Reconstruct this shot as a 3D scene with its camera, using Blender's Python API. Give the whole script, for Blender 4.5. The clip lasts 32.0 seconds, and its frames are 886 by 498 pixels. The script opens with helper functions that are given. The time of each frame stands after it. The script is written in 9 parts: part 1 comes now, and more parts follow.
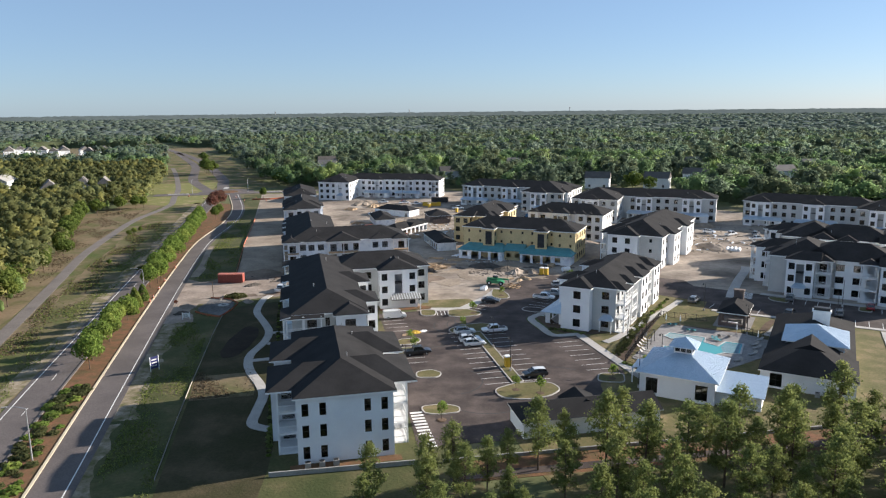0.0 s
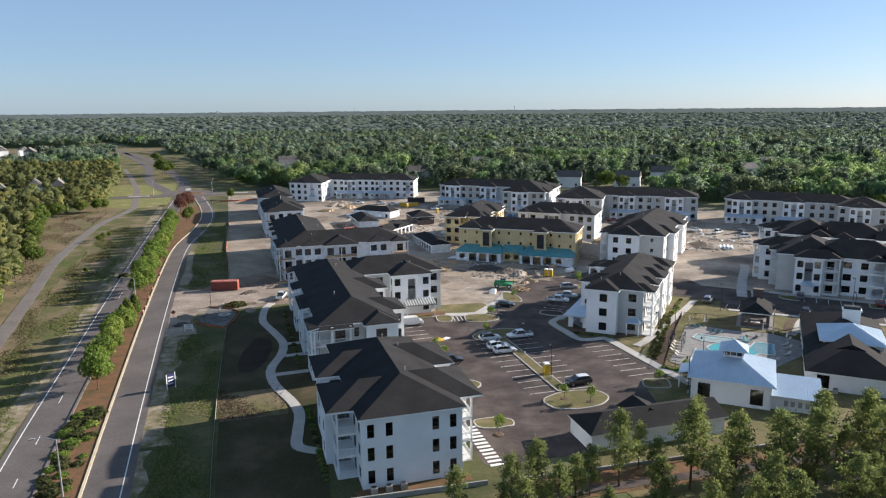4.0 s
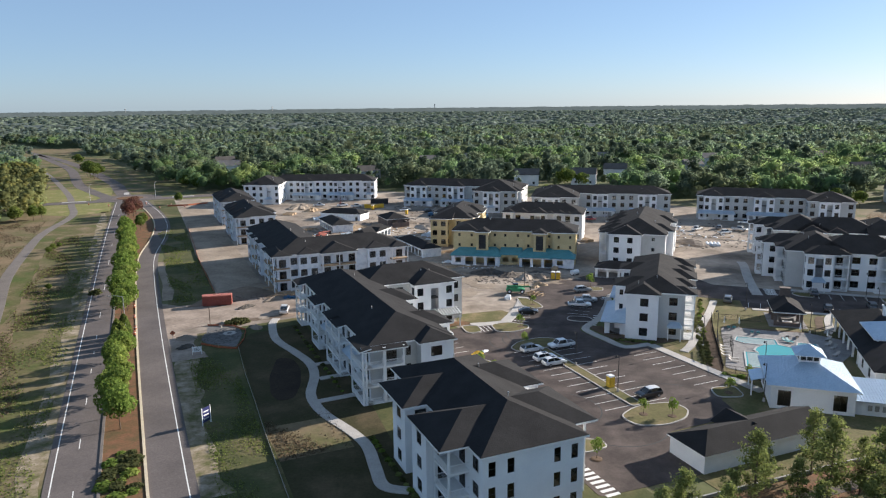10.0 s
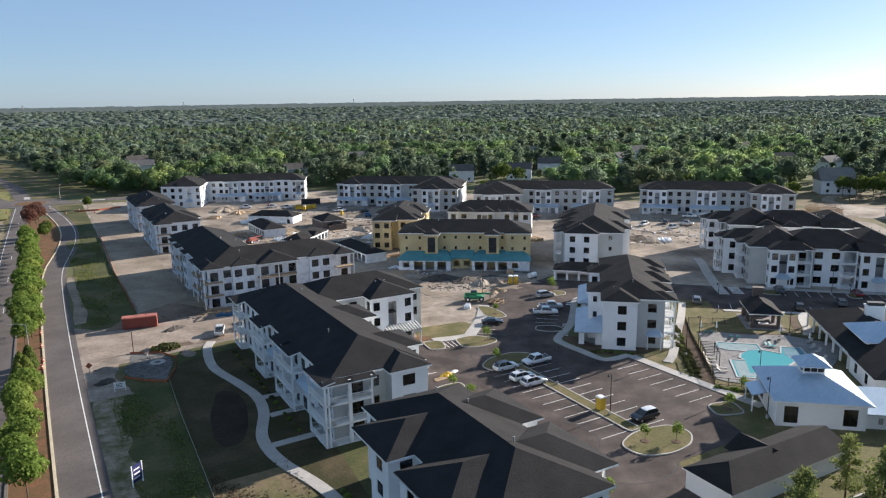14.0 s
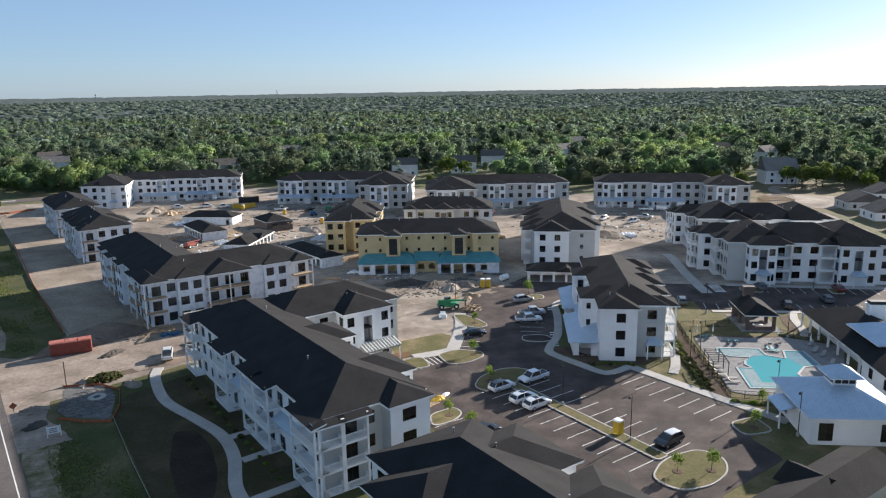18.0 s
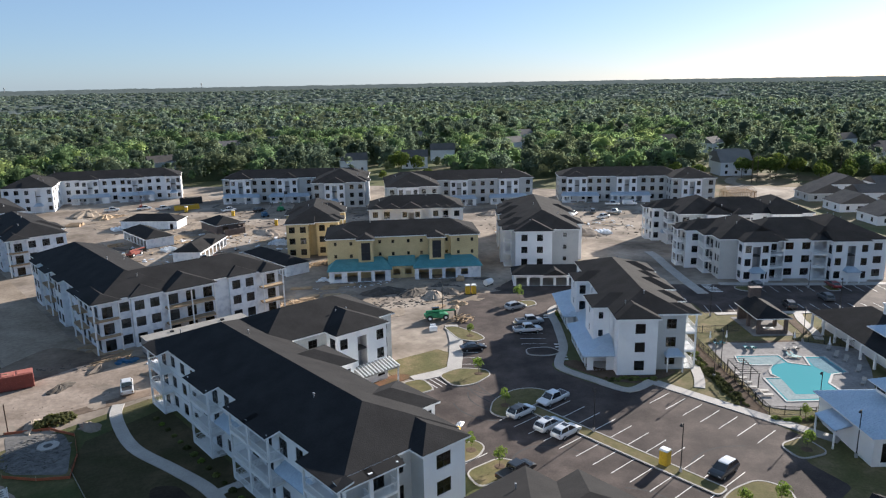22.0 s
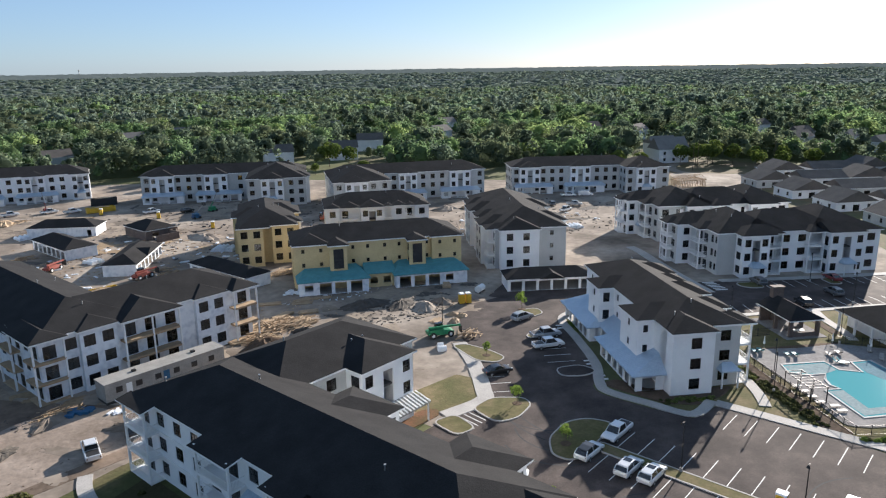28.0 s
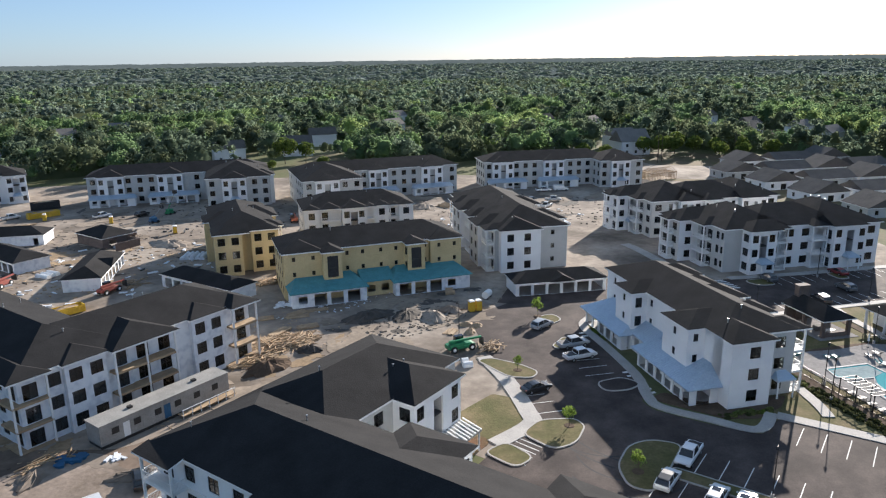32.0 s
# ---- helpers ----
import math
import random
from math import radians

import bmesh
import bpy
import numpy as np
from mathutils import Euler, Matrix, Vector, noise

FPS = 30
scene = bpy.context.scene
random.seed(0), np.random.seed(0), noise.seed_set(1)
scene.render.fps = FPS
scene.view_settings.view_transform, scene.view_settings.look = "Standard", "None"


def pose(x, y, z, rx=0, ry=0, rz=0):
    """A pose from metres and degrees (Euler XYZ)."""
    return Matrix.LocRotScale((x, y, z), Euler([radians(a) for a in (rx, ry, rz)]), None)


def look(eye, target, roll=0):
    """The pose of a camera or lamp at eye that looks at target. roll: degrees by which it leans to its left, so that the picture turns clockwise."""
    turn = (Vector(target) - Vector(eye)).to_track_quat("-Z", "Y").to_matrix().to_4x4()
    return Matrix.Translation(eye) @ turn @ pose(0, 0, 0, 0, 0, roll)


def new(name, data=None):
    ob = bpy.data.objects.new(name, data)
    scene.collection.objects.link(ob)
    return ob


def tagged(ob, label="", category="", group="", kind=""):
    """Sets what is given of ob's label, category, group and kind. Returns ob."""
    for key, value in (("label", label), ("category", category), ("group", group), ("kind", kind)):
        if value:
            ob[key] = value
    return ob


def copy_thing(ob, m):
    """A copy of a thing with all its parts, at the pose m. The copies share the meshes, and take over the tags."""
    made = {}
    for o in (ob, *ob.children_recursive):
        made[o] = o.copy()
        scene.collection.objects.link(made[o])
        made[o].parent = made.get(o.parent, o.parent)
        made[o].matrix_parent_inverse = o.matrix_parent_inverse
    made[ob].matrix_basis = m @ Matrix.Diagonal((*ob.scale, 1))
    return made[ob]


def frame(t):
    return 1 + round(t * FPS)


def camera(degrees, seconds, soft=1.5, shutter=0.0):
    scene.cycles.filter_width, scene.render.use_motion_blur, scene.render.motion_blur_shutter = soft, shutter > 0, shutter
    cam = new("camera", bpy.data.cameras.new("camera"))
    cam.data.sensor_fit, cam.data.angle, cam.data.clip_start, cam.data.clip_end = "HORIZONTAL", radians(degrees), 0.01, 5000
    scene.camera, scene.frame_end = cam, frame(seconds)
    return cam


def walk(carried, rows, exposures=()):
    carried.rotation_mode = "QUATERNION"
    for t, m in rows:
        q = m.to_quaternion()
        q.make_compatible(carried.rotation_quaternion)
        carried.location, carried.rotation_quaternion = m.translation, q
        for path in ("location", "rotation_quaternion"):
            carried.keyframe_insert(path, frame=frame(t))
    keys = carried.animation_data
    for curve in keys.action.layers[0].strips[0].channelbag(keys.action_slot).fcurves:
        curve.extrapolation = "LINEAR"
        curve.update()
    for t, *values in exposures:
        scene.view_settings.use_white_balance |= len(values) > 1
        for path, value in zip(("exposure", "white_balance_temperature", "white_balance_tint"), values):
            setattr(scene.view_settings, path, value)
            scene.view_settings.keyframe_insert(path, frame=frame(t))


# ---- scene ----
cam = camera(63.8, 32.0, 1.2)
PATH = [
    (0, (24.244, -6.942, 49.811), (24.035, -5.129, 49.453), -0.6),
    (1, (19.86, -5.715, 49.799), (19.688, -3.899, 49.439), -0.6),
    (2, (15.428, -4.425, 49.789), (15.29, -2.605, 49.43), -0.7),
    (3, (10.997, -3.162, 49.764), (10.894, -1.34, 49.404), -0.7),
    (3.5, (8.845, -2.515, 49.788), (8.76, -0.692, 49.426), -0.6),
    (5.5, (0.086, 0.008, 49.759), (0.072, 1.833, 49.398), -0.4),
    (6.5, (-4.349, 1.335, 49.742), (-4.328, 3.16, 49.382), -0.4),
    (7.5, (-8.802, 2.556, 49.751), (-8.749, 4.378, 49.389), -0.4),
    (8.5, (-13.198, 3.866, 49.821), (-13.112, 5.688, 49.456), -0.4),
    (9, (-15.233, 4.952, 49.816), (-15.13, 6.773, 49.453), -0.4),
    (9.5, (-16.695, 6.748, 49.874), (-16.574, 8.568, 49.509), -0.5),
    (10, (-17.637, 9.073, 49.933), (-17.494, 10.891, 49.564), -0.6),
    (10.5, (-18.123, 11.479, 49.969), (-17.956, 13.294, 49.599), -0.6),
    (11.5, (-19.433, 15.728, 49.924), (-19.215, 17.537, 49.55), -0.7),
    (12.5, (-20.926, 19.853, 49.791), (-20.656, 21.654, 49.414), -0.9),
    (13.5, (-22.579, 23.858, 49.608), (-22.261, 25.65, 49.227), -0.9),
    (14.5, (-24.171, 28.093, 49.574), (-23.804, 29.873, 49.186), -0.9),
    (16.5, (-27.489, 36.449, 49.427), (-27.03, 38.206, 49.029), -1.0),
    (17.5, (-29.051, 40.588, 49.452), (-28.549, 42.333, 49.045), -1.0),
    (18.5, (-30.73, 44.952, 49.287), (-30.185, 46.683, 48.878), -0.9),
    (19.5, (-32.355, 49.254, 49.266), (-31.769, 50.97, 48.85), -0.9),
    (20.5, (-34.043, 53.58, 49.151), (-33.415, 55.279, 48.728), -0.9),
    (21.5, (-35.612, 57.842, 49.113), (-34.945, 59.525, 48.686), -1.0),
    (22.5, (-37.297, 62.109, 49.142), (-36.589, 63.774, 48.711), -1.0),
    (23.5, (-38.853, 66.296, 49.131), (-38.105, 67.941, 48.692), -0.9),
    (24.5, (-40.518, 70.538, 49.153), (-39.732, 72.163, 48.709), -0.9),
    (25.5, (-42.173, 74.858, 49.011), (-41.348, 76.465, 48.562), -0.9),
    (27.5, (-45.486, 83.212, 48.845), (-44.588, 84.773, 48.385), -0.9),
    (28.5, (-47.07, 87.492, 48.738), (-46.135, 89.032, 48.272), -0.8),
    (29.5, (-48.789, 91.861, 48.692), (-47.819, 93.376, 48.221), -0.8),
    (30.5, (-50.339, 96.19, 48.671), (-49.334, 97.681, 48.194), -0.8),
    (31.5, (-51.908, 100.559, 48.687), (-50.867, 102.023, 48.206), -0.8),
    (32, (-52.736, 102.654, 48.632), (-51.678, 104.106, 48.148), -0.8),
]
walk(cam, [(t, look(eye, target, roll)) for t, eye, target, roll in PATH], [(0, 1.27, 5930, 15), (32, 1.22, 5800, 15)])

# ---- light ----
SUN_AZ, SUN_EL = 65.5, 19.0  # clockwise from +y, above the horizon
world = bpy.data.worlds.new("sky_world")
scene.world = world
world.use_nodes = True
wn = world.node_tree
sky = wn.nodes.new("ShaderNodeTexSky")
sky.sky_type = "NISHITA"
sky.sun_disc = False
sky.sun_elevation, sky.sun_rotation = radians(SUN_EL), radians(SUN_AZ)
sky.air_density, sky.dust_density, sky.ozone_density = 0.78, 0.32, 3.5
veil = wn.nodes.new("ShaderNodeMixRGB")  # thin even haze that flattens the sky's gradient
veil.inputs[0].default_value = 0.55
veil.inputs[2].default_value = (2.12, 2.85, 3.3, 1)
wn.links.new(sky.outputs[0], veil.inputs[1])
wn.links.new(veil.outputs[0], wn.nodes["Background"].inputs[0])
wn.nodes["Background"].inputs[1].default_value = 0.068
sun = new("sun", bpy.data.lights.new("sun", "SUN"))
sun.data.energy, sun.data.angle, sun.data.color = 5.0, radians(0.6), (1.0, 0.88, 0.69)
_a, _e = radians(SUN_AZ), radians(SUN_EL)
SUN_DIR = Vector((math.sin(_a) * math.cos(_e), math.cos(_a) * math.cos(_e), math.sin(_e)))
sun.matrix_world = look(SUN_DIR * 900, (0, 0, 0))

# ---- materials ----


def material(name, c1, c2=None, scale=0.6, fine=9.0, rough=0.8, bump=0.25, bump_scale=None, metal=0.0, spec=0.4, c3=None, island=0.0, boards=0.0, ribs=0.0):
    """Two scales of colour change and fine relief at real size; boards and ribs add raised lines of that spacing."""
    m = bpy.data.materials.new(name)
    m.use_nodes = True
    nt = m.node_tree
    b = nt.nodes["Principled BSDF"]
    c2 = c2 or tuple(v * 0.8 for v in c1)
    geo = nt.nodes.new("ShaderNodeNewGeometry")
    tex = []
    for sc in (scale, fine):
        n = nt.nodes.new("ShaderNodeTexNoise")
        n.inputs["Scale"].default_value = sc
        n.inputs["Detail"].default_value = 5.0
        n.inputs["Roughness"].default_value = 0.6
        nt.links.new(geo.outputs["Position"], n.inputs["Vector"])
        tex.append(n)
    ramp = nt.nodes.new("ShaderNodeValToRGB")
    ramp.color_ramp.elements[0].position, ramp.color_ramp.elements[0].color = 0.35, (*c1, 1)
    ramp.color_ramp.elements[1].position, ramp.color_ramp.elements[1].color = 0.65, (*c2, 1)
    if c3:
        el = ramp.color_ramp.elements.new(0.5)
        el.color = (*c3, 1)
    nt.links.new(tex[0].outputs["Fac"], ramp.inputs[0])
    mixn = nt.nodes.new("ShaderNodeMix")
    mixn.data_type, mixn.blend_type = "RGBA", "OVERLAY"
    mixn.inputs[0].default_value = 0.45
    nt.links.new(ramp.outputs[0], mixn.inputs[6])
    nt.links.new(tex[1].outputs["Fac"], mixn.inputs[7])
    last = mixn.outputs[2]
    if island:
        hsv = nt.nodes.new("ShaderNodeHueSaturation")
        mp = nt.nodes.new("ShaderNodeMapRange")
        mp.inputs[3].default_value, mp.inputs[4].default_value = 1 - island, 1 + island
        nt.links.new(geo.outputs["Random Per Island"], mp.inputs[0])
        nt.links.new(mp.outputs[0], hsv.inputs["Value"])
        nt.links.new(last, hsv.inputs["Color"])
        last = hsv.outputs[0]
    nt.links.new(last, b.inputs["Base Color"])
    b.inputs["Roughness"].default_value = rough
    b.inputs["Metallic"].default_value = metal
    b.inputs["Specular IOR Level"].default_value = spec
    height = tex[1].outputs["Fac"]
    if bump_scale:
        n = nt.nodes.new("ShaderNodeTexNoise")
        n.inputs["Scale"].default_value = bump_scale
        nt.links.new(geo.outputs["Position"], n.inputs["Vector"])
        height = n.outputs["Fac"]
    if boards:
        sep = nt.nodes.new("ShaderNodeSeparateXYZ")
        nt.links.new(geo.outputs["Position"], sep.inputs[0])
        mul = nt.nodes.new("ShaderNodeMath")
        mul.operation = "MULTIPLY"
        mul.inputs[1].default_value = 1 / boards
        nt.links.new(sep.outputs[2], mul.inputs[0])
        fr = nt.nodes.new("ShaderNodeMath")
        fr.operation = "FRACT"
        nt.links.new(mul.outputs[0], fr.inputs[0])
        inv = nt.nodes.new("ShaderNodeMath")
        inv.operation = "SUBTRACT"
        inv.inputs[0].default_value = 1.0
        nt.links.new(fr.outputs[0], inv.inputs[1])
        height = inv.outputs[0]
    bm_ = nt.nodes.new("ShaderNodeBump")
    bm_.inputs["Strength"].default_value = bump
    bm_.inputs["Distance"].default_value = 0.05
    nt.links.new(height, bm_.inputs["Height"])
    nt.links.new(bm_.outputs[0], b.inputs["Normal"])
    return m


def leaf_material(name, c1, c2, c3, scale=0.03, spec=0.12, island=0.3, tone=False):
    """Leaves: colour by stand, by tree and by spray, a little light through them."""
    m = material(name, c1, c2, scale=scale, fine=0.35, rough=0.8, bump=0.0, spec=spec, c3=c3, island=island)
    nt = m.node_tree
    b = nt.nodes["Principled BSDF"]
    tr = nt.nodes.new("ShaderNodeBsdfTranslucent")
    src = b.inputs["Base Color"].links[0].from_socket
    if tone:
        at = nt.nodes.new("ShaderNodeAttribute")
        at.attribute_name = "tree_tone"
        mp = nt.nodes.new("ShaderNodeMapRange")
        mp.inputs[3].default_value, mp.inputs[4].default_value = 0.74, 1.28
        hs = nt.nodes.new("ShaderNodeHueSaturation")
        nt.links.new(at.outputs["Fac"], mp.inputs[0])
        nt.links.new(mp.outputs[0], hs.inputs["Value"])
        nt.links.new(src, hs.inputs["Color"])
        src = hs.outputs[0]
        nt.links.new(src, b.inputs["Base Color"])
    nt.links.new(src, tr.inputs[0])
    mx = nt.nodes.new("ShaderNodeMixShader")
    mx.inputs[0].default_value = 0.66 if tone else 0.5
    nt.links.new(b.outputs[0], mx.inputs[1])
    nt.links.new(tr.outputs[0], mx.inputs[2])
    nt.links.new(mx.outputs[0], nt.nodes["Material Output"].inputs[0])
    return m


def glass_material(name, tint=(0.20, 0.225, 0.24)):
    m = bpy.data.materials.new(name)
    m.use_nodes = True
    b = m.node_tree.nodes["Principled BSDF"]
    b.inputs["Base Color"].default_value = (*tint, 1)
    b.inputs["Roughness"].default_value = 0.03
    b.inputs["Transmission Weight"].default_value = 1.0
    b.inputs["IOR"].default_value = 1.45
    return m


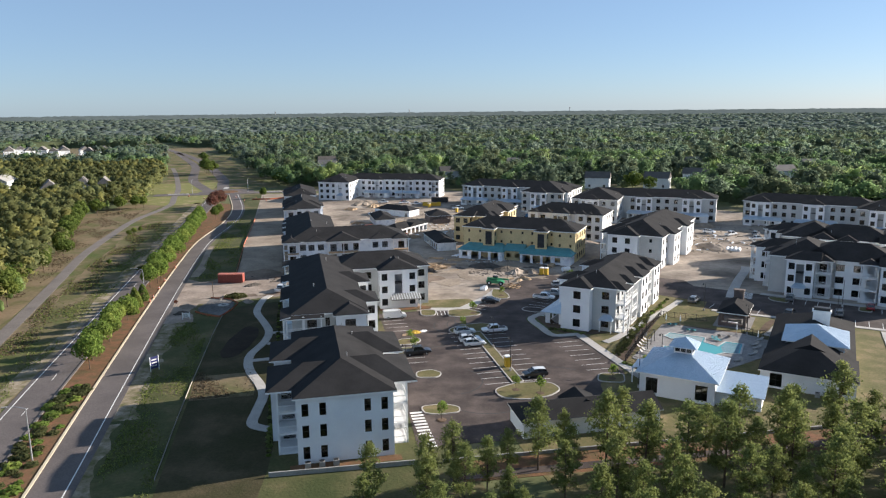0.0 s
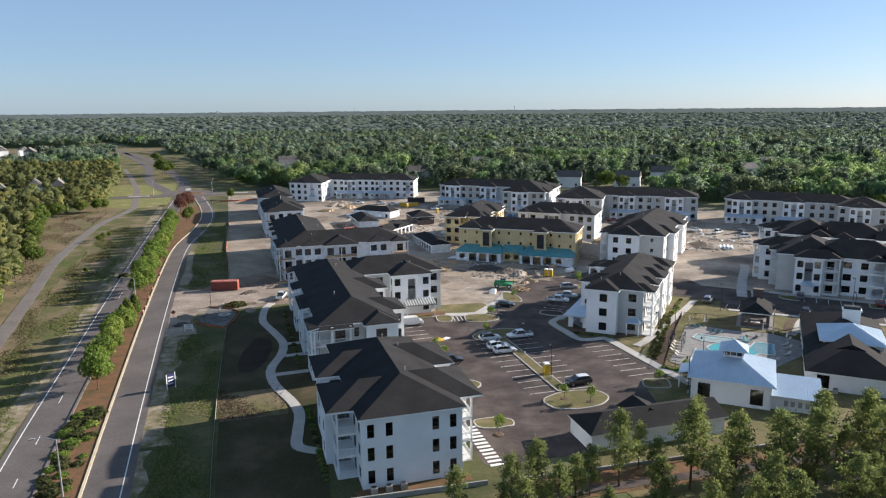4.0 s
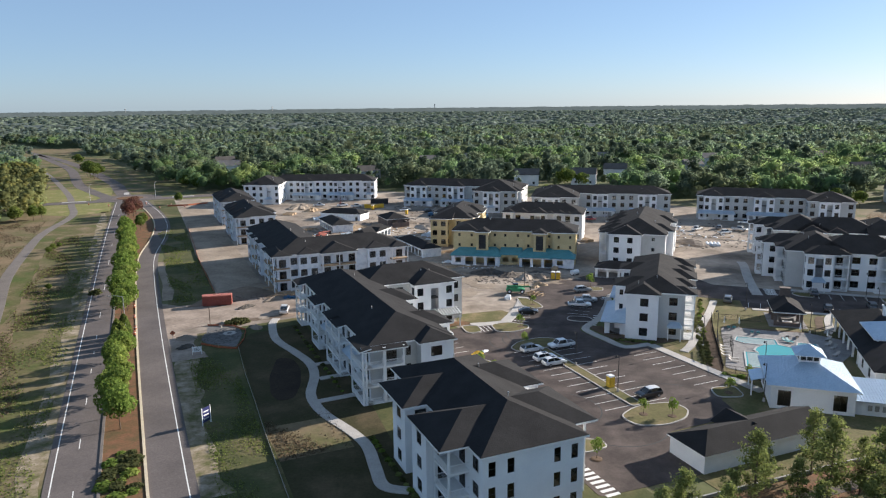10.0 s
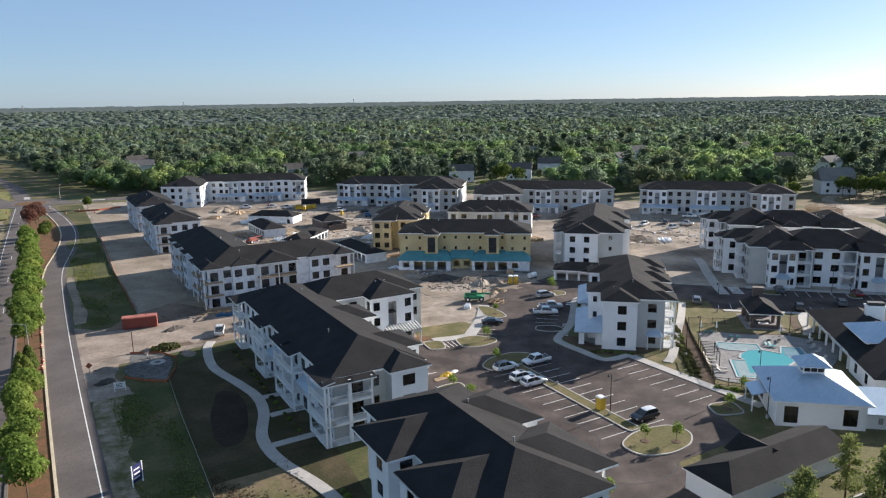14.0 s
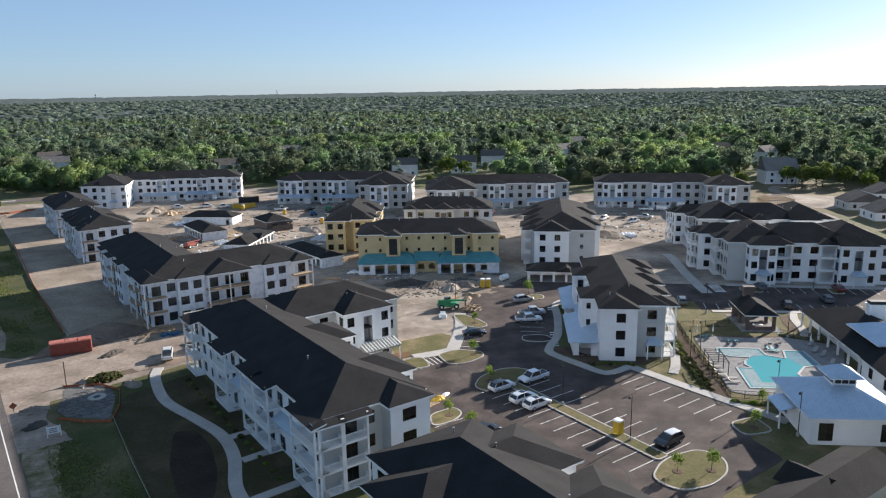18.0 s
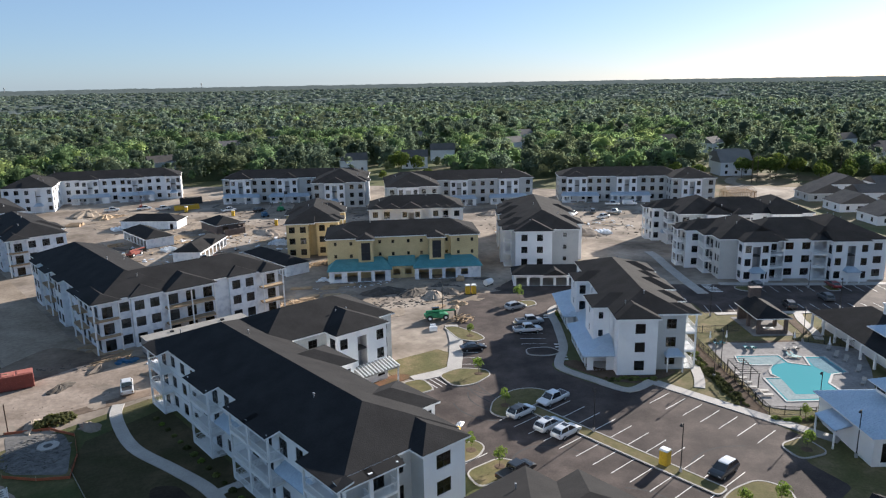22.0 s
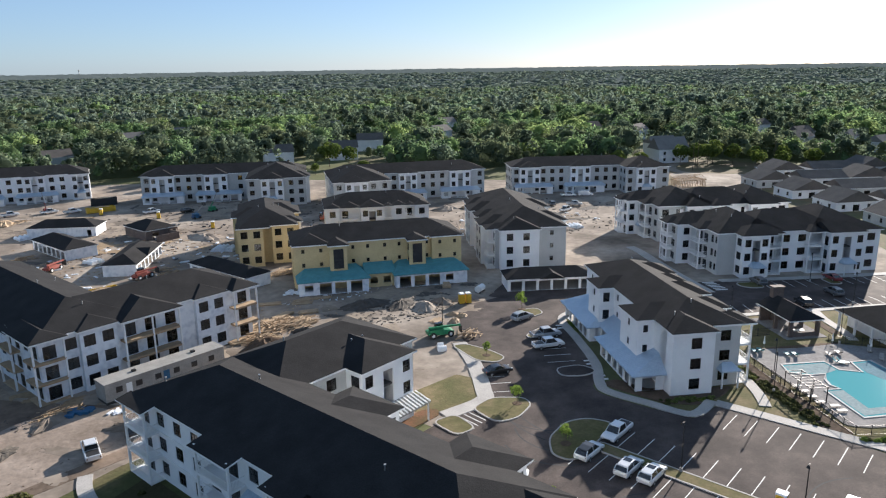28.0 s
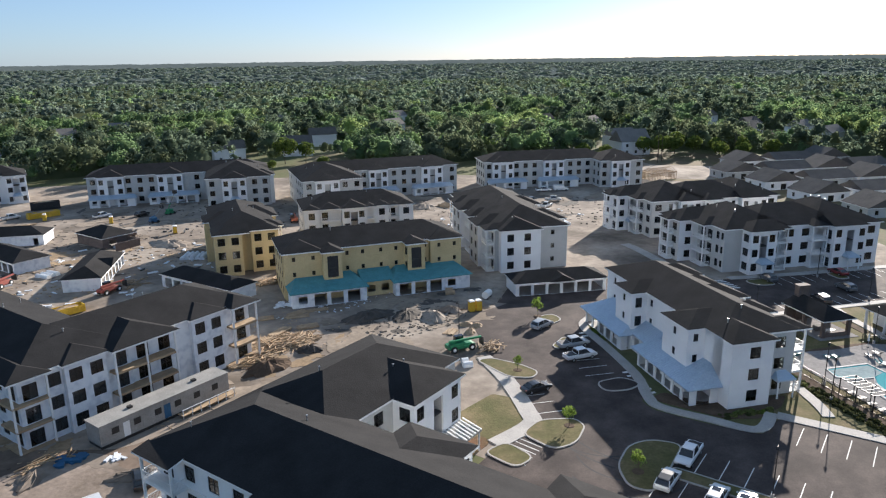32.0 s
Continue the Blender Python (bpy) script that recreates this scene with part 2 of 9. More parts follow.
M = dict(
    white=material("white_siding", (0.78, 0.79, 0.79), (0.70, 0.71, 0.72), 0.25, 12, 0.6, 0.5, boards=0.18),
    grey=material("grey_siding", (0.47, 0.48, 0.47), (0.41, 0.42, 0.41), 0.25, 12, 0.65, 0.5, boards=0.18),
    wrap=material("house_wrap", (0.74, 0.77, 0.80), (0.53, 0.57, 0.63), 0.9, 3.6, 0.55, 0.3, c3=(0.70, 0.73, 0.77)),
    tan=material("tan_sheathing", (0.58, 0.47, 0.255), (0.50, 0.40, 0.215), 0.3, 6, 0.8, 0.3),
    trim=material("white_trim", (0.8, 0.8, 0.79), (0.73, 0.74, 0.74), 0.8, 20, 0.5, 0.1),
    shingle=material("charcoal_shingle", (0.030, 0.0296, 0.0302), (0.0208, 0.0206, 0.0214), 0.25, 7.0, 0.95, 0.5, bump_scale=6.0, spec=0.1),
    pale_shingle=material("pale_weathered_shingle", (0.22, 0.205, 0.19), (0.17, 0.16, 0.15), 0.25, 7.0, 0.95, 0.5, bump_scale=6.0, spec=0.05),
    shingle_old=material("grey_shingle", (0.135, 0.12, 0.108), (0.10, 0.092, 0.085), 0.25, 7.0, 0.95, 0.5, bump_scale=6.0, spec=0.1),
    bluemetal=material("blue_grey_metal_roof", (0.46, 0.55, 0.65), (0.40, 0.50, 0.60), 0.5, 4, 0.35, 0.1, metal=0.35, spec=0.5),
    teal=material("teal_roof_underlay", (0.06, 0.215, 0.24), (0.09, 0.275, 0.30), 0.6, 3, 0.6, 0.3),
    dark=material("dark_frame", (0.02, 0.02, 0.022), (0.03, 0.03, 0.03), 1, 20, 0.5, 0.1),
    # near-black: the dimness of rooms is painted into floors and cores
    inside=material("painted_room_shade", (0.065, 0.062, 0.06), (0.045, 0.044, 0.042), 0.5, 3, 0.9, 0.1),
    # near-black: painted dark behind tall openings; tyre marks use it too
    shade=material("recess_shade_and_tyre_mark", (0.05, 0.05, 0.052), (0.035, 0.035, 0.037), 0.5, 3, 0.9, 0.1),
    glass=glass_material("window_glass"),
    wood=material("raw_timber", (0.40, 0.295, 0.185), (0.29, 0.205, 0.125), 0.8, 9, 0.8, 0.3, island=0.25),
    asphalt=material("lot_asphalt", (0.112, 0.091, 0.081), (0.050, 0.041, 0.038), 0.16, 5, 0.85, 0.25, bump_scale=25, c3=(0.074, 0.060, 0.055), spec=0.12),
    road=material("road_asphalt", (0.135, 0.118, 0.112), (0.10, 0.088, 0.084), 0.12, 4, 0.85, 0.25, bump_scale=25, spec=0.15),
    trail=material("trail_asphalt", (0.165, 0.145, 0.13), (0.125, 0.11, 0.10), 0.2, 4, 0.85, 0.25, bump_scale=25),
    concrete=material("pale_concrete", (0.42, 0.40, 0.375), (0.34, 0.325, 0.305), 0.3, 5, 0.85, 0.2, bump_scale=20),
    paint=material("road_paint", (0.72, 0.72, 0.70), (0.60, 0.60, 0.58), 0.8, 9, 0.7, 0.1),
    yellowpaint=material("cream_kerb_line", (0.56, 0.48, 0.34), (0.47, 0.40, 0.29), 0.5, 9, 0.7, 0.1),
    grass=material("rough_grass", (0.050, 0.062, 0.023), (0.136, 0.113, 0.060), 0.11, 1.8, 0.95, 1.0, bump_scale=2.6, c3=(0.078, 0.081, 0.034), spec=0.15),
    lawn=material("young_lawn", (0.095, 0.095, 0.037), (0.175, 0.14, 0.075), 0.25, 2.5, 0.95, 0.8, bump_scale=4.0, c3=(0.125, 0.112, 0.05), spec=0.15),
    dirt=material("sandy_site_dirt", (0.36, 0.31, 0.255), (0.145, 0.12, 0.096), 0.06, 0.55, 0.95, 1.0, bump_scale=0.7, c3=(0.25, 0.21, 0.172), spec=0.15),
    ledge=material("shallow_ledge", (0.28, 0.345, 0.355), (0.24, 0.305, 0.32), 0.5, 3, 0.9, 0.15, spec=0.02),
    wet_ledge=material("wet_blue_ledge", (0.17, 0.265, 0.31), (0.14, 0.23, 0.275), 0.5, 3, 0.9, 0.15, spec=0.02),
    gravel=material("pale_gravel", (0.35, 0.29, 0.24), (0.20, 0.162, 0.13), 0.12, 1.1, 0.95, 0.9, bump_scale=1.5, c3=(0.275, 0.225, 0.185), spec=0.1),
    salmon=material("faded_red_paint", (0.42, 0.15, 0.11), (0.36, 0.12, 0.09), 0.7, 5, 0.7, 0.2),
    spoil=material("orange_sand", (0.32, 0.235, 0.15), (0.22, 0.165, 0.105), 0.2, 1.5, 0.95, 0.9, bump_scale=1.2, spec=0.1),
    drive=material("trodden_brown_earth", (0.235, 0.18, 0.138), (0.12, 0.092, 0.072), 0.09, 1.0, 0.95, 0.8, bump_scale=1.4, c3=(0.175, 0.135, 0.104), spec=0.1),
    sand=material("pale_sand", (0.33, 0.275, 0.215), (0.20, 0.162, 0.125), 0.10, 1.2, 0.95, 0.8, bump_scale=1.2, spec=0.15),
    coping=material("pale_coping_stone", (0.45, 0.447, 0.44), (0.38, 0.377, 0.37), 0.6, 6, 0.8, 0.2, spec=0.2),
    bed=material("brown_mulch", (0.13, 0.092, 0.065), (0.085, 0.062, 0.045), 0.4, 3.5, 0.95, 0.9, bump_scale=5.0, spec=0.1),
    dark_soil=material("dark_damp_soil", (0.030, 0.024, 0.020), (0.045, 0.036, 0.026), 0.3, 2.4, 0.95, 0.9, bump_scale=3.0, spec=0.1),
    mulch=material("red_mulch", (0.185, 0.092, 0.052), (0.10, 0.075, 0.036), 0.4, 3.5, 0.95, 0.9, bump_scale=5.0, spec=0.15),
    forest_floor=material("woodland_floor", (0.10, 0.115, 0.055), (0.15, 0.13, 0.08), 0.03, 0.5, 0.95, 0.8, bump_scale=0.8, c3=(0.12, 0.125, 0.06), spec=0.1),
    field=material("dry_field", (0.20, 0.15, 0.095), (0.105, 0.105, 0.045), 0.08, 0.9, 0.95, 1.0, bump_scale=1.3, c3=(0.155, 0.125, 0.075), spec=0.1),
    deck=material("pool_deck", (0.265, 0.255, 0.25), (0.205, 0.197, 0.193), 0.5, 2.2, 0.92, 0.3, spec=0.08),
    brick=material("brown_brick", (0.15, 0.115, 0.10), (0.105, 0.082, 0.072), 0.6, 7, 0.85, 0.4, boards=0.075),
    leaf=leaf_material("broad_leaves", (0.12, 0.165, 0.032), (0.17, 0.205, 0.045), (0.10, 0.14, 0.032), 0.09),
    leaf_olive=leaf_material("olive_leaves", (0.09, 0.10, 0.04), (0.12, 0.125, 0.05), (0.08, 0.09, 0.035), 0.09),
    pine=leaf_material("pine_needles", (0.15, 0.185, 0.062), (0.213, 0.236, 0.078), (0.174, 0.206, 0.066), 0.12),
    west_pine=leaf_material("olive_pine_needles", (0.172, 0.19, 0.082), (0.214, 0.226, 0.094), (0.19, 0.206, 0.088), 0.04, 0.0, 0.15, True),
    west_olive=leaf_material("yellowish_pine_needles", (0.235, 0.235, 0.088), (0.268, 0.262, 0.095), (0.25, 0.246, 0.09), 0.04, 0.0, 0.15, True),
    weed=leaf_material("green_weeds", (0.13, 0.17, 0.042), (0.19, 0.205, 0.07), (0.15, 0.185, 0.052), 0.1),
    dry_weed=leaf_material("dry_weeds", (0.16, 0.12, 0.08), (0.11, 0.085, 0.055), (0.13, 0.10, 0.065), 0.1),
    wood_pine=leaf_material("woodland_needles", (0.112, 0.156, 0.108), (0.14, 0.182, 0.118), (0.126, 0.166, 0.112), 0.05, 0.0, 0.1, True),
    wood_olive=leaf_material("woodland_olive_leaves", (0.15, 0.186, 0.108), (0.182, 0.212, 0.118), (0.164, 0.198, 0.112), 0.05, 0.0, 0.1, True),
    wood_green=leaf_material("woodland_green_leaves", (0.132, 0.208, 0.102), (0.162, 0.236, 0.11), (0.146, 0.22, 0.104), 0.05, 0.0, 0.1, True),
    wood_fresh=leaf_material("woodland_fresh_leaves", (0.172, 0.262, 0.112), (0.204, 0.298, 0.12), (0.186, 0.276, 0.114), 0.05, 0.0, 0.1, True),
    wood_yellow=leaf_material("woodland_yellow_leaves", (0.225, 0.3, 0.118), (0.255, 0.326, 0.126), (0.238, 0.312, 0.12), 0.05, 0.0, 0.1, True),
    # far, horizon and hill leaves: air haze painted in as paler, bluer colour
    far_pine=leaf_material("hazed_far_needles", (0.165, 0.208, 0.182), (0.196, 0.236, 0.198), (0.180, 0.220, 0.190), 0.01, 0.0, 0.04, True),
    far_green=leaf_material("hazed_far_leaves", (0.190, 0.244, 0.186), (0.220, 0.268, 0.200), (0.204, 0.254, 0.192), 0.01, 0.0, 0.04, True),
    wood_far=leaf_material("hazed_horizon_leaves", (0.209, 0.253, 0.253), (0.242, 0.286, 0.276), (0.226, 0.270, 0.265), 0.01, 0.0, 0.15),
    hill_pine=leaf_material("hazed_mid_needles", (0.138, 0.186, 0.15), (0.17, 0.214, 0.164), (0.154, 0.198, 0.156), 0.02, 0.0, 0.06, True),
    hill_green=leaf_material("hazed_mid_leaves", (0.164, 0.23, 0.15), (0.194, 0.256, 0.16), (0.178, 0.242, 0.154), 0.02, 0.0, 0.06, True),
    pale_lawn=material("sunny_pale_lawn", (0.20, 0.19, 0.075), (0.27, 0.22, 0.12), 0.12, 1.6, 0.95, 0.8, bump_scale=3.0, c3=(0.16, 0.17, 0.06), spec=0.1),
    # darker copy of the grass, with the houses' shade in its colour
    turf=material("shade_darkened_turf", (0.042, 0.043, 0.020), (0.090, 0.072, 0.043), 0.14, 2.2, 0.95, 0.9, bump_scale=3.2, c3=(0.056, 0.050, 0.027), spec=0.1),
    shoulder=material("dry_sandy_shoulder", (0.33, 0.28, 0.215), (0.105, 0.105, 0.045), 0.35, 2.2, 0.95, 0.9, bump_scale=1.5, c3=(0.21, 0.175, 0.115), spec=0.1),
    recess=material("stairwell_siding", (0.42, 0.42, 0.42), (0.36, 0.36, 0.365), 0.4, 6, 0.7, 0.3, boards=0.18),
    geotextile=material("pale_silt_cloth", (0.34, 0.32, 0.28), (0.25, 0.235, 0.20), 0.5, 5, 0.9, 0.3),
    verge=material("verge_soil_and_grass", (0.075, 0.095, 0.03), (0.20, 0.155, 0.10), 0.09, 1.1, 0.95, 1.0, bump_scale=1.2, c3=(0.115, 0.105, 0.05), spec=0.1),
    leaf_bright=leaf_material("fresh_leaves", (0.165, 0.235, 0.048), (0.225, 0.275, 0.062), (0.142, 0.205, 0.042), 0.1),
    leaf_red=leaf_material("reddish_leaves", (0.16, 0.07, 0.05), (0.12, 0.08, 0.05), (0.14, 0.065, 0.05), 0.2),
    bark=material("brown_bark", (0.12, 0.085, 0.06), (0.075, 0.055, 0.04), 1.2, 8, 0.95, 0.8),
    metal=material("galvanised_metal", (0.45, 0.46, 0.47), (0.38, 0.39, 0.40), 1.0, 9, 0.45, 0.1, metal=0.7),
    black=material("black_metal", (0.025, 0.025, 0.027), (0.018, 0.018, 0.02), 1.0, 9, 0.45, 0.1, metal=0.3),
    tyre=material("tyre_rubber", (0.02, 0.02, 0.02), (0.028, 0.028, 0.028), 4, 20, 0.85, 0.2),
    yellow=material("yellow_plastic", (0.62, 0.40, 0.03), (0.54, 0.34, 0.03), 0.8, 6, 0.5, 0.1),
    green=material("green_machine_paint", (0.03, 0.23, 0.10), (0.025, 0.18, 0.08), 0.8, 6, 0.45, 0.1),
    blue=material("blue_machine_paint", (0.03, 0.12, 0.24), (0.025, 0.10, 0.2), 0.8, 6, 0.45, 0.1),
    red=material("rust_red_paint", (0.27, 0.066, 0.046), (0.20, 0.05, 0.038), 0.6, 5, 0.6, 0.2),
    orange=material("orange_plastic", (0.42, 0.125, 0.06), (0.34, 0.10, 0.05), 0.8, 6, 0.6, 0.1),
    rubble=material("dark_rubble", (0.10, 0.085, 0.07), (0.055, 0.05, 0.045), 0.8, 4, 0.95, 0.9, bump_scale=4.0),
    navy=material("navy_sign_face", (0.02, 0.025, 0.09), (0.025, 0.03, 0.11), 1, 9, 0.5, 0.05),
    tin=material("grey_tin", (0.33, 0.32, 0.30), (0.25, 0.245, 0.23), 0.5, 5, 0.6, 0.2),
    stone=material("basin_stone", (0.16, 0.155, 0.15), (0.09, 0.088, 0.085), 0.8, 5, 0.9, 0.8, bump_scale=3.0),
)


def car_paint(name, c):
    m = material(name, c, tuple(v * 0.92 for v in c), 1.0, 12, 0.28, 0.02, metal=0.2, spec=0.6)
    m.node_tree.nodes["Principled BSDF"].inputs["Coat Weight"].default_value = 0.6
    return m


PAINTS = dict(white=car_paint("white_car_paint", (0.74, 0.75, 0.76)), silver=car_paint("silver_car_paint", (0.42, 0.44, 0.46)), black=car_paint("black_car_paint", (0.018, 0.02, 0.022)), grey=car_paint("grey_car_paint", (0.13, 0.14, 0.15)), red=car_paint("red_car_paint", (0.26, 0.03, 0.03)), blue=car_paint("blue_car_paint", (0.05, 0.09, 0.17)))


def water_material():
    m = bpy.data.materials.new("pool_water")
    m.use_nodes = True
    nt = m.node_tree
    b = nt.nodes["Principled BSDF"]
    b.inputs["Base Color"].default_value = (0.12, 0.44, 0.48, 1)
    b.inputs["Roughness"].default_value = 0.03
    b.inputs["Specular IOR Level"].default_value = 0.06
    b.inputs["Transmission Weight"].default_value = 0.3
    b.inputs["IOR"].default_value = 1.33
    n = nt.nodes.new("ShaderNodeTexNoise")
    n.inputs["Scale"].default_value = 2.5
    bmp = nt.nodes.new("ShaderNodeBump")
    bmp.inputs["Strength"].default_value = 0.05
    bmp.inputs["Distance"].default_value = 0.02
    nt.links.new(n.outputs["Fac"], bmp.inputs["Height"])
    nt.links.new(bmp.outputs[0], b.inputs["Normal"])
    return m


M["water"] = water_material()
M["pool_tile"] = material("pool_basin_tile", (0.15, 0.50, 0.52), (0.12, 0.44, 0.47), 0.6, 5, 0.5, 0.1)

# ---- geometry helpers ----


class Geo:
    """Collects boxes, quads and polygons for one mesh."""

    def __init__(self):
        self.v, self.f = [], []

    def poly(self, *pts):
        n = len(self.v)
        self.v += [tuple(p) for p in pts]
        self.f.append(tuple(range(n, n + len(pts))))
        return self

    def box(self, x0, y0, z0, x1, y1, z1):
        n = len(self.v)
        self.v += [(x0, y0, z0), (x1, y0, z0), (x1, y1, z0), (x0, y1, z0), (x0, y0, z1), (x1, y0, z1), (x1, y1, z1), (x0, y1, z1)]
        self.f += [tuple(n + i for i in q) for q in ((0, 3, 2, 1), (4, 5, 6, 7), (0, 1, 5, 4), (1, 2, 6, 5), (2, 3, 7, 6), (3, 0, 4, 7))]
        return self

    def beam(self, p, q, r, r2=None, sides=6):
        """A tapered round bar from p to q."""
        p, q = Vector(p), Vector(q)
        r2 = r if r2 is None else r2
        d = (q - p).normalized()
        a = d.orthogonal().normalized()
        b = d.cross(a)
        n = len(self.v)
        for c, rad in ((p, r), (q, r2)):
            for k in range(sides):
                w = 2 * math.pi * k / sides
                self.v.append(tuple(c + (a * math.cos(w) + b * math.sin(w)) * rad))
        for k in range(sides):
            j = (k + 1) % sides
            self.f.append((n + k, n + j, n + sides + j, n + sides + k))
        self.f.append(tuple(n + k for k in reversed(range(sides))))
        self.f.append(tuple(n + sides + k for k in range(sides)))
        return self

    def prism(self, pts, z0, z1):
        """A flat polygon with thickness, corners counter-clockwise."""
        area = sum(pts[i - 1][0] * pts[i][1] - pts[i][0] * pts[i - 1][1] for i in range(len(pts)))
        if area < 0:
            pts = pts[::-1]
        n, k = len(self.v), len(pts)
        self.v += [(x, y, z0) for x, y in pts] + [(x, y, z1) for x, y in pts]
        self.f.append(tuple(n + i for i in reversed(range(k))))
        self.f.append(tuple(n + k + i for i in range(k)))
        for i in range(k):
            j = (i + 1) % k
            self.f.append((n + i, n + j, n + k + j, n + k + i))
        return self

    def extrude_y(self, prof, y0, y1):
        """A profile of (x, z) drawn out along y."""
        n, k = len(self.v), len(prof)
        self.v += [(x, y0, z) for x, z in prof] + [(x, y1, z) for x, z in prof]
        self.f.append(tuple(n + i for i in range(k)))
        self.f.append(tuple(n + k + i for i in reversed(range(k))))
        for i in range(k):
            j = (i + 1) % k
            self.f.append((n + j, n + i, n + k + i, n + k + j))
        return self

    def mesh(self, name, mat):
        me = bpy.data.meshes.new(name)
        me.from_pydata(self.v, [], self.f)
        me.materials.append(mat)
        return me


def part(name, geo, mat, parent, label="", at=None):
    """One mesh object under a thing or under a part."""
    me = geo if isinstance(geo, bpy.types.Mesh) else geo.mesh(name, mat)
    ob = new(name, me)
    ob.parent = parent
    if at is not None:
        ob.matrix_basis = at
    if label:
        ob["label"] = label
    return ob


def thing(name, label, category, x, y, z=0.0, rot=0.0, group="", kind=""):
    ob = new(name)
    ob.matrix_basis = pose(x, y, z, 0, 0, rot)
    return tagged(ob, label, category, group, kind)


def solid(name, geo, mat, label, category, group="", kind="", at=None):
    """A thing that is one single mesh."""
    ob = new(name, geo if isinstance(geo, bpy.types.Mesh) else geo.mesh(name, mat))
    if at is not None:
        ob.matrix_basis = at
    return tagged(ob, label, category, group, kind)


def UV(u, v):
    """From the grid of the long row of houses, turned 18.5 degrees, to the world."""
    c, s = math.cos(radians(18.5)), math.sin(radians(18.5))
    return (c * u - s * v, s * u + c * v)


def AB(a, b):
    """From the grid of the inner houses, turned by -22.5 degrees, to the world."""
    c, s = math.cos(radians(-22.5)), math.sin(radians(-22.5))
    return (c * a - s * b, s * a + c * b)


def rounded(pts, r=1.5, steps=4):
    """A polygon with its corners rounded."""
    out = []
    for i in range(len(pts)):
        p, a, b = Vector(pts[i]), Vector(pts[i - 1]), Vector(pts[(i + 1) % len(pts)])
        d = min(r, (a - p).length * 0.45, (b - p).length * 0.45)
        s, e = p + (a - p).normalized() * d, p + (b - p).normalized() * d
        for k in range(steps + 1):
            t = k / steps
            out.append(tuple(s * (1 - t) ** 2 + p * 2 * t * (1 - t) + e * t * t))
    return out


def ribbon(pts, w0, w1=None, steps=6):
    """A band of even width along a smooth line: left edge and right edge as one polygon."""
    w1 = w0 if w1 is None else w1
    line = smooth(pts, steps)
    left, right = [], []
    for i, p in enumerate(line):
        a, b = Vector(line[max(0, i - 1)]), Vector(line[min(len(line) - 1, i + 1)])
        d = (b - a).normalized()
        n = Vector((-d.y, d.x))
        w = w0 + (w1 - w0) * i / (len(line) - 1)
        left.append(tuple(Vector(p) + n * w / 2))
        right.append(tuple(Vector(p) - n * w / 2))
    return left + right[::-1]


def smooth(pts, steps=6):
    out = []
    P = [Vector(p) for p in pts]
    for i in range(len(P) - 1):
        p0, p1, p2, p3 = P[max(0, i - 1)], P[i], P[i + 1], P[min(len(P) - 1, i + 2)]
        for k in range(steps):
            t = k / steps
            out.append(tuple(0.5 * ((2 * p1) + (p2 - p0) * t + (2 * p0 - 5 * p1 + 4 * p2 - p3) * t * t + (3 * p1 - p0 - 3 * p2 + p3) * t ** 3)))
    out.append(tuple(P[-1]))
    return out


def strip_geo(pts, w, z0, z1, steps=6, g=None):
    """A band of quads with thickness along a smooth line."""
    g = g or Geo()
    ring = ribbon(pts, w, steps=steps)
    n = len(ring) // 2
    for i in range(n - 1):
        a, b, c, d = ring[i], ring[i + 1], ring[-2 - i], ring[-1 - i]
        g.prism([a, b, c, d], z0, z1)
    return g


def inside_poly(x, y, poly):
    hit = np.zeros(np.shape(x), bool)
    for i in range(len(poly)):
        (x0, y0), (x1, y1) = poly[i - 1], poly[i]
        hit ^= ((y0 > y) != (y1 > y)) & (x < (x1 - x0) * (y - y0) / (y1 - y0 + 1e-12) + x0)
    return hit

# ---- ground, roads, paving ----


def far_rise(r):
    """The land swells by some metres towards the horizon."""
    return 0.0 if r < 1500 else 22.0 * ((r - 1500) / 3400) ** 1.2


def ground_sheet():
    rings = [0, 40, 90, 160, 260, 400, 600, 900, 1300, 1500, 1900, 2400, 3000, 3700, 4300, 4940]
    n = 96
    v, f = [(0, 60, 0)], []
    for r in rings[1:]:
        for k in range(n):
            w = 2 * math.pi * k / n
            v.append((r * math.cos(w), 60 + r * math.sin(w), far_rise(r)))
    for k in range(n):
        f.append((0, 1 + k, 1 + (k + 1) % n))
    for i in range(len(rings) - 2):
        for k in range(n):
            a, b = 1 + i * n + k, 1 + i * n + (k + 1) % n
            f.append((a, a + n, b + n, b))
    g = Geo()
    g.v, g.f = v, f
    solid("ground", g, M["forest_floor"], "wooded flat land reaching to the horizon", "ground", kind="structure")


ground_sheet()


def sheet(name, pts, z, mat, label, category="ground", r=0.0, z0=-0.3):
    pts = rounded(pts, r) if r else pts
    return solid(name, Geo().prism(list(pts), z0, z), mat, label, category, kind="structure")


# wide areas, each a little above the one below
sheet("dirt_site", [UV(-11, 176), UV(-11, 203), UV(2, 205), UV(2, 432), (-20, 432), (60, 392), (125, 347), (172, 300), (192, 262), (176, 226), (150, 186), (126, 156), (84, 172), (60, 205), (28, 190), (8, 180), UV(57, 180), UV(17, 180)], 0.03, M["dirt"], "bare sandy earth of a building site", r=3)
sheet("verge", [UV(-11, 10), UV(-10, 176), UV(17, 180), UV(44, 178), UV(44, 60), UV(10, 30)], 0.04, M["grass"], "rough grass verge with patches of bare soil")
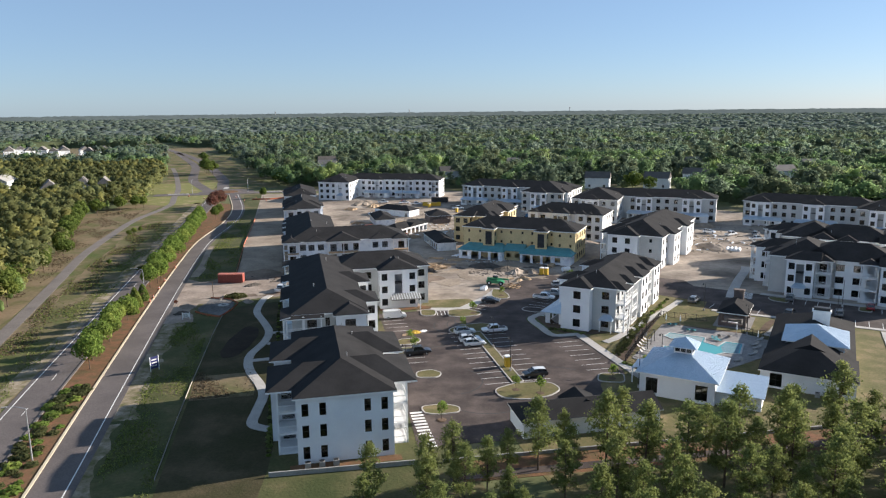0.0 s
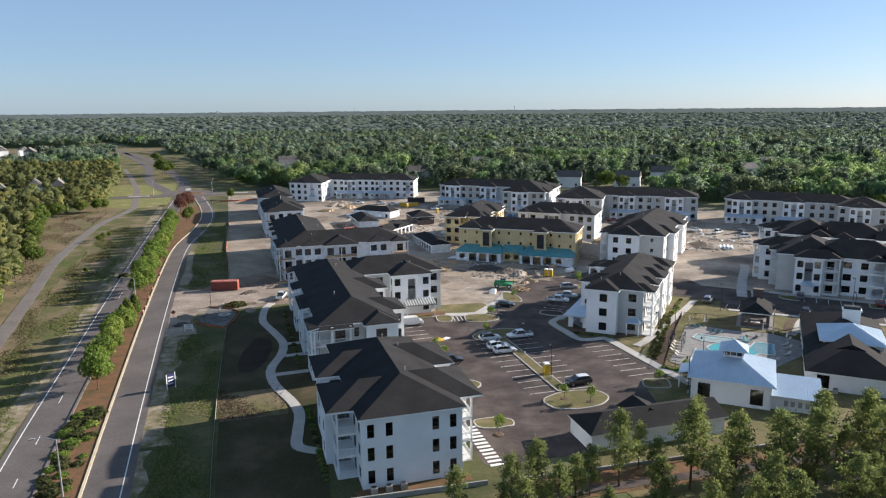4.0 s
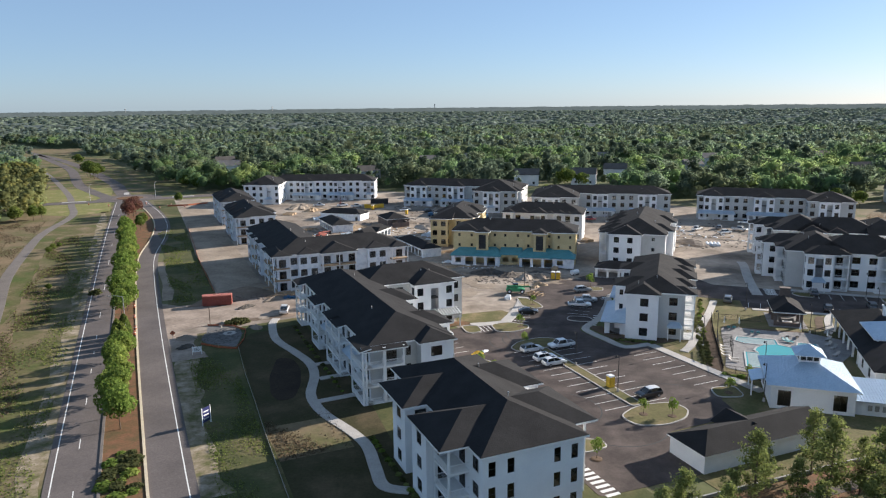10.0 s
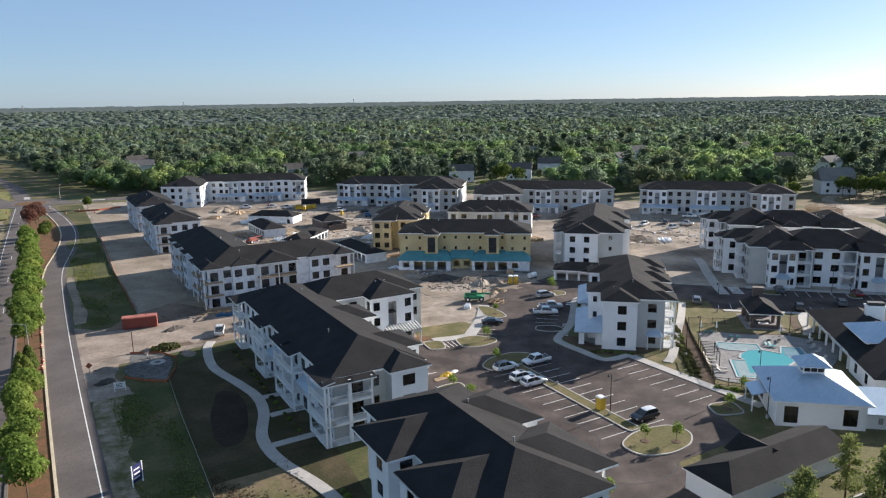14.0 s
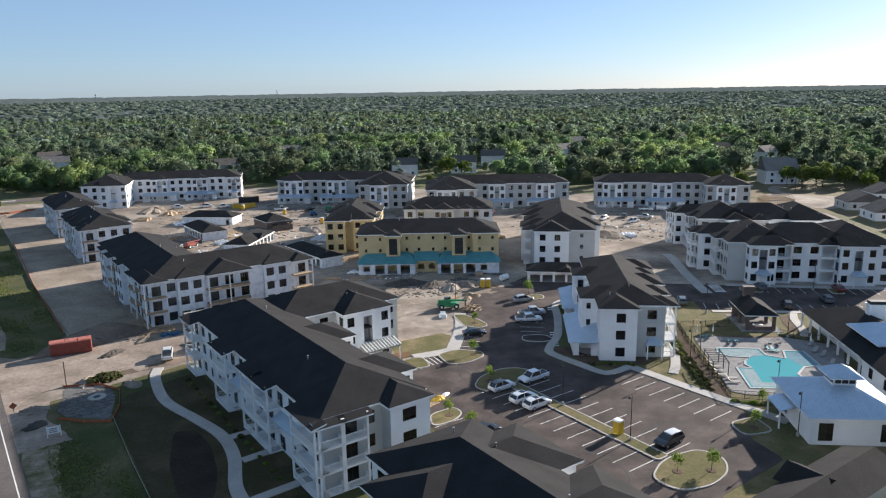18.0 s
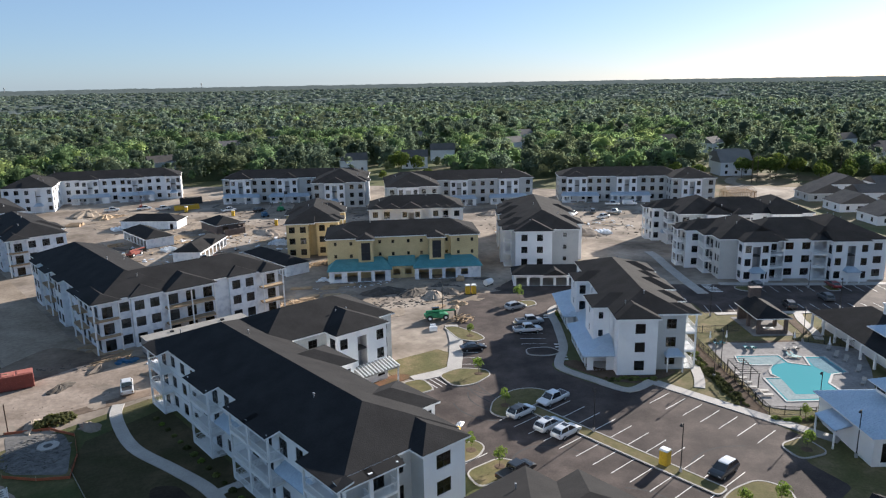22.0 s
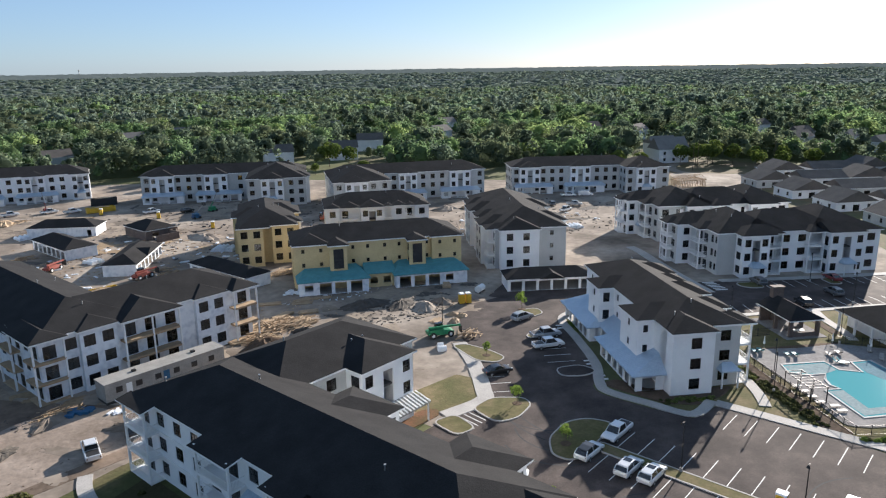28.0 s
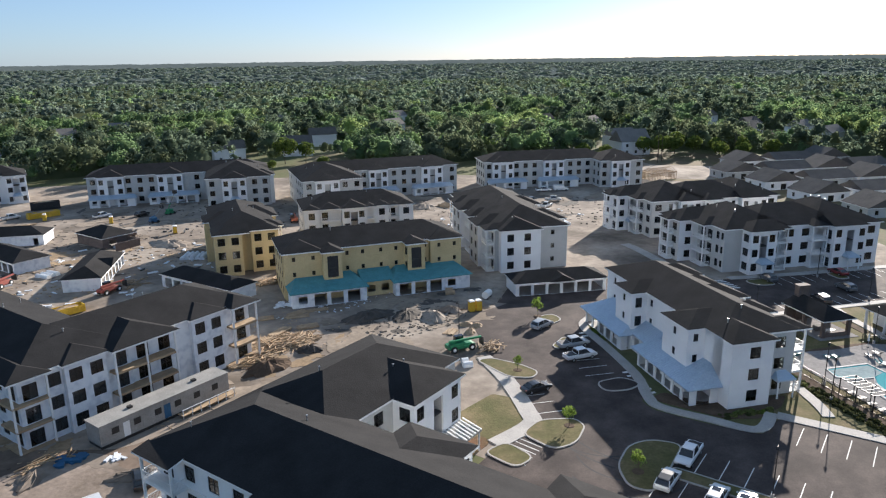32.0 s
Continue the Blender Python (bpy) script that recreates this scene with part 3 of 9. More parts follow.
# darkened sheet laid where the row of houses shades the grass
sheet("turf", [UV(0.6, 60), UV(1.2, 132), UV(2.4, 166), UV(6, 172), UV(18.6, 175), UV(19, 122), UV(17, 100), UV(15.4, 82), UV(12, 60)], 0.047, M["turf"], "mown turf darkened for shade between the swale and the houses")
sheet("verge", [UV(-10, 203), UV(2.5, 203), UV(2.5, 432), UV(-8, 432), UV(-4, 340), UV(-8, 300)], 0.045, M["grass"], "rough grass strip beside the road")
sheet("verge", [UV(-60, 10), UV(-29, 10), UV(-29.5, 200), UV(-28, 432), UV(-46, 432), UV(-53, 340), UV(-53, 250), UV(-49, 190), UV(-52, 60)], 0.035, M["verge"], "grass verge with sandy strips")
sheet("field_slope", [UV(-49, 170), UV(-53, 250), UV(-53, 340), UV(-48, 392), UV(-46, 432), UV(-90, 432), UV(-86, 345), UV(-74, 300), UV(-64, 260), UV(-60, 200), UV(-58, 150)], 0.03, M["field"], "dry brown slope with sparse grass")
sheet("median", [UV(-22.8, 10), UV(-15.6, 10), UV(-15.6, 70), UV(-17, 120), UV(-17.6, 200), UV(-16.6, 275), UV(-12, 312), UV(-10, 345), UV(-12, 390), UV(-22, 396), UV(-22.6, 200), UV(-22.6, 110)], 0.08, M["mulch"], "planted strip of red mulch between the roads", "median")
sheet("junction_green", [UV(-90, 452), UV(-30, 452), UV(-30, 520), UV(-110, 520)], 0.062, M["pale_lawn"], "open grass by the road junction")
sheet("yard", [UV(3.5, 205), UV(16, 205), UV(16, 432), UV(4.5, 432), UV(3, 340), UV(1.5, 270)], 0.06, M["sand"], "pale compacted yard beside unfinished houses", "yard")
sheet("site_drive", [UV(-12, 174), UV(-8, 181), UV(2, 184), UV(16, 184), UV(22, 184), UV(24, 190), UV(20, 199), UV(14, 203), UV(4, 200), UV(-5, 200), UV(-12, 208)], 0.065, M["gravel"], "pale gravel drive into the building site", "drive", r=2)
sheet("east_lawn", [AB(-30, 155), AB(-28, 196), AB(0, 200), AB(50, 196), AB(96, 180), AB(100, 120), AB(60, 60), AB(20, 60), AB(-18, 100)], 0.04, M["lawn"], "patchy young lawn round the clubhouse")


def road_line(name, pts, w, z, mat, label, category="road", steps=6):
    return solid(name, strip_geo([UV(*p) for p in pts], w, -0.2, z, steps), mat, label, category, kind="structure")


ROAD_R = [(-12.6, 8), (-12.8, 75), (-13.6, 120), (-14.4, 180), (-14.4, 240), (-13.2, 275), (-8.6, 312), (-6.6, 345), (-8, 380), (-14, 436)]
ROAD_L = [(-24.5, 8), (-24.9, 70), (-26, 110), (-26.2, 160), (-26.2, 200), (-26, 300), (-25, 380), (-24, 436)]
road_line("road", ROAD_R, 6.2, 0.09, M["road"], "worn grey asphalt carriageway beside the houses")
road_line("road", ROAD_L, 6.8, 0.09, M["road"], "worn grey asphalt carriageway beyond the planted strip")
road_line("road", [(-62, 445), (-40, 444), (0, 444), (60, 446), (140, 452)], 11, 0.095, M["road"], "cross street at the junction")
road_line("road", [(-22, 455), (-26, 500), (-31, 549), (-54, 680), (-84, 813), (-125, 960), (-200, 1200)], 8, 0.10, M["road"], "distant road between woods")
road_line("road", [(-30, 455), (-42, 500), (-52, 549), (-66, 680), (-90, 800), (-118, 930)], 7, 0.10, M["road"], "distant road between woods")
sheet("far_verge", [UV(-66, 452), UV(-70, 548), UV(-92, 690), UV(-116, 830), UV(-150, 990), UV(-108, 950), UV(-52, 830), UV(-28, 680), UV(-6, 560), UV(12, 470)], 0.06, M["verge"], "brown verge of the distant road")
sheet("field", [(-370, 830), (-400, 960), (-640, 960), (-560, 850), (-760, 850), (-760, 745), (-470, 745)], 0.05, M["field"], "dry open field beside a new street")
road_line("trail", [(-40, 60), (-43, 120), (-47.8, 187), (-50.5, 221), (-53.5, 258), (-53.6, 301), (-52.3, 341), (-45, 391), (-48, 430), (-53, 482), (-70, 590), (-84, 668)], 3.4, 0.09, M["trail"], "paved trail along the slope", "trail")


def offset_line(pts, d):
    line = smooth([UV(*p) for p in pts], 6)
    out = []
    for i, p in enumerate(line):
        a, b = Vector(line[max(0, i - 1)]), Vector(line[min(len(line) - 1, i + 1)])
        t = (b - a).normalized()
        out.append((p[0] - t.y * d, p[1] + t.x * d))
    return out


def paint_line(pts, d, w, z, dash=0, mat="paint", name="lane_line", label="white painted edge line", h=0.0):
    line = offset_line(pts, d)
    g = Geo()
    for i in range(len(line) - 1):
        if dash and i % 2:
            continue
        a, b = Vector(line[i]), Vector(line[i + 1])
        if dash:
            b = a + (b - a) * 0.4
        t = (b - a).normalized()
        n = Vector((-t.y, t.x)) * w / 2
        g.prism([tuple(a - n), tuple(b - n), tuple(b + n), tuple(a + n)], z - 0.05, z + h)
    solid(name, g, M[mat], label, "road marking", kind="structure")


paint_line(ROAD_R, -1.9, 0.16, 0.096)
paint_line(ROAD_R, 3.15, 0.4, 0.1, 0, "yellowpaint", "kerb", "cream concrete kerb of the planted strip", 0.12)
paint_line(ROAD_L, 2.5, 0.16, 0.096)
paint_line(ROAD_L, -0.4, 0.12, 0.096, 1, label="broken white lane line")
paint_line(ROAD_L, -3.5, 0.4, 0.1, 0, "trail", "kerb", "dark kerb of the planted strip", 0.12)

# the parking lot
LOT = [UV(37.3, 83.4), UV(54.6, 82.6), UV(57.6, 94.6), UV(72.6, 94.8), UV(74.4, 101), UV(81, 104), (42.4, 133), (36.2, 147.0), (30.5, 145.9), (27.2, 152.4), (24.8, 158.9), (25.6, 161.8), (28.2, 163.2), (32.0, 168.8), (36.2, 178.4), (40.4, 187.6), (45, 190.4), (54, 199.5), (42, 206), (28, 205), (19.5, 190), (14, 178), (8, 166), UV(52, 156), UV(40, 156), UV(40, 112), UV(38.2, 104)]
sheet("parking_lot", LOT, 0.07, M["asphalt"], "dark fresh asphalt parking lot", "parking lot", r=1.0)
sheet("street", [AB(-45, 206), AB(-31, 196), AB(-10, 193), AB(30, 190), AB(90, 186), AB(92, 206), AB(30, 205), AB(-8, 208), AB(-12, 214), AB(-40, 214)], 0.075, M["asphalt"], "dark asphalt street in front of the finished houses", "street")


def stalls(name, u0, u1, v0, n, step, label):
    """Stall lines, each a painted bar of its own."""
    for k in range(n):
        a, b = UV(u0, v0 + k * step), UV(u1, v0 + k * step)
        ob = solid(name, STALL_BAR, M["paint"], label, "road marking", group="parking stall lines", kind="structure")
        L = (Vector(b) - Vector(a)).length
        ob.matrix_basis = pose((a[0] + b[0]) / 2, (a[1] + b[1]) / 2, 0.072, 0, 0, math.degrees(math.atan2(b[1] - a[1], b[0] - a[0]))) @ Matrix.Diagonal((L, 1, 1, 1))


STALL_BAR = Geo().box(-0.5, -0.055, -0.03, 0.5, 0.055, 0.006).mesh("stall_line", M["paint"])
stalls("stall_line", 53.6, 58.9, 105.2, 12, 2.83, "white painted parking stall line")
stalls("stall_line", 61.0, 66.3, 105.2, 12, 2.83, "white painted parking stall line")
stalls("stall_line", 74.6, 80.0, 107.6, 7, 2.83, "white painted parking stall line")
stalls("stall_line", 40.4, 45.6, 119.5, 6, 2.83, "white painted parking stall line")
stalls("stall_line", 40.4, 45.6, 141.0, 4, 2.83, "white painted parking stall line")


def island(pts, label="kerbed island of patchy lawn in the parking lot", mat="lawn", r=1.6, group="parking islands"):
    pts = rounded(pts, r, 5)
    t = thing("parking_island", label, "parking island", *np.mean(pts, 0), group=group, kind="structure")
    c = Vector(np.mean(pts, 0))
    loc = [tuple(Vector(p) - c) for p in pts]
    area = sum(loc[i - 1][0] * loc[i][1] - loc[i][0] * loc[i - 1][1] for i in range(len(loc)))
    if area < 0:
        loc = loc[::-1]
    g = Geo()
    n = len(loc)
    inner = []
    for i in range(n):
        d = (Vector(loc[(i + 1) % n]) - Vector(loc[i - 1])).normalized()
        inner.append(tuple(Vector(loc[i]) + Vector((-d.y, d.x)) * 0.22))
    for i in range(n):
        j = (i + 1) % n
        a, b, cc, d = loc[i], loc[j], inner[j], inner[i]
        g.poly((*a, 0.05), (*b, 0.05), (*b, 0.22), (*a, 0.22))
        g.poly((*a, 0.22), (*b, 0.22), (*cc, 0.22), (*d, 0.22))
        g.poly((*d, 0.22), (*cc, 0.22), (*cc, 0.12), (*d, 0.12))
    part("kerb", g, M["concrete"], t, "pale concrete kerb")
    part("turf", Geo().prism(inner, 0.0, 0.19), M[mat], t, "patchy young grass")
    return t


island([UV(58.7, 104.6), UV(61.1, 104.6), UV(61.1, 136), UV(58.7, 136)], r=0.8)
island([UV(54.3, 102.4), UV(54.7, 98.2), UV(59.1, 96.5), UV(63.7, 97.2), UV(66.6, 99.8), UV(65.8, 103.4), UV(61.4, 104.4), UV(58.4, 104.2)], r=1.8)
island([UV(57.4, 141.8), UV(54.0, 139), UV(54.4, 136.2), UV(57, 135.8), UV(67, 136.5), UV(65.8, 140.6), UV(62.8, 142.4)], r=1.8)
island([(38.6, 124.2), (38.1, 119.9), (43.2, 119.6), (43.6, 124.6)])
island([(-3, 141.2), (1.6, 142.6), (2.4, 140.2), (0.2, 137.8), (-3.6, 137.0)])
island([(-3.2, 135.3), (2.6, 136.8), (4.6, 134.6), (1.2, 131.8), (-3, 131)])
island([(5.4, 165.4), (6.0, 159.8), (9.6, 159.2), (13.8, 161.6), (14.2, 164), (10, 166.8)])
island([(-1.6, 165), (2.6, 165.2), (3.0, 160.0), (-0.6, 159.6)])
island([(15.6, 187.6), (15.6, 179.4), (18.4, 176.8), (20.8, 178.0), (20.4, 181.9), (18.2, 187)])
island([(24.9, 170), (23.6, 167.0), (26.8, 164.9), (30.2, 165.2), (29.6, 168.8)], "kerbed asphalt-filled island beside the white house", "asphalt")
island([(29.7, 184.3), (29.6, 182.6), (34.0, 183.2), (34.6, 186.2)])
island([(34.7, 194.3), (38.4, 196.4), (41.2, 195.4), (40.4, 192.0), (36.4, 191.6)])
island([UV(40.3, 95.2), UV(40.3, 98.2), UV(44.6, 98.2), UV(46.9, 96.4), UV(46.4, 94.2), UV(42.6, 94.0)], "kerbed strip of lawn beside the near house", r=1.2)
island([UV(41.9, 111.2), UV(42.3, 114.4), UV(45.6, 115.0), UV(47.3, 112.6), UV(46.0, 110.4)], "kerbed strip of lawn beside the near house", r=1.2)



def walkway(pts, w, label="pale concrete footpath", steps=5, z=0.17):
    return solid("footpath", strip_geo(pts, w, -0.1, z, steps), M["concrete"], label, "footpath", kind="structure")


walkway([(-44.8, 176), (-45, 171), (-42.6, 160.3), (-37.5, 151.5), (-33.7, 144.5), (-32.1, 137.5), (-32, 129.5), (-30.8, 124.5), (-28.4, 119.5), (-24, 113), (-21.5, 108), (-20.2, 101.4), (-19, 96.4), (-15.6, 94.9)], 1.8, "winding concrete footpath through the grass")
for a, b in (((-31.8, 153.2), (-26, 155)), ((-32.4, 143.6), (-27, 145.4)), ((-31, 136), (-25, 138.4)), ((-30.4, 125.4), (-22.6, 128.4))):
    walkway([a, b], 1.5, "short concrete path to a house door", 1, 0.16)
walkway([(47.2, 121.6), (42.0, 134.4), (36.9, 147.6)], 2.0, "concrete footpath along the parking lot")
walkway([(36.9, 148.4), (31.2, 147), (28.6, 152.6), (26.3, 158.8), (27.4, 162), (32, 168), (36.8, 178), (41, 187.4), (46, 190)], 1.7, "concrete footpath round the white house")
walkway([(42.0, 143), (44.6, 146), (48.5, 152), (52.4, 158.2), (59.3, 169), (65.2, 179.1)], 1.7, "concrete footpath beside the pool fence")
walkway([(17.6, 188), (14.8, 179), (10.4, 169.5), (8.2, 166.6), (1, 165.6)], 2.6, "concrete footpath to the house entrance")
walkway([UV(37.4, 97.4), UV(37.4, 112)], 1.4, "concrete footpath beside the near house")
walkway([(81, 100), (88, 113), (97, 133), (105, 155)], 2.6, "concrete footpath beside the clubhouse")
# crosswalk bars
for k in range(12):
    a = UV(38.3, 83.6 + k * 1.14)
    solid("crosswalk_bar", Geo().box(-1.05, -0.3, -0.03, 1.05, 0.3, 0.008), M["paint"], "white painted crosswalk bar", "road marking", group="crosswalk", kind="structure", at=pose(a[0] + 0.9, a[1], 0.072, 0, 0, 18.5))


def rough_strip(name, u0, u1, v0, v1, z, mat, label, seed, wob=0.9, step=4.0):
    """A band with a ragged outline along the road."""
    rng = random.Random(seed)
    n = int((v1 - v0) / step)
    jit = [[rng.uniform(-wob, wob) for _ in range(n + 5)] for _ in range(2)]
    ease = [[(q[k] + 2 * q[k + 1] + 3 * q[k + 2] + 2 * q[k + 3] + q[k + 4]) / 5 for k in range(n + 1)] for q in jit]
    left = [UV(u0 + ease[0][k] * 0.4, v0 + k * step) for k in range(n + 1)]
    right = [UV(u1 + ease[1][k], v0 + k * step) for k in range(n + 1)]
    g = Geo()
    for k in range(n):
        g.prism([left[k], right[k], right[k + 1], left[k + 1]], -0.1, z)
    solid(name, g, M[mat], label, "ground", kind="structure")


rough_strip("sandy_shoulder", -11.0, -8.6, 50, 104, 0.06, "shoulder", "bare sandy shoulder of the road", 3, 1.5, 1.6)
rough_strip("sandy_shoulder", -11.0, -6.8, 104, 160, 0.06, "shoulder", "wide rutted sandy shoulder of the road", 6, 1.5, 1.6)
rough_strip("sandy_shoulder", -11.0, -5.0, 160, 179.2, 0.0605, "gravel", "churned pale sand beside the site drive", 7, 1.5, 1.6)
rough_strip("sandy_shoulder", -10.8, -8.6, 210, 262, 0.06, "sand", "bare sandy shoulder of the road", 4)
rough_strip("sandy_shoulder", -33.0, -29.4, 40, 400, 0.05, "shoulder", "dry sandy shoulder of the road", 5, 1.2, 2.0)
rough_strip("dry_grass", 1.2, 12.5, 110, 124, 0.05, "field", "dry tall grass on the verge", 8, 2.0)
rough_strip("dry_grass", -46, -42.0, 90, 330, 0.05, "field", "dry brown grass below the trail", 9, 2.5)
sheet("sand_patch", [(186, 284), (206, 310), (220, 300), (232, 287), (226, 272), (200, 266)], 0.06, M["dirt"], "brown open ground beyond the houses", r=4)
sheet("east_field", [(160, 352), (200, 344), (240, 352), (262, 322), (282, 264), (288, 200), (200, 180), (190, 262), (180, 292)], 0.035, M["field"], "dry grass and soil beyond the last houses")
walk_dirt = strip_geo([(236, 330), (226, 326), (216, 316), (214, 304), (224, 290)], 5, -0.1, 0.07, 5)
solid("dirt_track", walk_dirt, M["sand"], "sandy track across open ground", "track", kind="structure")
sheet("junction_lawn", [UV(-48, 392), UV(-29, 396), UV(-29, 438), UV(-78, 438), UV(-62, 404)], 0.05, M["pale_lawn"], "pale lawn at the road junction", r=3)


def disc(cx, cy, r, n=40):
    return [(cx + r * math.cos(2 * math.pi * k / n), cy + r * math.sin(2 * math.pi * k / n)) for k in range(n)]


JX, JY = UV(-20, 452)
solid("roundabout", Geo().prism(disc(JX, JY, 17), -0.2, 0.105), M["road"], "asphalt roundabout at the junction", "road", kind="structure")
solid("roundabout_apron", Geo().prism(disc(JX, JY, 9.5), -0.2, 0.16), M["brick"], "red-brown paved ring in the roundabout", "paving", kind="structure")
solid("roundabout_island", Geo().prism(disc(JX, JY, 7), -0.2, 0.3), M["mulch"], "mulched island in the roundabout", "traffic island", kind="structure")
for u, v, w, d in ((-20, 428, 3, 12), (-22, 476, 3, 12), (-48, 447, 12, 3), (8, 446, 12, 3)):
    x, y = UV(u, v)
    solid("splitter_island", Geo().prism(rounded([(-w / 2, -d / 2), (w / 2, -d / 2), (w / 2, d / 2), (-w / 2, d / 2)], 1.2), 0, 0.24), M["concrete"], "pale concrete splitter island at the junction", "traffic island", "splitter islands", "structure", pose(x, y, 0, 0, 0, 18.5))


def patches(name, n, seed, z, mat, label, poly, size=(2.5, 9)):
    """Irregular stains of soil in one sheet, spread over a stretch of the site."""
    rng = np.random.default_rng(seed)
    xs, ys = [p[0] for p in poly], [p[1] for p in poly]
    g = Geo()
    while n:
        x, y = rng.uniform(min(xs), max(xs)), rng.uniform(min(ys), max(ys))
        if not inside_poly(np.array([x]), np.array([y]), poly)[0]:
            continue
        n -= 1
        a, b, w = rng.uniform(*size), rng.uniform(*size) * 0.5, rng.uniform(0, 3.14)
        pts = []
        for k in range(18):
            t = 2 * math.pi * k / 18
            q = rng.uniform(0.62, 1.2)
            px, py = a * math.cos(t) * q, b * math.sin(t) * q
            pts.append((x + px * math.cos(w) - py * math.sin(w), y + px * math.sin(w) + py * math.cos(w)))
        g.prism(pts, 0.0, z + 0.0006 * n)
    solid(name, g, M[mat], label, "ground", kind="structure")


SITE = [(-40, 250), (-70, 390), (20, 380), (70, 330), (150, 290), (140, 236), (100, 262), (84, 240), (80, 270), (30, 262), (-8, 250)]
patches("soil_patch", 46, 11, 0.036, "rubble", "dark damp soil on the building site", SITE, (1.5, 6))
patches("sand_spread", 60, 12, 0.067, "sand", "pale sand spread over the building site", SITE)
NEAR_SITE = [(-30, 196), (-24, 214), (30, 226), (46, 212), (26, 200), (8, 186), (-8, 188)]
patches("soil_patch", 26, 13, 0.036, "rubble", "dark damp soil on the building site", NEAR_SITE, (1.0, 4))
patches("sand_spread", 26, 14, 0.0672, "sand", "pale sand spread over the building site", NEAR_SITE, (1.5, 6))
for k, (x, y, r, a0, a1) in enumerate(((13, 154, 6.5, 150, 300), (11.5, 153, 8.0, 170, 290), (15, 160, 7.0, 120, 260), (8, 132, 5.5, 20, 150), (24, 158, 16, 150, 200), (26, 158, 16, 150, 205), (30, 118, 9, 60, 170), (18, 112, 8, 200, 330), (10, 118, 7, 300, 420))):
    arc = [(x + r * math.cos(radians(a0 + (a1 - a0) * q / 7)), y + r * math.sin(radians(a0 + (a1 - a0) * q / 7))) for q in range(8)]
    solid("tyre_mark", strip_geo(arc, 0.22, 0.0, 0.0712 + 0.0002 * k, 3), M["shade"], "dark curved tyre mark on the asphalt", "tyre mark", "tyre marks", "structure")
# the street in front of the finished houses
def DL(x, y):
    """From the frame of the finished house by the street to the world."""
    c, s = math.cos(radians(-24.5)), math.sin(radians(-24.5))
    return (88.4 + c * x - s * y, 193.4 + s * x + c * y)


walkway([DL(2, -5.4), DL(20, -6.2), DL(44, -6.2)], 2.0, "concrete footpath in front of the apartment house", 3, 0.18)
walkway([(94, 222), (92.2, 216.2), (86.5, 203), (81.4, 190), (79, 183)], 2.6, "concrete footpath beside the apartment house", 4, 0.14)
island([DL(4.5, -7.6), DL(9.5, -7.6), DL(9.5, -12), DL(6, -12), DL(4.2, -10)], "kerbed lawn island in the street", r=1.4)
island([DL(25, -7.4), DL(28, -7.4), DL(28, -12), DL(25, -12)], "kerbed lawn island in the street", r=1.2)
for k in range(13):
    x = 10.4 + 2.8 * k
    if 24 < x < 29:
        continue
    ob = solid("stall_line", STALL_BAR, M["paint"], "white painted parking stall line", "road marking", group="parking stall lines", kind="structure")
    cx, cy = DL(x, -9.8)
    ob.matrix_basis = pose(cx, cy, 0.078, 0, 0, 65.5) @ Matrix.Diagonal((5.0, 1, 1, 1))
for k in range(6):
    cx, cy = DL(-1.2 + 0.1 * k, -6.2 - 1.1 * k)
    solid("crosswalk_bar", Geo().box(-1.4, -0.28, -0.03, 1.4, 0.28, 0.008), M["paint"], "white painted crosswalk bar", "road marking", group="crosswalk", kind="structure", at=pose(cx, cy, 0.078, 0, 0, -24.5))
for k in range(5):
    ob = solid("stall_line", STALL_BAR, M["paint"], "white painted parking stall line", "road marking", group="parking stall lines", kind="structure")
    ob.matrix_basis = pose(72 + 2.5 * k, 174.4 - 1.15 * k, 0.078, 0, 0, 62) @ Matrix.Diagonal((4.4, 1, 1, 1))
for k in range(7):
    solid("hatch_bar", Geo().box(-0.07, -1.9, -0.03, 0.07, 1.9, 0.007), M["paint"], "white painted hatch bar beside a stall", "road marking", group="hatched strip", kind="structure", at=pose(2.4 + 0.9 * k - 2, 161.4 + 0.35 * k, 0.074, 0, 0, 12))
sheet("mulch_bed", [UV(40, 160.6), UV(52.5, 160.6), UV(54.6, 159.2), UV(53.4, 157.4), UV(41, 158.4)], 0.09, M["mulch"], "mulch bed at the foot of the house", "mulch bed", r=0.8)
sheet("mulch_bed", [(84.6, 100), (91, 113), (100, 133), (108, 155), (111, 154), (103, 132), (94, 111), (88, 99)], 0.06, M["mulch"], "reddish bare strip beside the footpath", "mulch bed", r=1)
sheet("field_strip", [(90, 98), (96, 111), (105, 131), (113, 153), (150, 140), (130, 90)], 0.055, M["field"], "dry grass beyond the clubhouse")
sheet("wing_ground", [UV(50, 149), UV(62, 150), UV(74, 160), UV(74, 192), UV(50, 192)], 0.026, M["dirt"], "bare sandy ground beside the wing")
sheet("wing_lawn", [(-1.5, 174.4), (10, 176.8), (12.4, 172.6), (8.6, 167.8), (1.8, 166.8), (-2, 169)], 0.08, M["lawn"], "small patchy lawn beside the wing", "lawn", r=0.6)
patches("sand_spill", 7, 19, 0.118, "spoil", "orange-brown sand spilled between garages", [(-32, 298), (-24, 296), (-22, 306), (-30, 308)], (2, 5))
patches("track_marks", 40, 20, 0.124, "sand", "pale compacted tracks on the building site", [(-30, 285), (0, 288), (14, 330), (-10, 345), (-60, 352), (-56, 330), (-26, 322)], (2, 8))
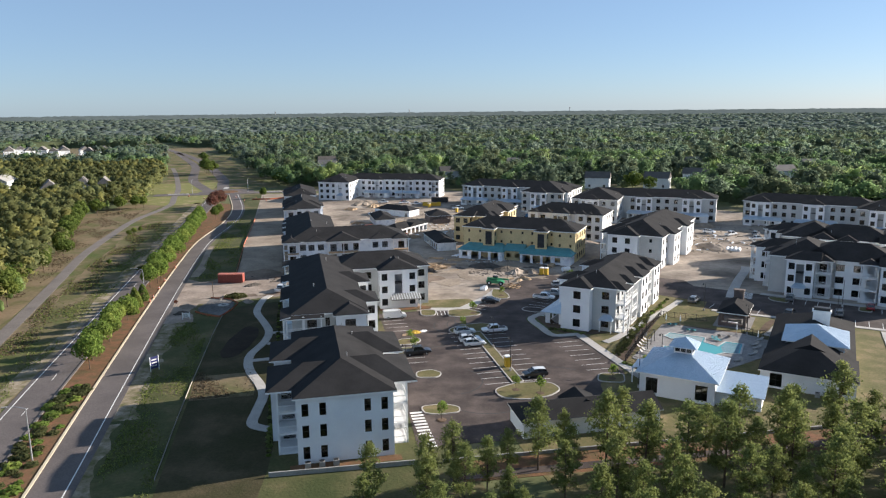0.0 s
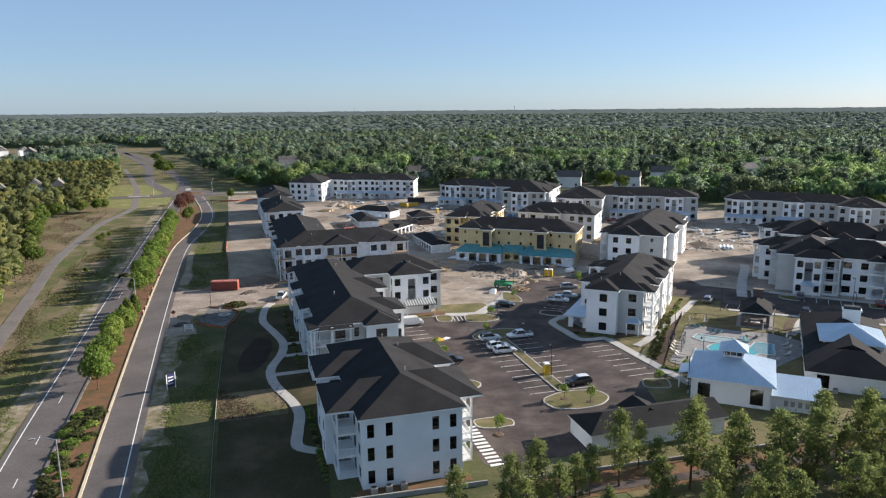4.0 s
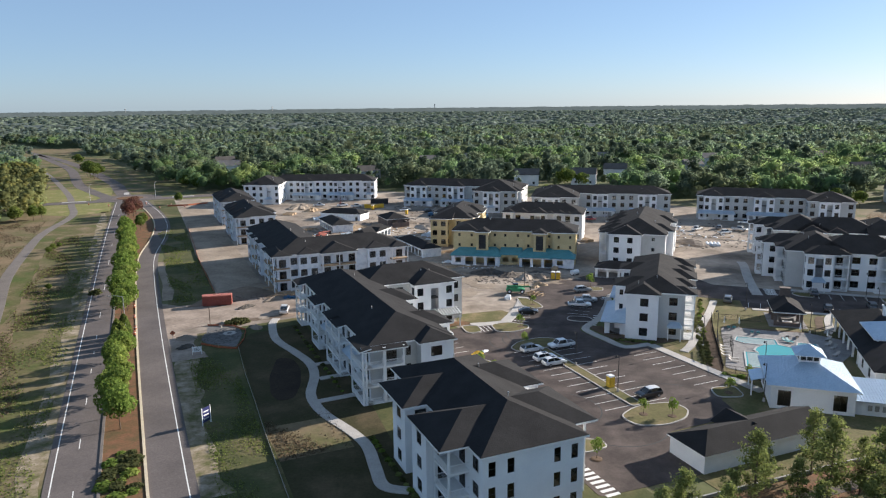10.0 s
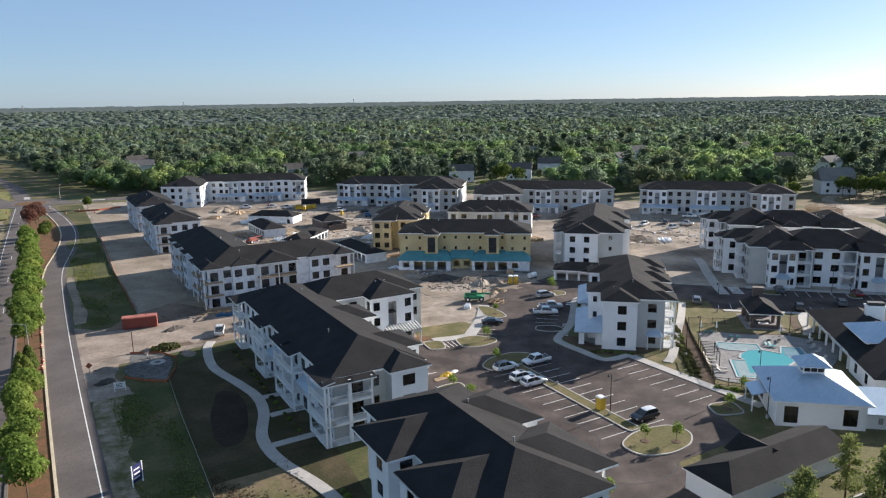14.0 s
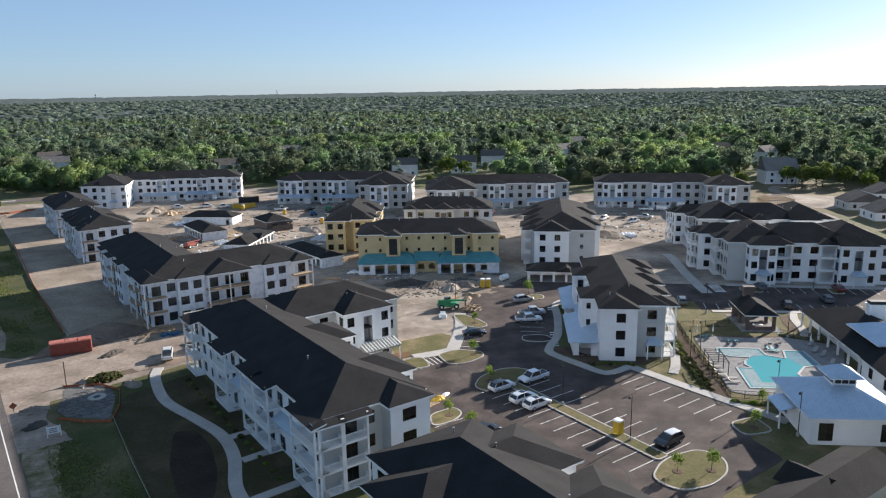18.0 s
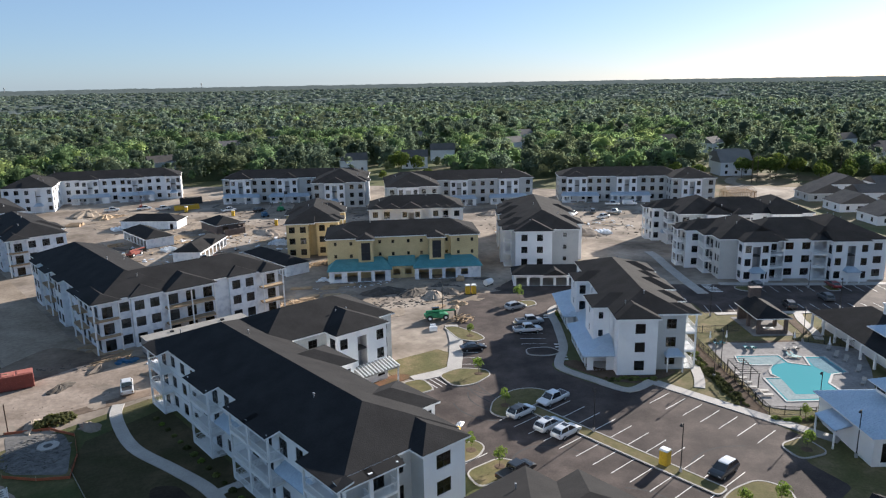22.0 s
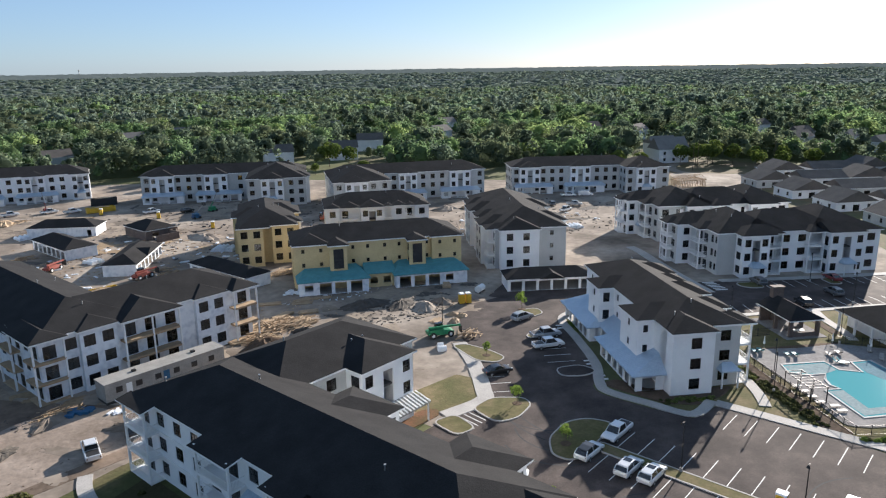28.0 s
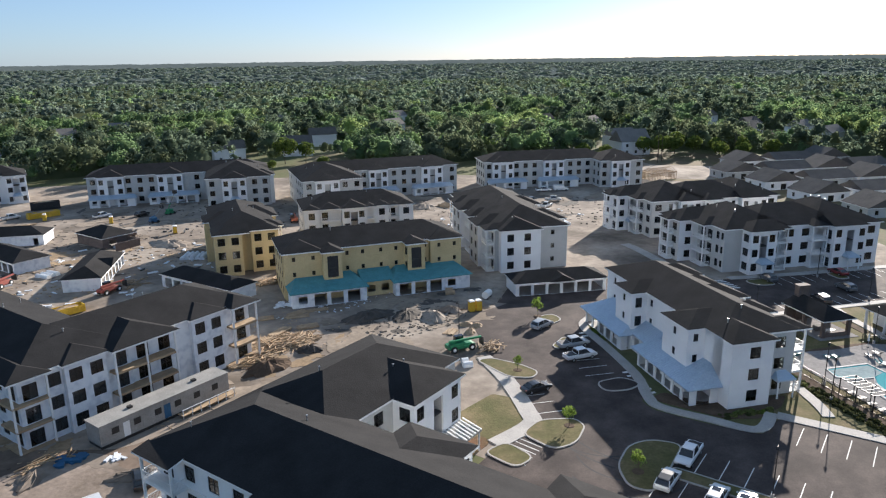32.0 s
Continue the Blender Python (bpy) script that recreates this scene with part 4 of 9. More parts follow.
sheet("trodden_earth", [(-68, 170), (-58, 172.4), (-46, 176), (-34, 179.5), (-30, 186), (-22, 187), (-12, 191), (2, 196), (0, 203), (-12, 202), (-24, 196.5), (-38, 194), (-50, 203), (-58, 210), (-66, 200), (-70, 186)], 0.064, M["drive"], "trodden brown earth beside the site drive", "ground", r=3)
patches("sand_spill", 11, 27, 0.071, "spoil", "orange-brown sand along the foot of the wrapped house", [(-53, 205), (-47.5, 199), (-40, 196.8), (-40, 200), (-48, 204.6), (-52, 208)], (0.8, 2.6))
patches("sand_spill", 12, 29, 0.0715, "spoil", "orange-brown sand spilled round the timber heaps", [(-18, 203), (-8, 201.6), (2, 206), (3, 216), (-12, 212)], (1.0, 3.2))
patches("sand_spill", 9, 23, 0.069, "dirt", "light brown churned earth beside the drive", [(-62, 172), (-40, 176), (-22, 186), (-14, 197), (-24, 201), (-46, 193), (-52, 184)], (1.5, 4.5))
sheet("mulch_bed", [(27.4, 161.6), (28.0, 158.8), (30.6, 151.4), (34.0, 148.6), (40.0, 148.6), (43.6, 150.0), (40.1, 151.9), (32.0, 156.4), (30.4, 161.6)], 0.1, M["bed"], "brown mulch bed round the foot of the porch house", "mulch bed", r=0.8)
sheet("mulch_bed", [(45.0, 131.6), (53.9, 155), (57.3, 164), (54.6, 164.8), (51.0, 155.8), (42.9, 134.4), (43.6, 131.8)], 0.095, M["bed"], "dark mulch bed along the pool fence", "mulch bed", r=0.6)
sheet("mulch_bed", [(-40.6, 148.4), (-37.4, 147.6), (-35.2, 142), (-34.2, 134), (-34.6, 127.6), (-37, 126.2), (-39, 129.4), (-40.6, 138)], 0.07, M["dark_soil"], "long brown planted bed in the grass", "mulch bed", r=2.0)

# stalls in front of the white house and across from it
for x, y, run in [(27.7, 171.55, 4.8), (28.9, 174.15, 4.8), (30.1, 176.75, 4.8), (15.85, 175.45, 5.0), (13.9, 173.0, 5.0), (13.5, 170.45, 4.6), (12.6, 167.55, 4.9)]:
    ob = solid("stall_line", STALL_BAR, M["paint"], "white painted parking stall line", "road marking", group="parking stall lines", kind="structure")
    ob.matrix_basis = pose(x, y, 0.074, 0, 0, -24) @ Matrix.Diagonal((run, 1, 1, 1))
for x, y in [(31.7, 169.5), (31.2, 168.2), (29.3, 163.8), (28.8, 162.6), (38.6, 185.2), (37.9, 183.9)]:
    solid("crosswalk_bar", Geo().box(-0.75, -0.26, -0.03, 0.75, 0.26, 0.008), M["paint"], "white painted crosswalk bar", "road marking", group="short crosswalks", kind="structure", at=pose(x, y, 0.076, 0, 0, -22))
sheet("mulch_bed", [(57.6, 158.2), (66.5, 155.0), (74.5, 151.6), (73.6, 149.6), (70.4, 151.4), (60.4, 155.2), (57.0, 156.2)], 0.1, M["bed"], "brown mulch bed between the pool deck and the pavilion", "mulch bed", r=0.6)

# parking strip, footpath and beds behind the pavilion
sheet("parking_strip", [(69.5, 172.0), (84.5, 165.9), (94.6, 161.8), (108, 156.3), (113, 168.5), (90, 178), (74, 184.5)], 0.071, M["asphalt"], "dark asphalt parking strip along the street", "parking lot")
for k in range(9):
    ob = solid("stall_line", STALL_BAR, M["paint"], "white painted parking stall line", "road marking", group="parking stall lines", kind="structure")
    ob.matrix_basis = pose(88.4 + 2.55 * k, 167.2 - 1.06 * k, 0.078, 0, 0, 67.5) @ Matrix.Diagonal((4.6, 1, 1, 1))
walkway([(71, 170.6), (84.3, 165.2), (94.4, 161.1), (106, 156.3)], 1.5, "concrete footpath along the parking strip", 2, 0.15)
walkway([(86.6, 163.6), (83.6, 159.9), (80.2, 153.9), (77.6, 150.6)], 1.7, "concrete footpath from the parking strip to the pool", 3, 0.14)
sheet("mulch_bed", [(84.4, 162.6), (82.0, 159.6), (78.8, 153.8), (77.4, 154.4), (80.6, 160.4), (82.8, 163.2)], 0.09, M["bed"], "brown mulch bed beside the footpath", "mulch bed", r=0.4)

# ---- houses ----
GLASS_CACHE, FRAME_CACHE, DOOR_CACHE = {}, {}, {}


def window_meshes(w, h, style):
    key = (round(w, 2), round(h, 2), style)
    if key not in FRAME_CACHE:
        t = 0.07
        xs = [-w / 2, -w / 2 + t, -0.04, 0.04, w / 2 - t, w / 2] if w > 1.3 else [-w / 2, -w / 2 + t, w / 2 - t, w / 2]
        zs = [0, t, h / 2 - 0.03, h / 2 + 0.03, h - t, h]
        # one welded grid: bars where a row or a column of the grid is a bar
        bm = bmesh.new()
        vs = {(i, k, s): bm.verts.new((xs[i], s * 0.04, zs[k])) for i in range(len(xs)) for k in range(6) for s in (-1, 1)}
        solid_ = {(i, k): i % 2 == 0 or k % 2 == 0 for i in range(len(xs) - 1) for k in range(5)}
        for (i, k), on in solid_.items():
            if on:
                bm.faces.new([vs[i, k, -1], vs[i + 1, k, -1], vs[i + 1, k + 1, -1], vs[i, k + 1, -1]])
                bm.faces.new([vs[i, k, 1], vs[i, k + 1, 1], vs[i + 1, k + 1, 1], vs[i + 1, k, 1]])
                for (di, dk), (p, q) in {(-1, 0): ((i, k), (i, k + 1)), (1, 0): ((i + 1, k + 1), (i + 1, k)), (0, -1): ((i + 1, k), (i, k)), (0, 1): ((i, k + 1), (i + 1, k + 1))}.items():
                    if not solid_.get((i + di, k + dk), False):
                        bm.faces.new([vs[(*p, 1)], vs[(*p, -1)], vs[(*q, -1)], vs[(*q, 1)]])
        fm_ = bpy.data.meshes.new("window")
        bm.to_mesh(fm_)
        bm.free()
        fm_.materials.append(M["trim" if style == "light" else "dark"])
        FRAME_CACHE[key] = fm_
        GLASS_CACHE[key] = Geo().box(-w / 2 + t, -0.008, t, w / 2 - t, 0.008, h - t).mesh("pane", M["glass"])
    return FRAME_CACHE[key], GLASS_CACHE[key]


def add_window(parent, a, d, u, z, w, h, style, deep=0.12, open_hole=False):
    """A window in a wall that runs from a along d; the outside is to the right of d."""
    n = Vector((d.y, -d.x))
    p = a + d * u - n * deep
    m = Matrix.Translation((p.x, p.y, z)) @ Matrix.Rotation(math.atan2(d.y, d.x), 4, "Z")
    if open_hole:
        return
    fm, gm = window_meshes(w, h, style)
    win = part("window", fm, None, parent, at=m)
    pane = part("pane", gm, None, win)
    pane.visible_shadow = False


def wall_panel(g, a, b, z0, z1, holes, th=0.24):
    """A wall with thickness from a to b, holes as (u, z, w, h) by their lower middle."""
    a, b = Vector(a), Vector(b)
    L = (b - a).length
    d = (b - a) / L
    n = Vector((d.y, -d.x))
    us = sorted({0.0, L, *(round(u + s * w / 2, 4) for u, z, w, h in holes for s in (-1, 1))})
    zs = sorted({z0, z1, *(round(v, 4) for u, z, w, h in holes for v in (z, z + h))})

    def pt(u, z, k):
        p = a + d * u - n * k
        return (p.x, p.y, z)

    def hole(u, z):
        return any(abs(u - hu) < w / 2 and hz < z < hz + h for hu, hz, w, h in holes)

    for j in range(len(zs) - 1):
        run = None
        for i in range(len(us) - 1):
            if hole((us[i] + us[i + 1]) / 2, (zs[j] + zs[j + 1]) / 2):
                continue
            u0, u1, q0, q1 = us[i], us[i + 1], zs[j], zs[j + 1]
            g.poly(pt(u0, q0, 0), pt(u1, q0, 0), pt(u1, q1, 0), pt(u0, q1, 0))
            g.poly(pt(u0, q0, th), pt(u0, q1, th), pt(u1, q1, th), pt(u1, q0, th))
    for u, z, w, h in holes:
        u0, u1, q0, q1 = u - w / 2, u + w / 2, z, z + h
        g.poly(pt(u0, q0, 0), pt(u0, q1, 0), pt(u0, q1, th), pt(u0, q0, th))
        g.poly(pt(u1, q0, 0), pt(u1, q0, th), pt(u1, q1, th), pt(u1, q1, 0))
        g.poly(pt(u0, q0, 0), pt(u0, q0, th), pt(u1, q0, th), pt(u1, q0, 0))
        g.poly(pt(u0, q1, 0), pt(u1, q1, 0), pt(u1, q1, th), pt(u0, q1, th))


def hip_geo(x0, y0, x1, y1, z, slope, gable=(), th=0.24):
    """A hipped roof over its eaves rectangle; sides named in gable stand upright."""
    g = Geo()
    w, d = x1 - x0, y1 - y0
    along_x = w >= d if not gable else bool({"x0", "x1"} & set(gable))
    half = (d if along_x else w) / 2
    top = z + th + half * slope
    if along_x:
        ym = (y0 + y1) / 2
        r0 = (x0 if "x0" in gable else min(x0 + half, (x0 + x1) / 2), ym, top)
        r1 = (x1 if "x1" in gable else max(x1 - half, (x0 + x1) / 2), ym, top)
    else:
        xm = (x0 + x1) / 2
        r0 = (xm, y0 if "y0" in gable else min(y0 + half, (y0 + y1) / 2), top)
        r1 = (xm, y1 if "y1" in gable else max(y1 - half, (y0 + y1) / 2), top)
    zt = z + th
    A, B, C, D = (x0, y0, zt), (x1, y0, zt), (x1, y1, zt), (x0, y1, zt)
    if along_x:
        g.poly(A, B, r1, r0).poly(C, D, r0, r1).poly(B, C, r1).poly(D, A, r0)
    else:
        g.poly(B, C, r1, r0).poly(D, A, r0, r1).poly(A, B, r0).poly(C, D, r1)
    e = []
    for p in (A, B, C, D):
        e.append((p[0], p[1], z))
    eaves = Geo()
    q = (A, B, C, D)
    for i in range(4):
        j = (i + 1) % 4
        eaves.poly(e[i], e[j], q[j], q[i])
    eaves.poly(e[3], e[2], e[1], e[0])
    return g, eaves


def shed_south(x0, y0, x1, y1, eave, slope=0.4):
    """The main slope drawn out over balconies on the south side."""
    zh = eave + 0.26
    zl = zh - (y1 - y0) * slope
    top = Geo().poly((x0, y0, zl), (x1, y0, zl), (x1, y1, zh), (x0, y1, zh))
    e = Geo().poly((x0, y0, zl - 0.2), (x1, y0, zl - 0.2), (x1, y0, zl), (x0, y0, zl)).poly((x0, y1, zh - 0.2), (x0, y0, zl - 0.2), (x0, y0, zl), (x0, y1, zh)).poly((x1, y0, zl - 0.2), (x1, y1, zh - 0.2), (x1, y1, zh), (x1, y0, zl)).poly((x0, y1, zh - 0.2), (x1, y1, zh - 0.2), (x1, y0, zl - 0.2), (x0, y0, zl - 0.2))
    return top, e


def shed_geo(x0, y0, x1, y1, eave, slope=0.2):
    """The main slope drawn out over a bay on the west side."""
    zh = eave + 0.33
    zl = zh - (x1 - x0) * slope
    top = Geo().poly((x0, y0, zl), (x1, y0, zh), (x1, y1, zh), (x0, y1, zl))
    e = Geo().poly((x0, y1, zl - 0.2), (x0, y0, zl - 0.2), (x0, y0, zl), (x0, y1, zl)).poly((x0, y0, zl - 0.2), (x1, y0, zh - 0.2), (x1, y0, zh), (x0, y0, zl)).poly((x1, y1, zh - 0.2), (x0, y1, zl - 0.2), (x0, y1, zl), (x1, y1, zh)).poly((x0, y0, zl - 0.2), (x0, y1, zl - 0.2), (x1, y1, zh - 0.2), (x1, y0, zh - 0.2))
    return top, e


RAIL_CACHE = {}


def railing_mesh(L):
    key = round(L, 1)
    if key not in RAIL_CACHE:
        g = Geo()
        g.box(0, -0.03, 0.95, L, 0.03, 1.03).box(0, -0.025, 0.08, L, 0.025, 0.14)
        k = max(2, int(L / 0.16))
        for i in range(k + 1):
            x = L * i / k
            g.box(x - 0.015, -0.015, 0.14, x + 0.015, 0.015, 0.95)
        RAIL_CACHE[key] = g.mesh("railing", M["trim"])
    return RAIL_CACHE[key]


DOORS, HOUSE = [], {}
SIDES = {"S": lambda r: ((r[0], r[1]), (r[2], r[1])), "E": lambda r: ((r[2], r[1]), (r[2], r[3])), "N": lambda r: ((r[2], r[3]), (r[0], r[3])), "W": lambda r: ((r[0], r[3]), (r[0], r[1]))}
FLOORS = (0.15, 3.4, 6.65)


def in_any(p, rects, m=0.0):
    return any(r[0] - m < p.x < r[2] + m and r[1] - m < p.y < r[3] + m for r in rects)


def apartment(label, pos, rot, wings, bays=(), balconies=(), wall="white", bay_wall=None, side_mat=None, floors=FLOORS, eave=9.95, slope=0.40, roof="shingle", over=0.5, win=(1.65, 1.75), spacing=3.7, custom=None, style="dark", porches=(), rails=True, ground_holes=(), no_windows=(), tall=(), stairs=True, name="apartment_building", group="apartment buildings", raw=False, vents=True, cross_roofs=(), sheds=()):
    """wings, bays: wall rectangles; balconies: (rectangle, side that joins the house). All in the house's own frame."""
    T = thing(name, label, "building", pos[0], pos[1], 0, rot, group)
    rng = random.Random(int(abs(pos[0] * 7 + pos[1] * 13)))
    custom = custom or {}
    rects = list(wings) + [b[0] if isinstance(b[0], tuple) else b for b in bays]
    balr = [b[0] for b in balconies]
    roofs = []
    for i, r in enumerate(rects):
        isbay = i >= len(wings)
        m = bay_wall if isbay and bay_wall else wall
        others = [q for j, q in enumerate(rects) if j != i]
        g = Geo()
        for sd in "SENW":
            a, b = SIDES[sd](r)
            a, b = Vector(a), Vector(b)
            L = (b - a).length
            d = (b - a) / L
            n = Vector((d.y, -d.x))
            holes = []
            if (i, sd) in no_windows or sd == "N":
                us = []
            elif (i, sd) in custom:
                us = custom[(i, sd)]
            else:
                k = max(1, int(round(L / spacing)))
                us = [(L * (q + 0.5) / k, *win) for q in range(k)]
            high = [(u, w, z0, z1) for j, q, u, w, z0, z1 in tall if (j, q) == (i, sd)]
            if isbay and stairs and sd == "S" and L >= 5.6 and (i, sd) not in custom:
                high.append((L / 2, min(1.9, L - 4.2), 3.5, 8.9))
                us = [(1.25, 1.45, win[1]), (L - 1.25, 1.45, win[1])]
                if wall in ("white", "grey") and not raw:
                    DOORS.append((T, r, L))
            holes += [(u, z0, w, z1 - z0) for u, w, z0, z1 in high]
            for u, w, h in us:
                if any(abs(u - hu) < (w + hw) / 2 + 0.1 for hu, hw, _, _ in high):
                    continue
                mid = a + d * u + n * 0.4
                if in_any(mid, others, 0.35) or in_any(a + d * (u - w / 2) + n * 0.4, others, 0.1) or in_any(a + d * (u + w / 2) + n * 0.4, others, 0.1):
                    continue
                onbal = in_any(mid, balr, 0.2)
                for k, fz in enumerate(floors):
                    if onbal:
                        holes.append((u, fz + 0.08, 1.9, 2.15))
                    elif (i, sd, k) in ground_holes:
                        holes.append((u, 0.1, 2.6, 2.4))
                    else:
                        holes.append((u, fz + 0.85 + (1.65 - h), w, h))
            g = Geo()
            wall_panel(g, a, b, 0.0, eave, holes)
            part("wall", g, M[(side_mat or {}).get((i, sd), m)], T)
            deep = 0.45 if wall == "tan" else 2.1
            for u, w, z0, z1 in high:
                p0 = a + d * u - n * deep
                box = Geo()
                q0, q1 = p0 - d * w / 2, p0 + d * w / 2
                o0, o1 = q0 + n * (deep - 0.23), q1 + n * (deep - 0.23)
                box.poly((q0.x, q0.y, z0), (q1.x, q1.y, z0), (q1.x, q1.y, z1), (q0.x, q0.y, z1))
                for q, o in ((q0, o0), (q1, o1)):
                    box.poly((q.x, q.y, z0), (o.x, o.y, z0), (o.x, o.y, z1), (q.x, q.y, z1))
                for zz in (z0 + 0.02, z1 - 0.02):
                    box.poly((q0.x, q0.y, zz), (q1.x, q1.y, zz), (o1.x, o1.y, zz), (o0.x, o0.y, zz))
                # tan house: near-black back painted in for the dark of its tall windows
                part("stair_recess", box, M["shade" if wall == "tan" else "recess"], T, "open stair recess")
            for u, z, w, h in holes:
                add_window(T, a, d, u, z, w, h, style, open_hole=(h == 2.4 or h > 3))
        # slabs painted near-black for room shade, plus an added block against see-through
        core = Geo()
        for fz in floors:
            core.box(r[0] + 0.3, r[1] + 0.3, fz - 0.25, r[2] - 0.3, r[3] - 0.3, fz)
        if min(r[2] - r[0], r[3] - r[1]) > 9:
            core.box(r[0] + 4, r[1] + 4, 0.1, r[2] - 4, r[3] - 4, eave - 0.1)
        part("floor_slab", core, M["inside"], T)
        roofs.append((r, isbay))
    big = rects[: len(wings)]
    for r, isbay in roofs:
        x0, y0, x1, y1 = r[0] - over, r[1] - over, r[2] + over, r[3] + over
        gable = ()
        if isbay:
            # run the small roof back into the nearest wing
            best = min(big, key=lambda q: max(q[0] - r[2], r[0] - q[2], 0) + max(q[1] - r[3], r[1] - q[3], 0))
            cx, cy = (best[0] + best[2]) / 2, (best[1] + best[3]) / 2
            if r[0] < best[0] - 0.1:
                x1, gable = max(x1, r[0] + (r[3] - r[1]) / 2 + 4.5), ("x1",)
            elif r[2] > best[2] + 0.1:
                x0, gable = min(x0, r[2] - (r[3] - r[1]) / 2 - 4.5), ("x0",)
            elif r[1] < best[1] - 0.1:
                y1, gable = max(y1, r[1] + (r[2] - r[0]) / 2 + 4.5), ("y1",)
            else:
                y0, gable = min(y0, r[3] - (r[2] - r[0]) / 2 - 4.5), ("y0",)
        if isbay and gable == ("x1",) and "W" in sheds:
            top, eaves = shed_geo(x0, y0, best[0] - over + 0.3, y1, eave)
        else:
            top, eaves = hip_geo(x0, y0, x1, y1, eave - (0.06 if isbay else 0.0), slope, gable)
        rf = part("roof", top, M[roof], T, "charcoal shingle hip roof")
        part("fascia", eaves, M["trim"], rf, "white fascia and soffit")
        if not isbay and vents:
            g = Geo()
            for k in range(3):
                vx, vy = rng.uniform(r[0] + 2, r[2] - 2), rng.uniform(r[1] + 2, r[3] - 2)
                dd = min(vx - x0, x1 - vx, vy - y0, y1 - vy)
                vz = eave + 0.24 + dd * slope
                part("vent_pipe", Geo().beam((0, 0, -0.2), (0, 0, 0.55), 0.07).beam((0, 0, 0.5), (0, 0, 0.62), 0.13), M["metal"], T, at=pose(vx, vy, vz))
    for x0, y0, x1, y1, gs in cross_roofs:
        top, eaves = hip_geo(x0, y0, x1, y1, eave - 0.03, slope, (gs,))
        rf = part("roof", top, M[roof], T, "charcoal shingle hip roof")
        part("fascia", eaves, M["trim"], rf, "white fascia and soffit")
    for r, side in balconies:
        x0, y0, x1, y1 = r
        bal = new("balcony")
        bal.parent = T
        for k, fz in enumerate(floors):
            part("slab", Geo().box(x0, y0, fz - 0.32, x1, y1, fz), M["wood" if raw else "trim"], bal)
        corners = {"E": ((x0, y0), (x0, y1)), "W": ((x1, y0), (x1, y1)), "N": ((x0, y0), (x1, y0)), "S": ((x0, y1), (x1, y1))}[side]
        for cx, cy in corners:
            ex = 0.16 if cx == x0 else -0.16
            ey = 0.16 if cy == y0 else -0.16
            part("post", Geo().box(min(cx, cx + ex * 1.6), min(cy, cy + ey * 1.6), 0, max(cx, cx + ex * 1.6), max(cy, cy + ey * 1.6), eave), M["trim"], bal)
        if rails:
            edges = {"E": [((x0, y0), (x1, y0)), ((x0, y0), (x0, y1)), ((x0, y1), (x1, y1))], "W": [((x0, y0), (x1, y0)), ((x1, y0), (x1, y1)), ((x0, y1), (x1, y1))], "N": [((x0, y0), (x1, y0)), ((x0, y0), (x0, y1)), ((x1, y0), (x1, y1))], "S": [((x0, y1), (x1, y1)), ((x0, y0), (x0, y1)), ((x1, y0), (x1, y1))]}[side]
            for a, b in edges:
                L = math.hypot(b[0] - a[0], b[1] - a[1])
                ang = math.degrees(math.atan2(b[1] - a[1], b[0] - a[0]))
                inx, iny = (x0 + x1) / 2, (y0 + y1) / 2
                ox = 0.06 * (1 if inx > a[0] else -1)
                oy = 0.06 * (1 if iny > a[1] else -1)
                off = (0, oy) if abs(b[0] - a[0]) > 0.1 else (ox, 0)
                for fz in floors:
                    part("railing", railing_mesh(L), None, bal, at=pose(a[0] + off[0], a[1] + off[1], fz, 0, 0, ang))
        ext = {"E": (0, 0, 5, 0), "W": (-5, 0, 0, 0), "N": (0, 0, 0, 5), "S": (0, -5, 0, 0)}[side]
        gs = {"E": "x1", "W": "x0", "N": "y1", "S": "y0"}[side]
        if side == "E" and "W" in sheds and x1 - x0 < 3:
            top, eaves = shed_geo(x0 - over, y0 - over, x1 - over + 0.3, y1 + over, eave)
        elif side == "N" and "S" in sheds:
            top, eaves = shed_south(x0 - over, y0 - over, x1 + over, y1 - over + 0.1, eave, 0.3)
        else:
            top, eaves = hip_geo(x0 - over + ext[0], y0 - over + ext[1], x1 + over + ext[2], y1 + over + ext[3], eave - 0.1, slope, (gs,))
        rf = part("roof", top, M[roof], T, "charcoal shingle hip roof")
        part("fascia", eaves, M["trim"], rf, "white fascia and soffit")
    return T


def shift(rects, ox, oy):
    return [(r[0] - ox, r[1] - oy, r[2] - ox, r[3] - oy) for r in rects]


def shift_b(bals, ox, oy):
    return [((r[0] - ox, r[1] - oy, r[2] - ox, r[3] - oy), s) for r, s in bals]


def row_house(label, o, wings, bays, bals, **kw):
    """A house of the long row, given on its grid."""
    return apartment(label, UV(*o), 18.5, shift(wings, *o), shift(bays, *o), shift_b(bals, *o), **kw)


# the row along the road
B1_FRONT = [(1.25, 0.95, 1.9), (3.75, 0.95, 1.9), (10.15, 0.95, 1.9), (12.6, 0.95, 1.9)]
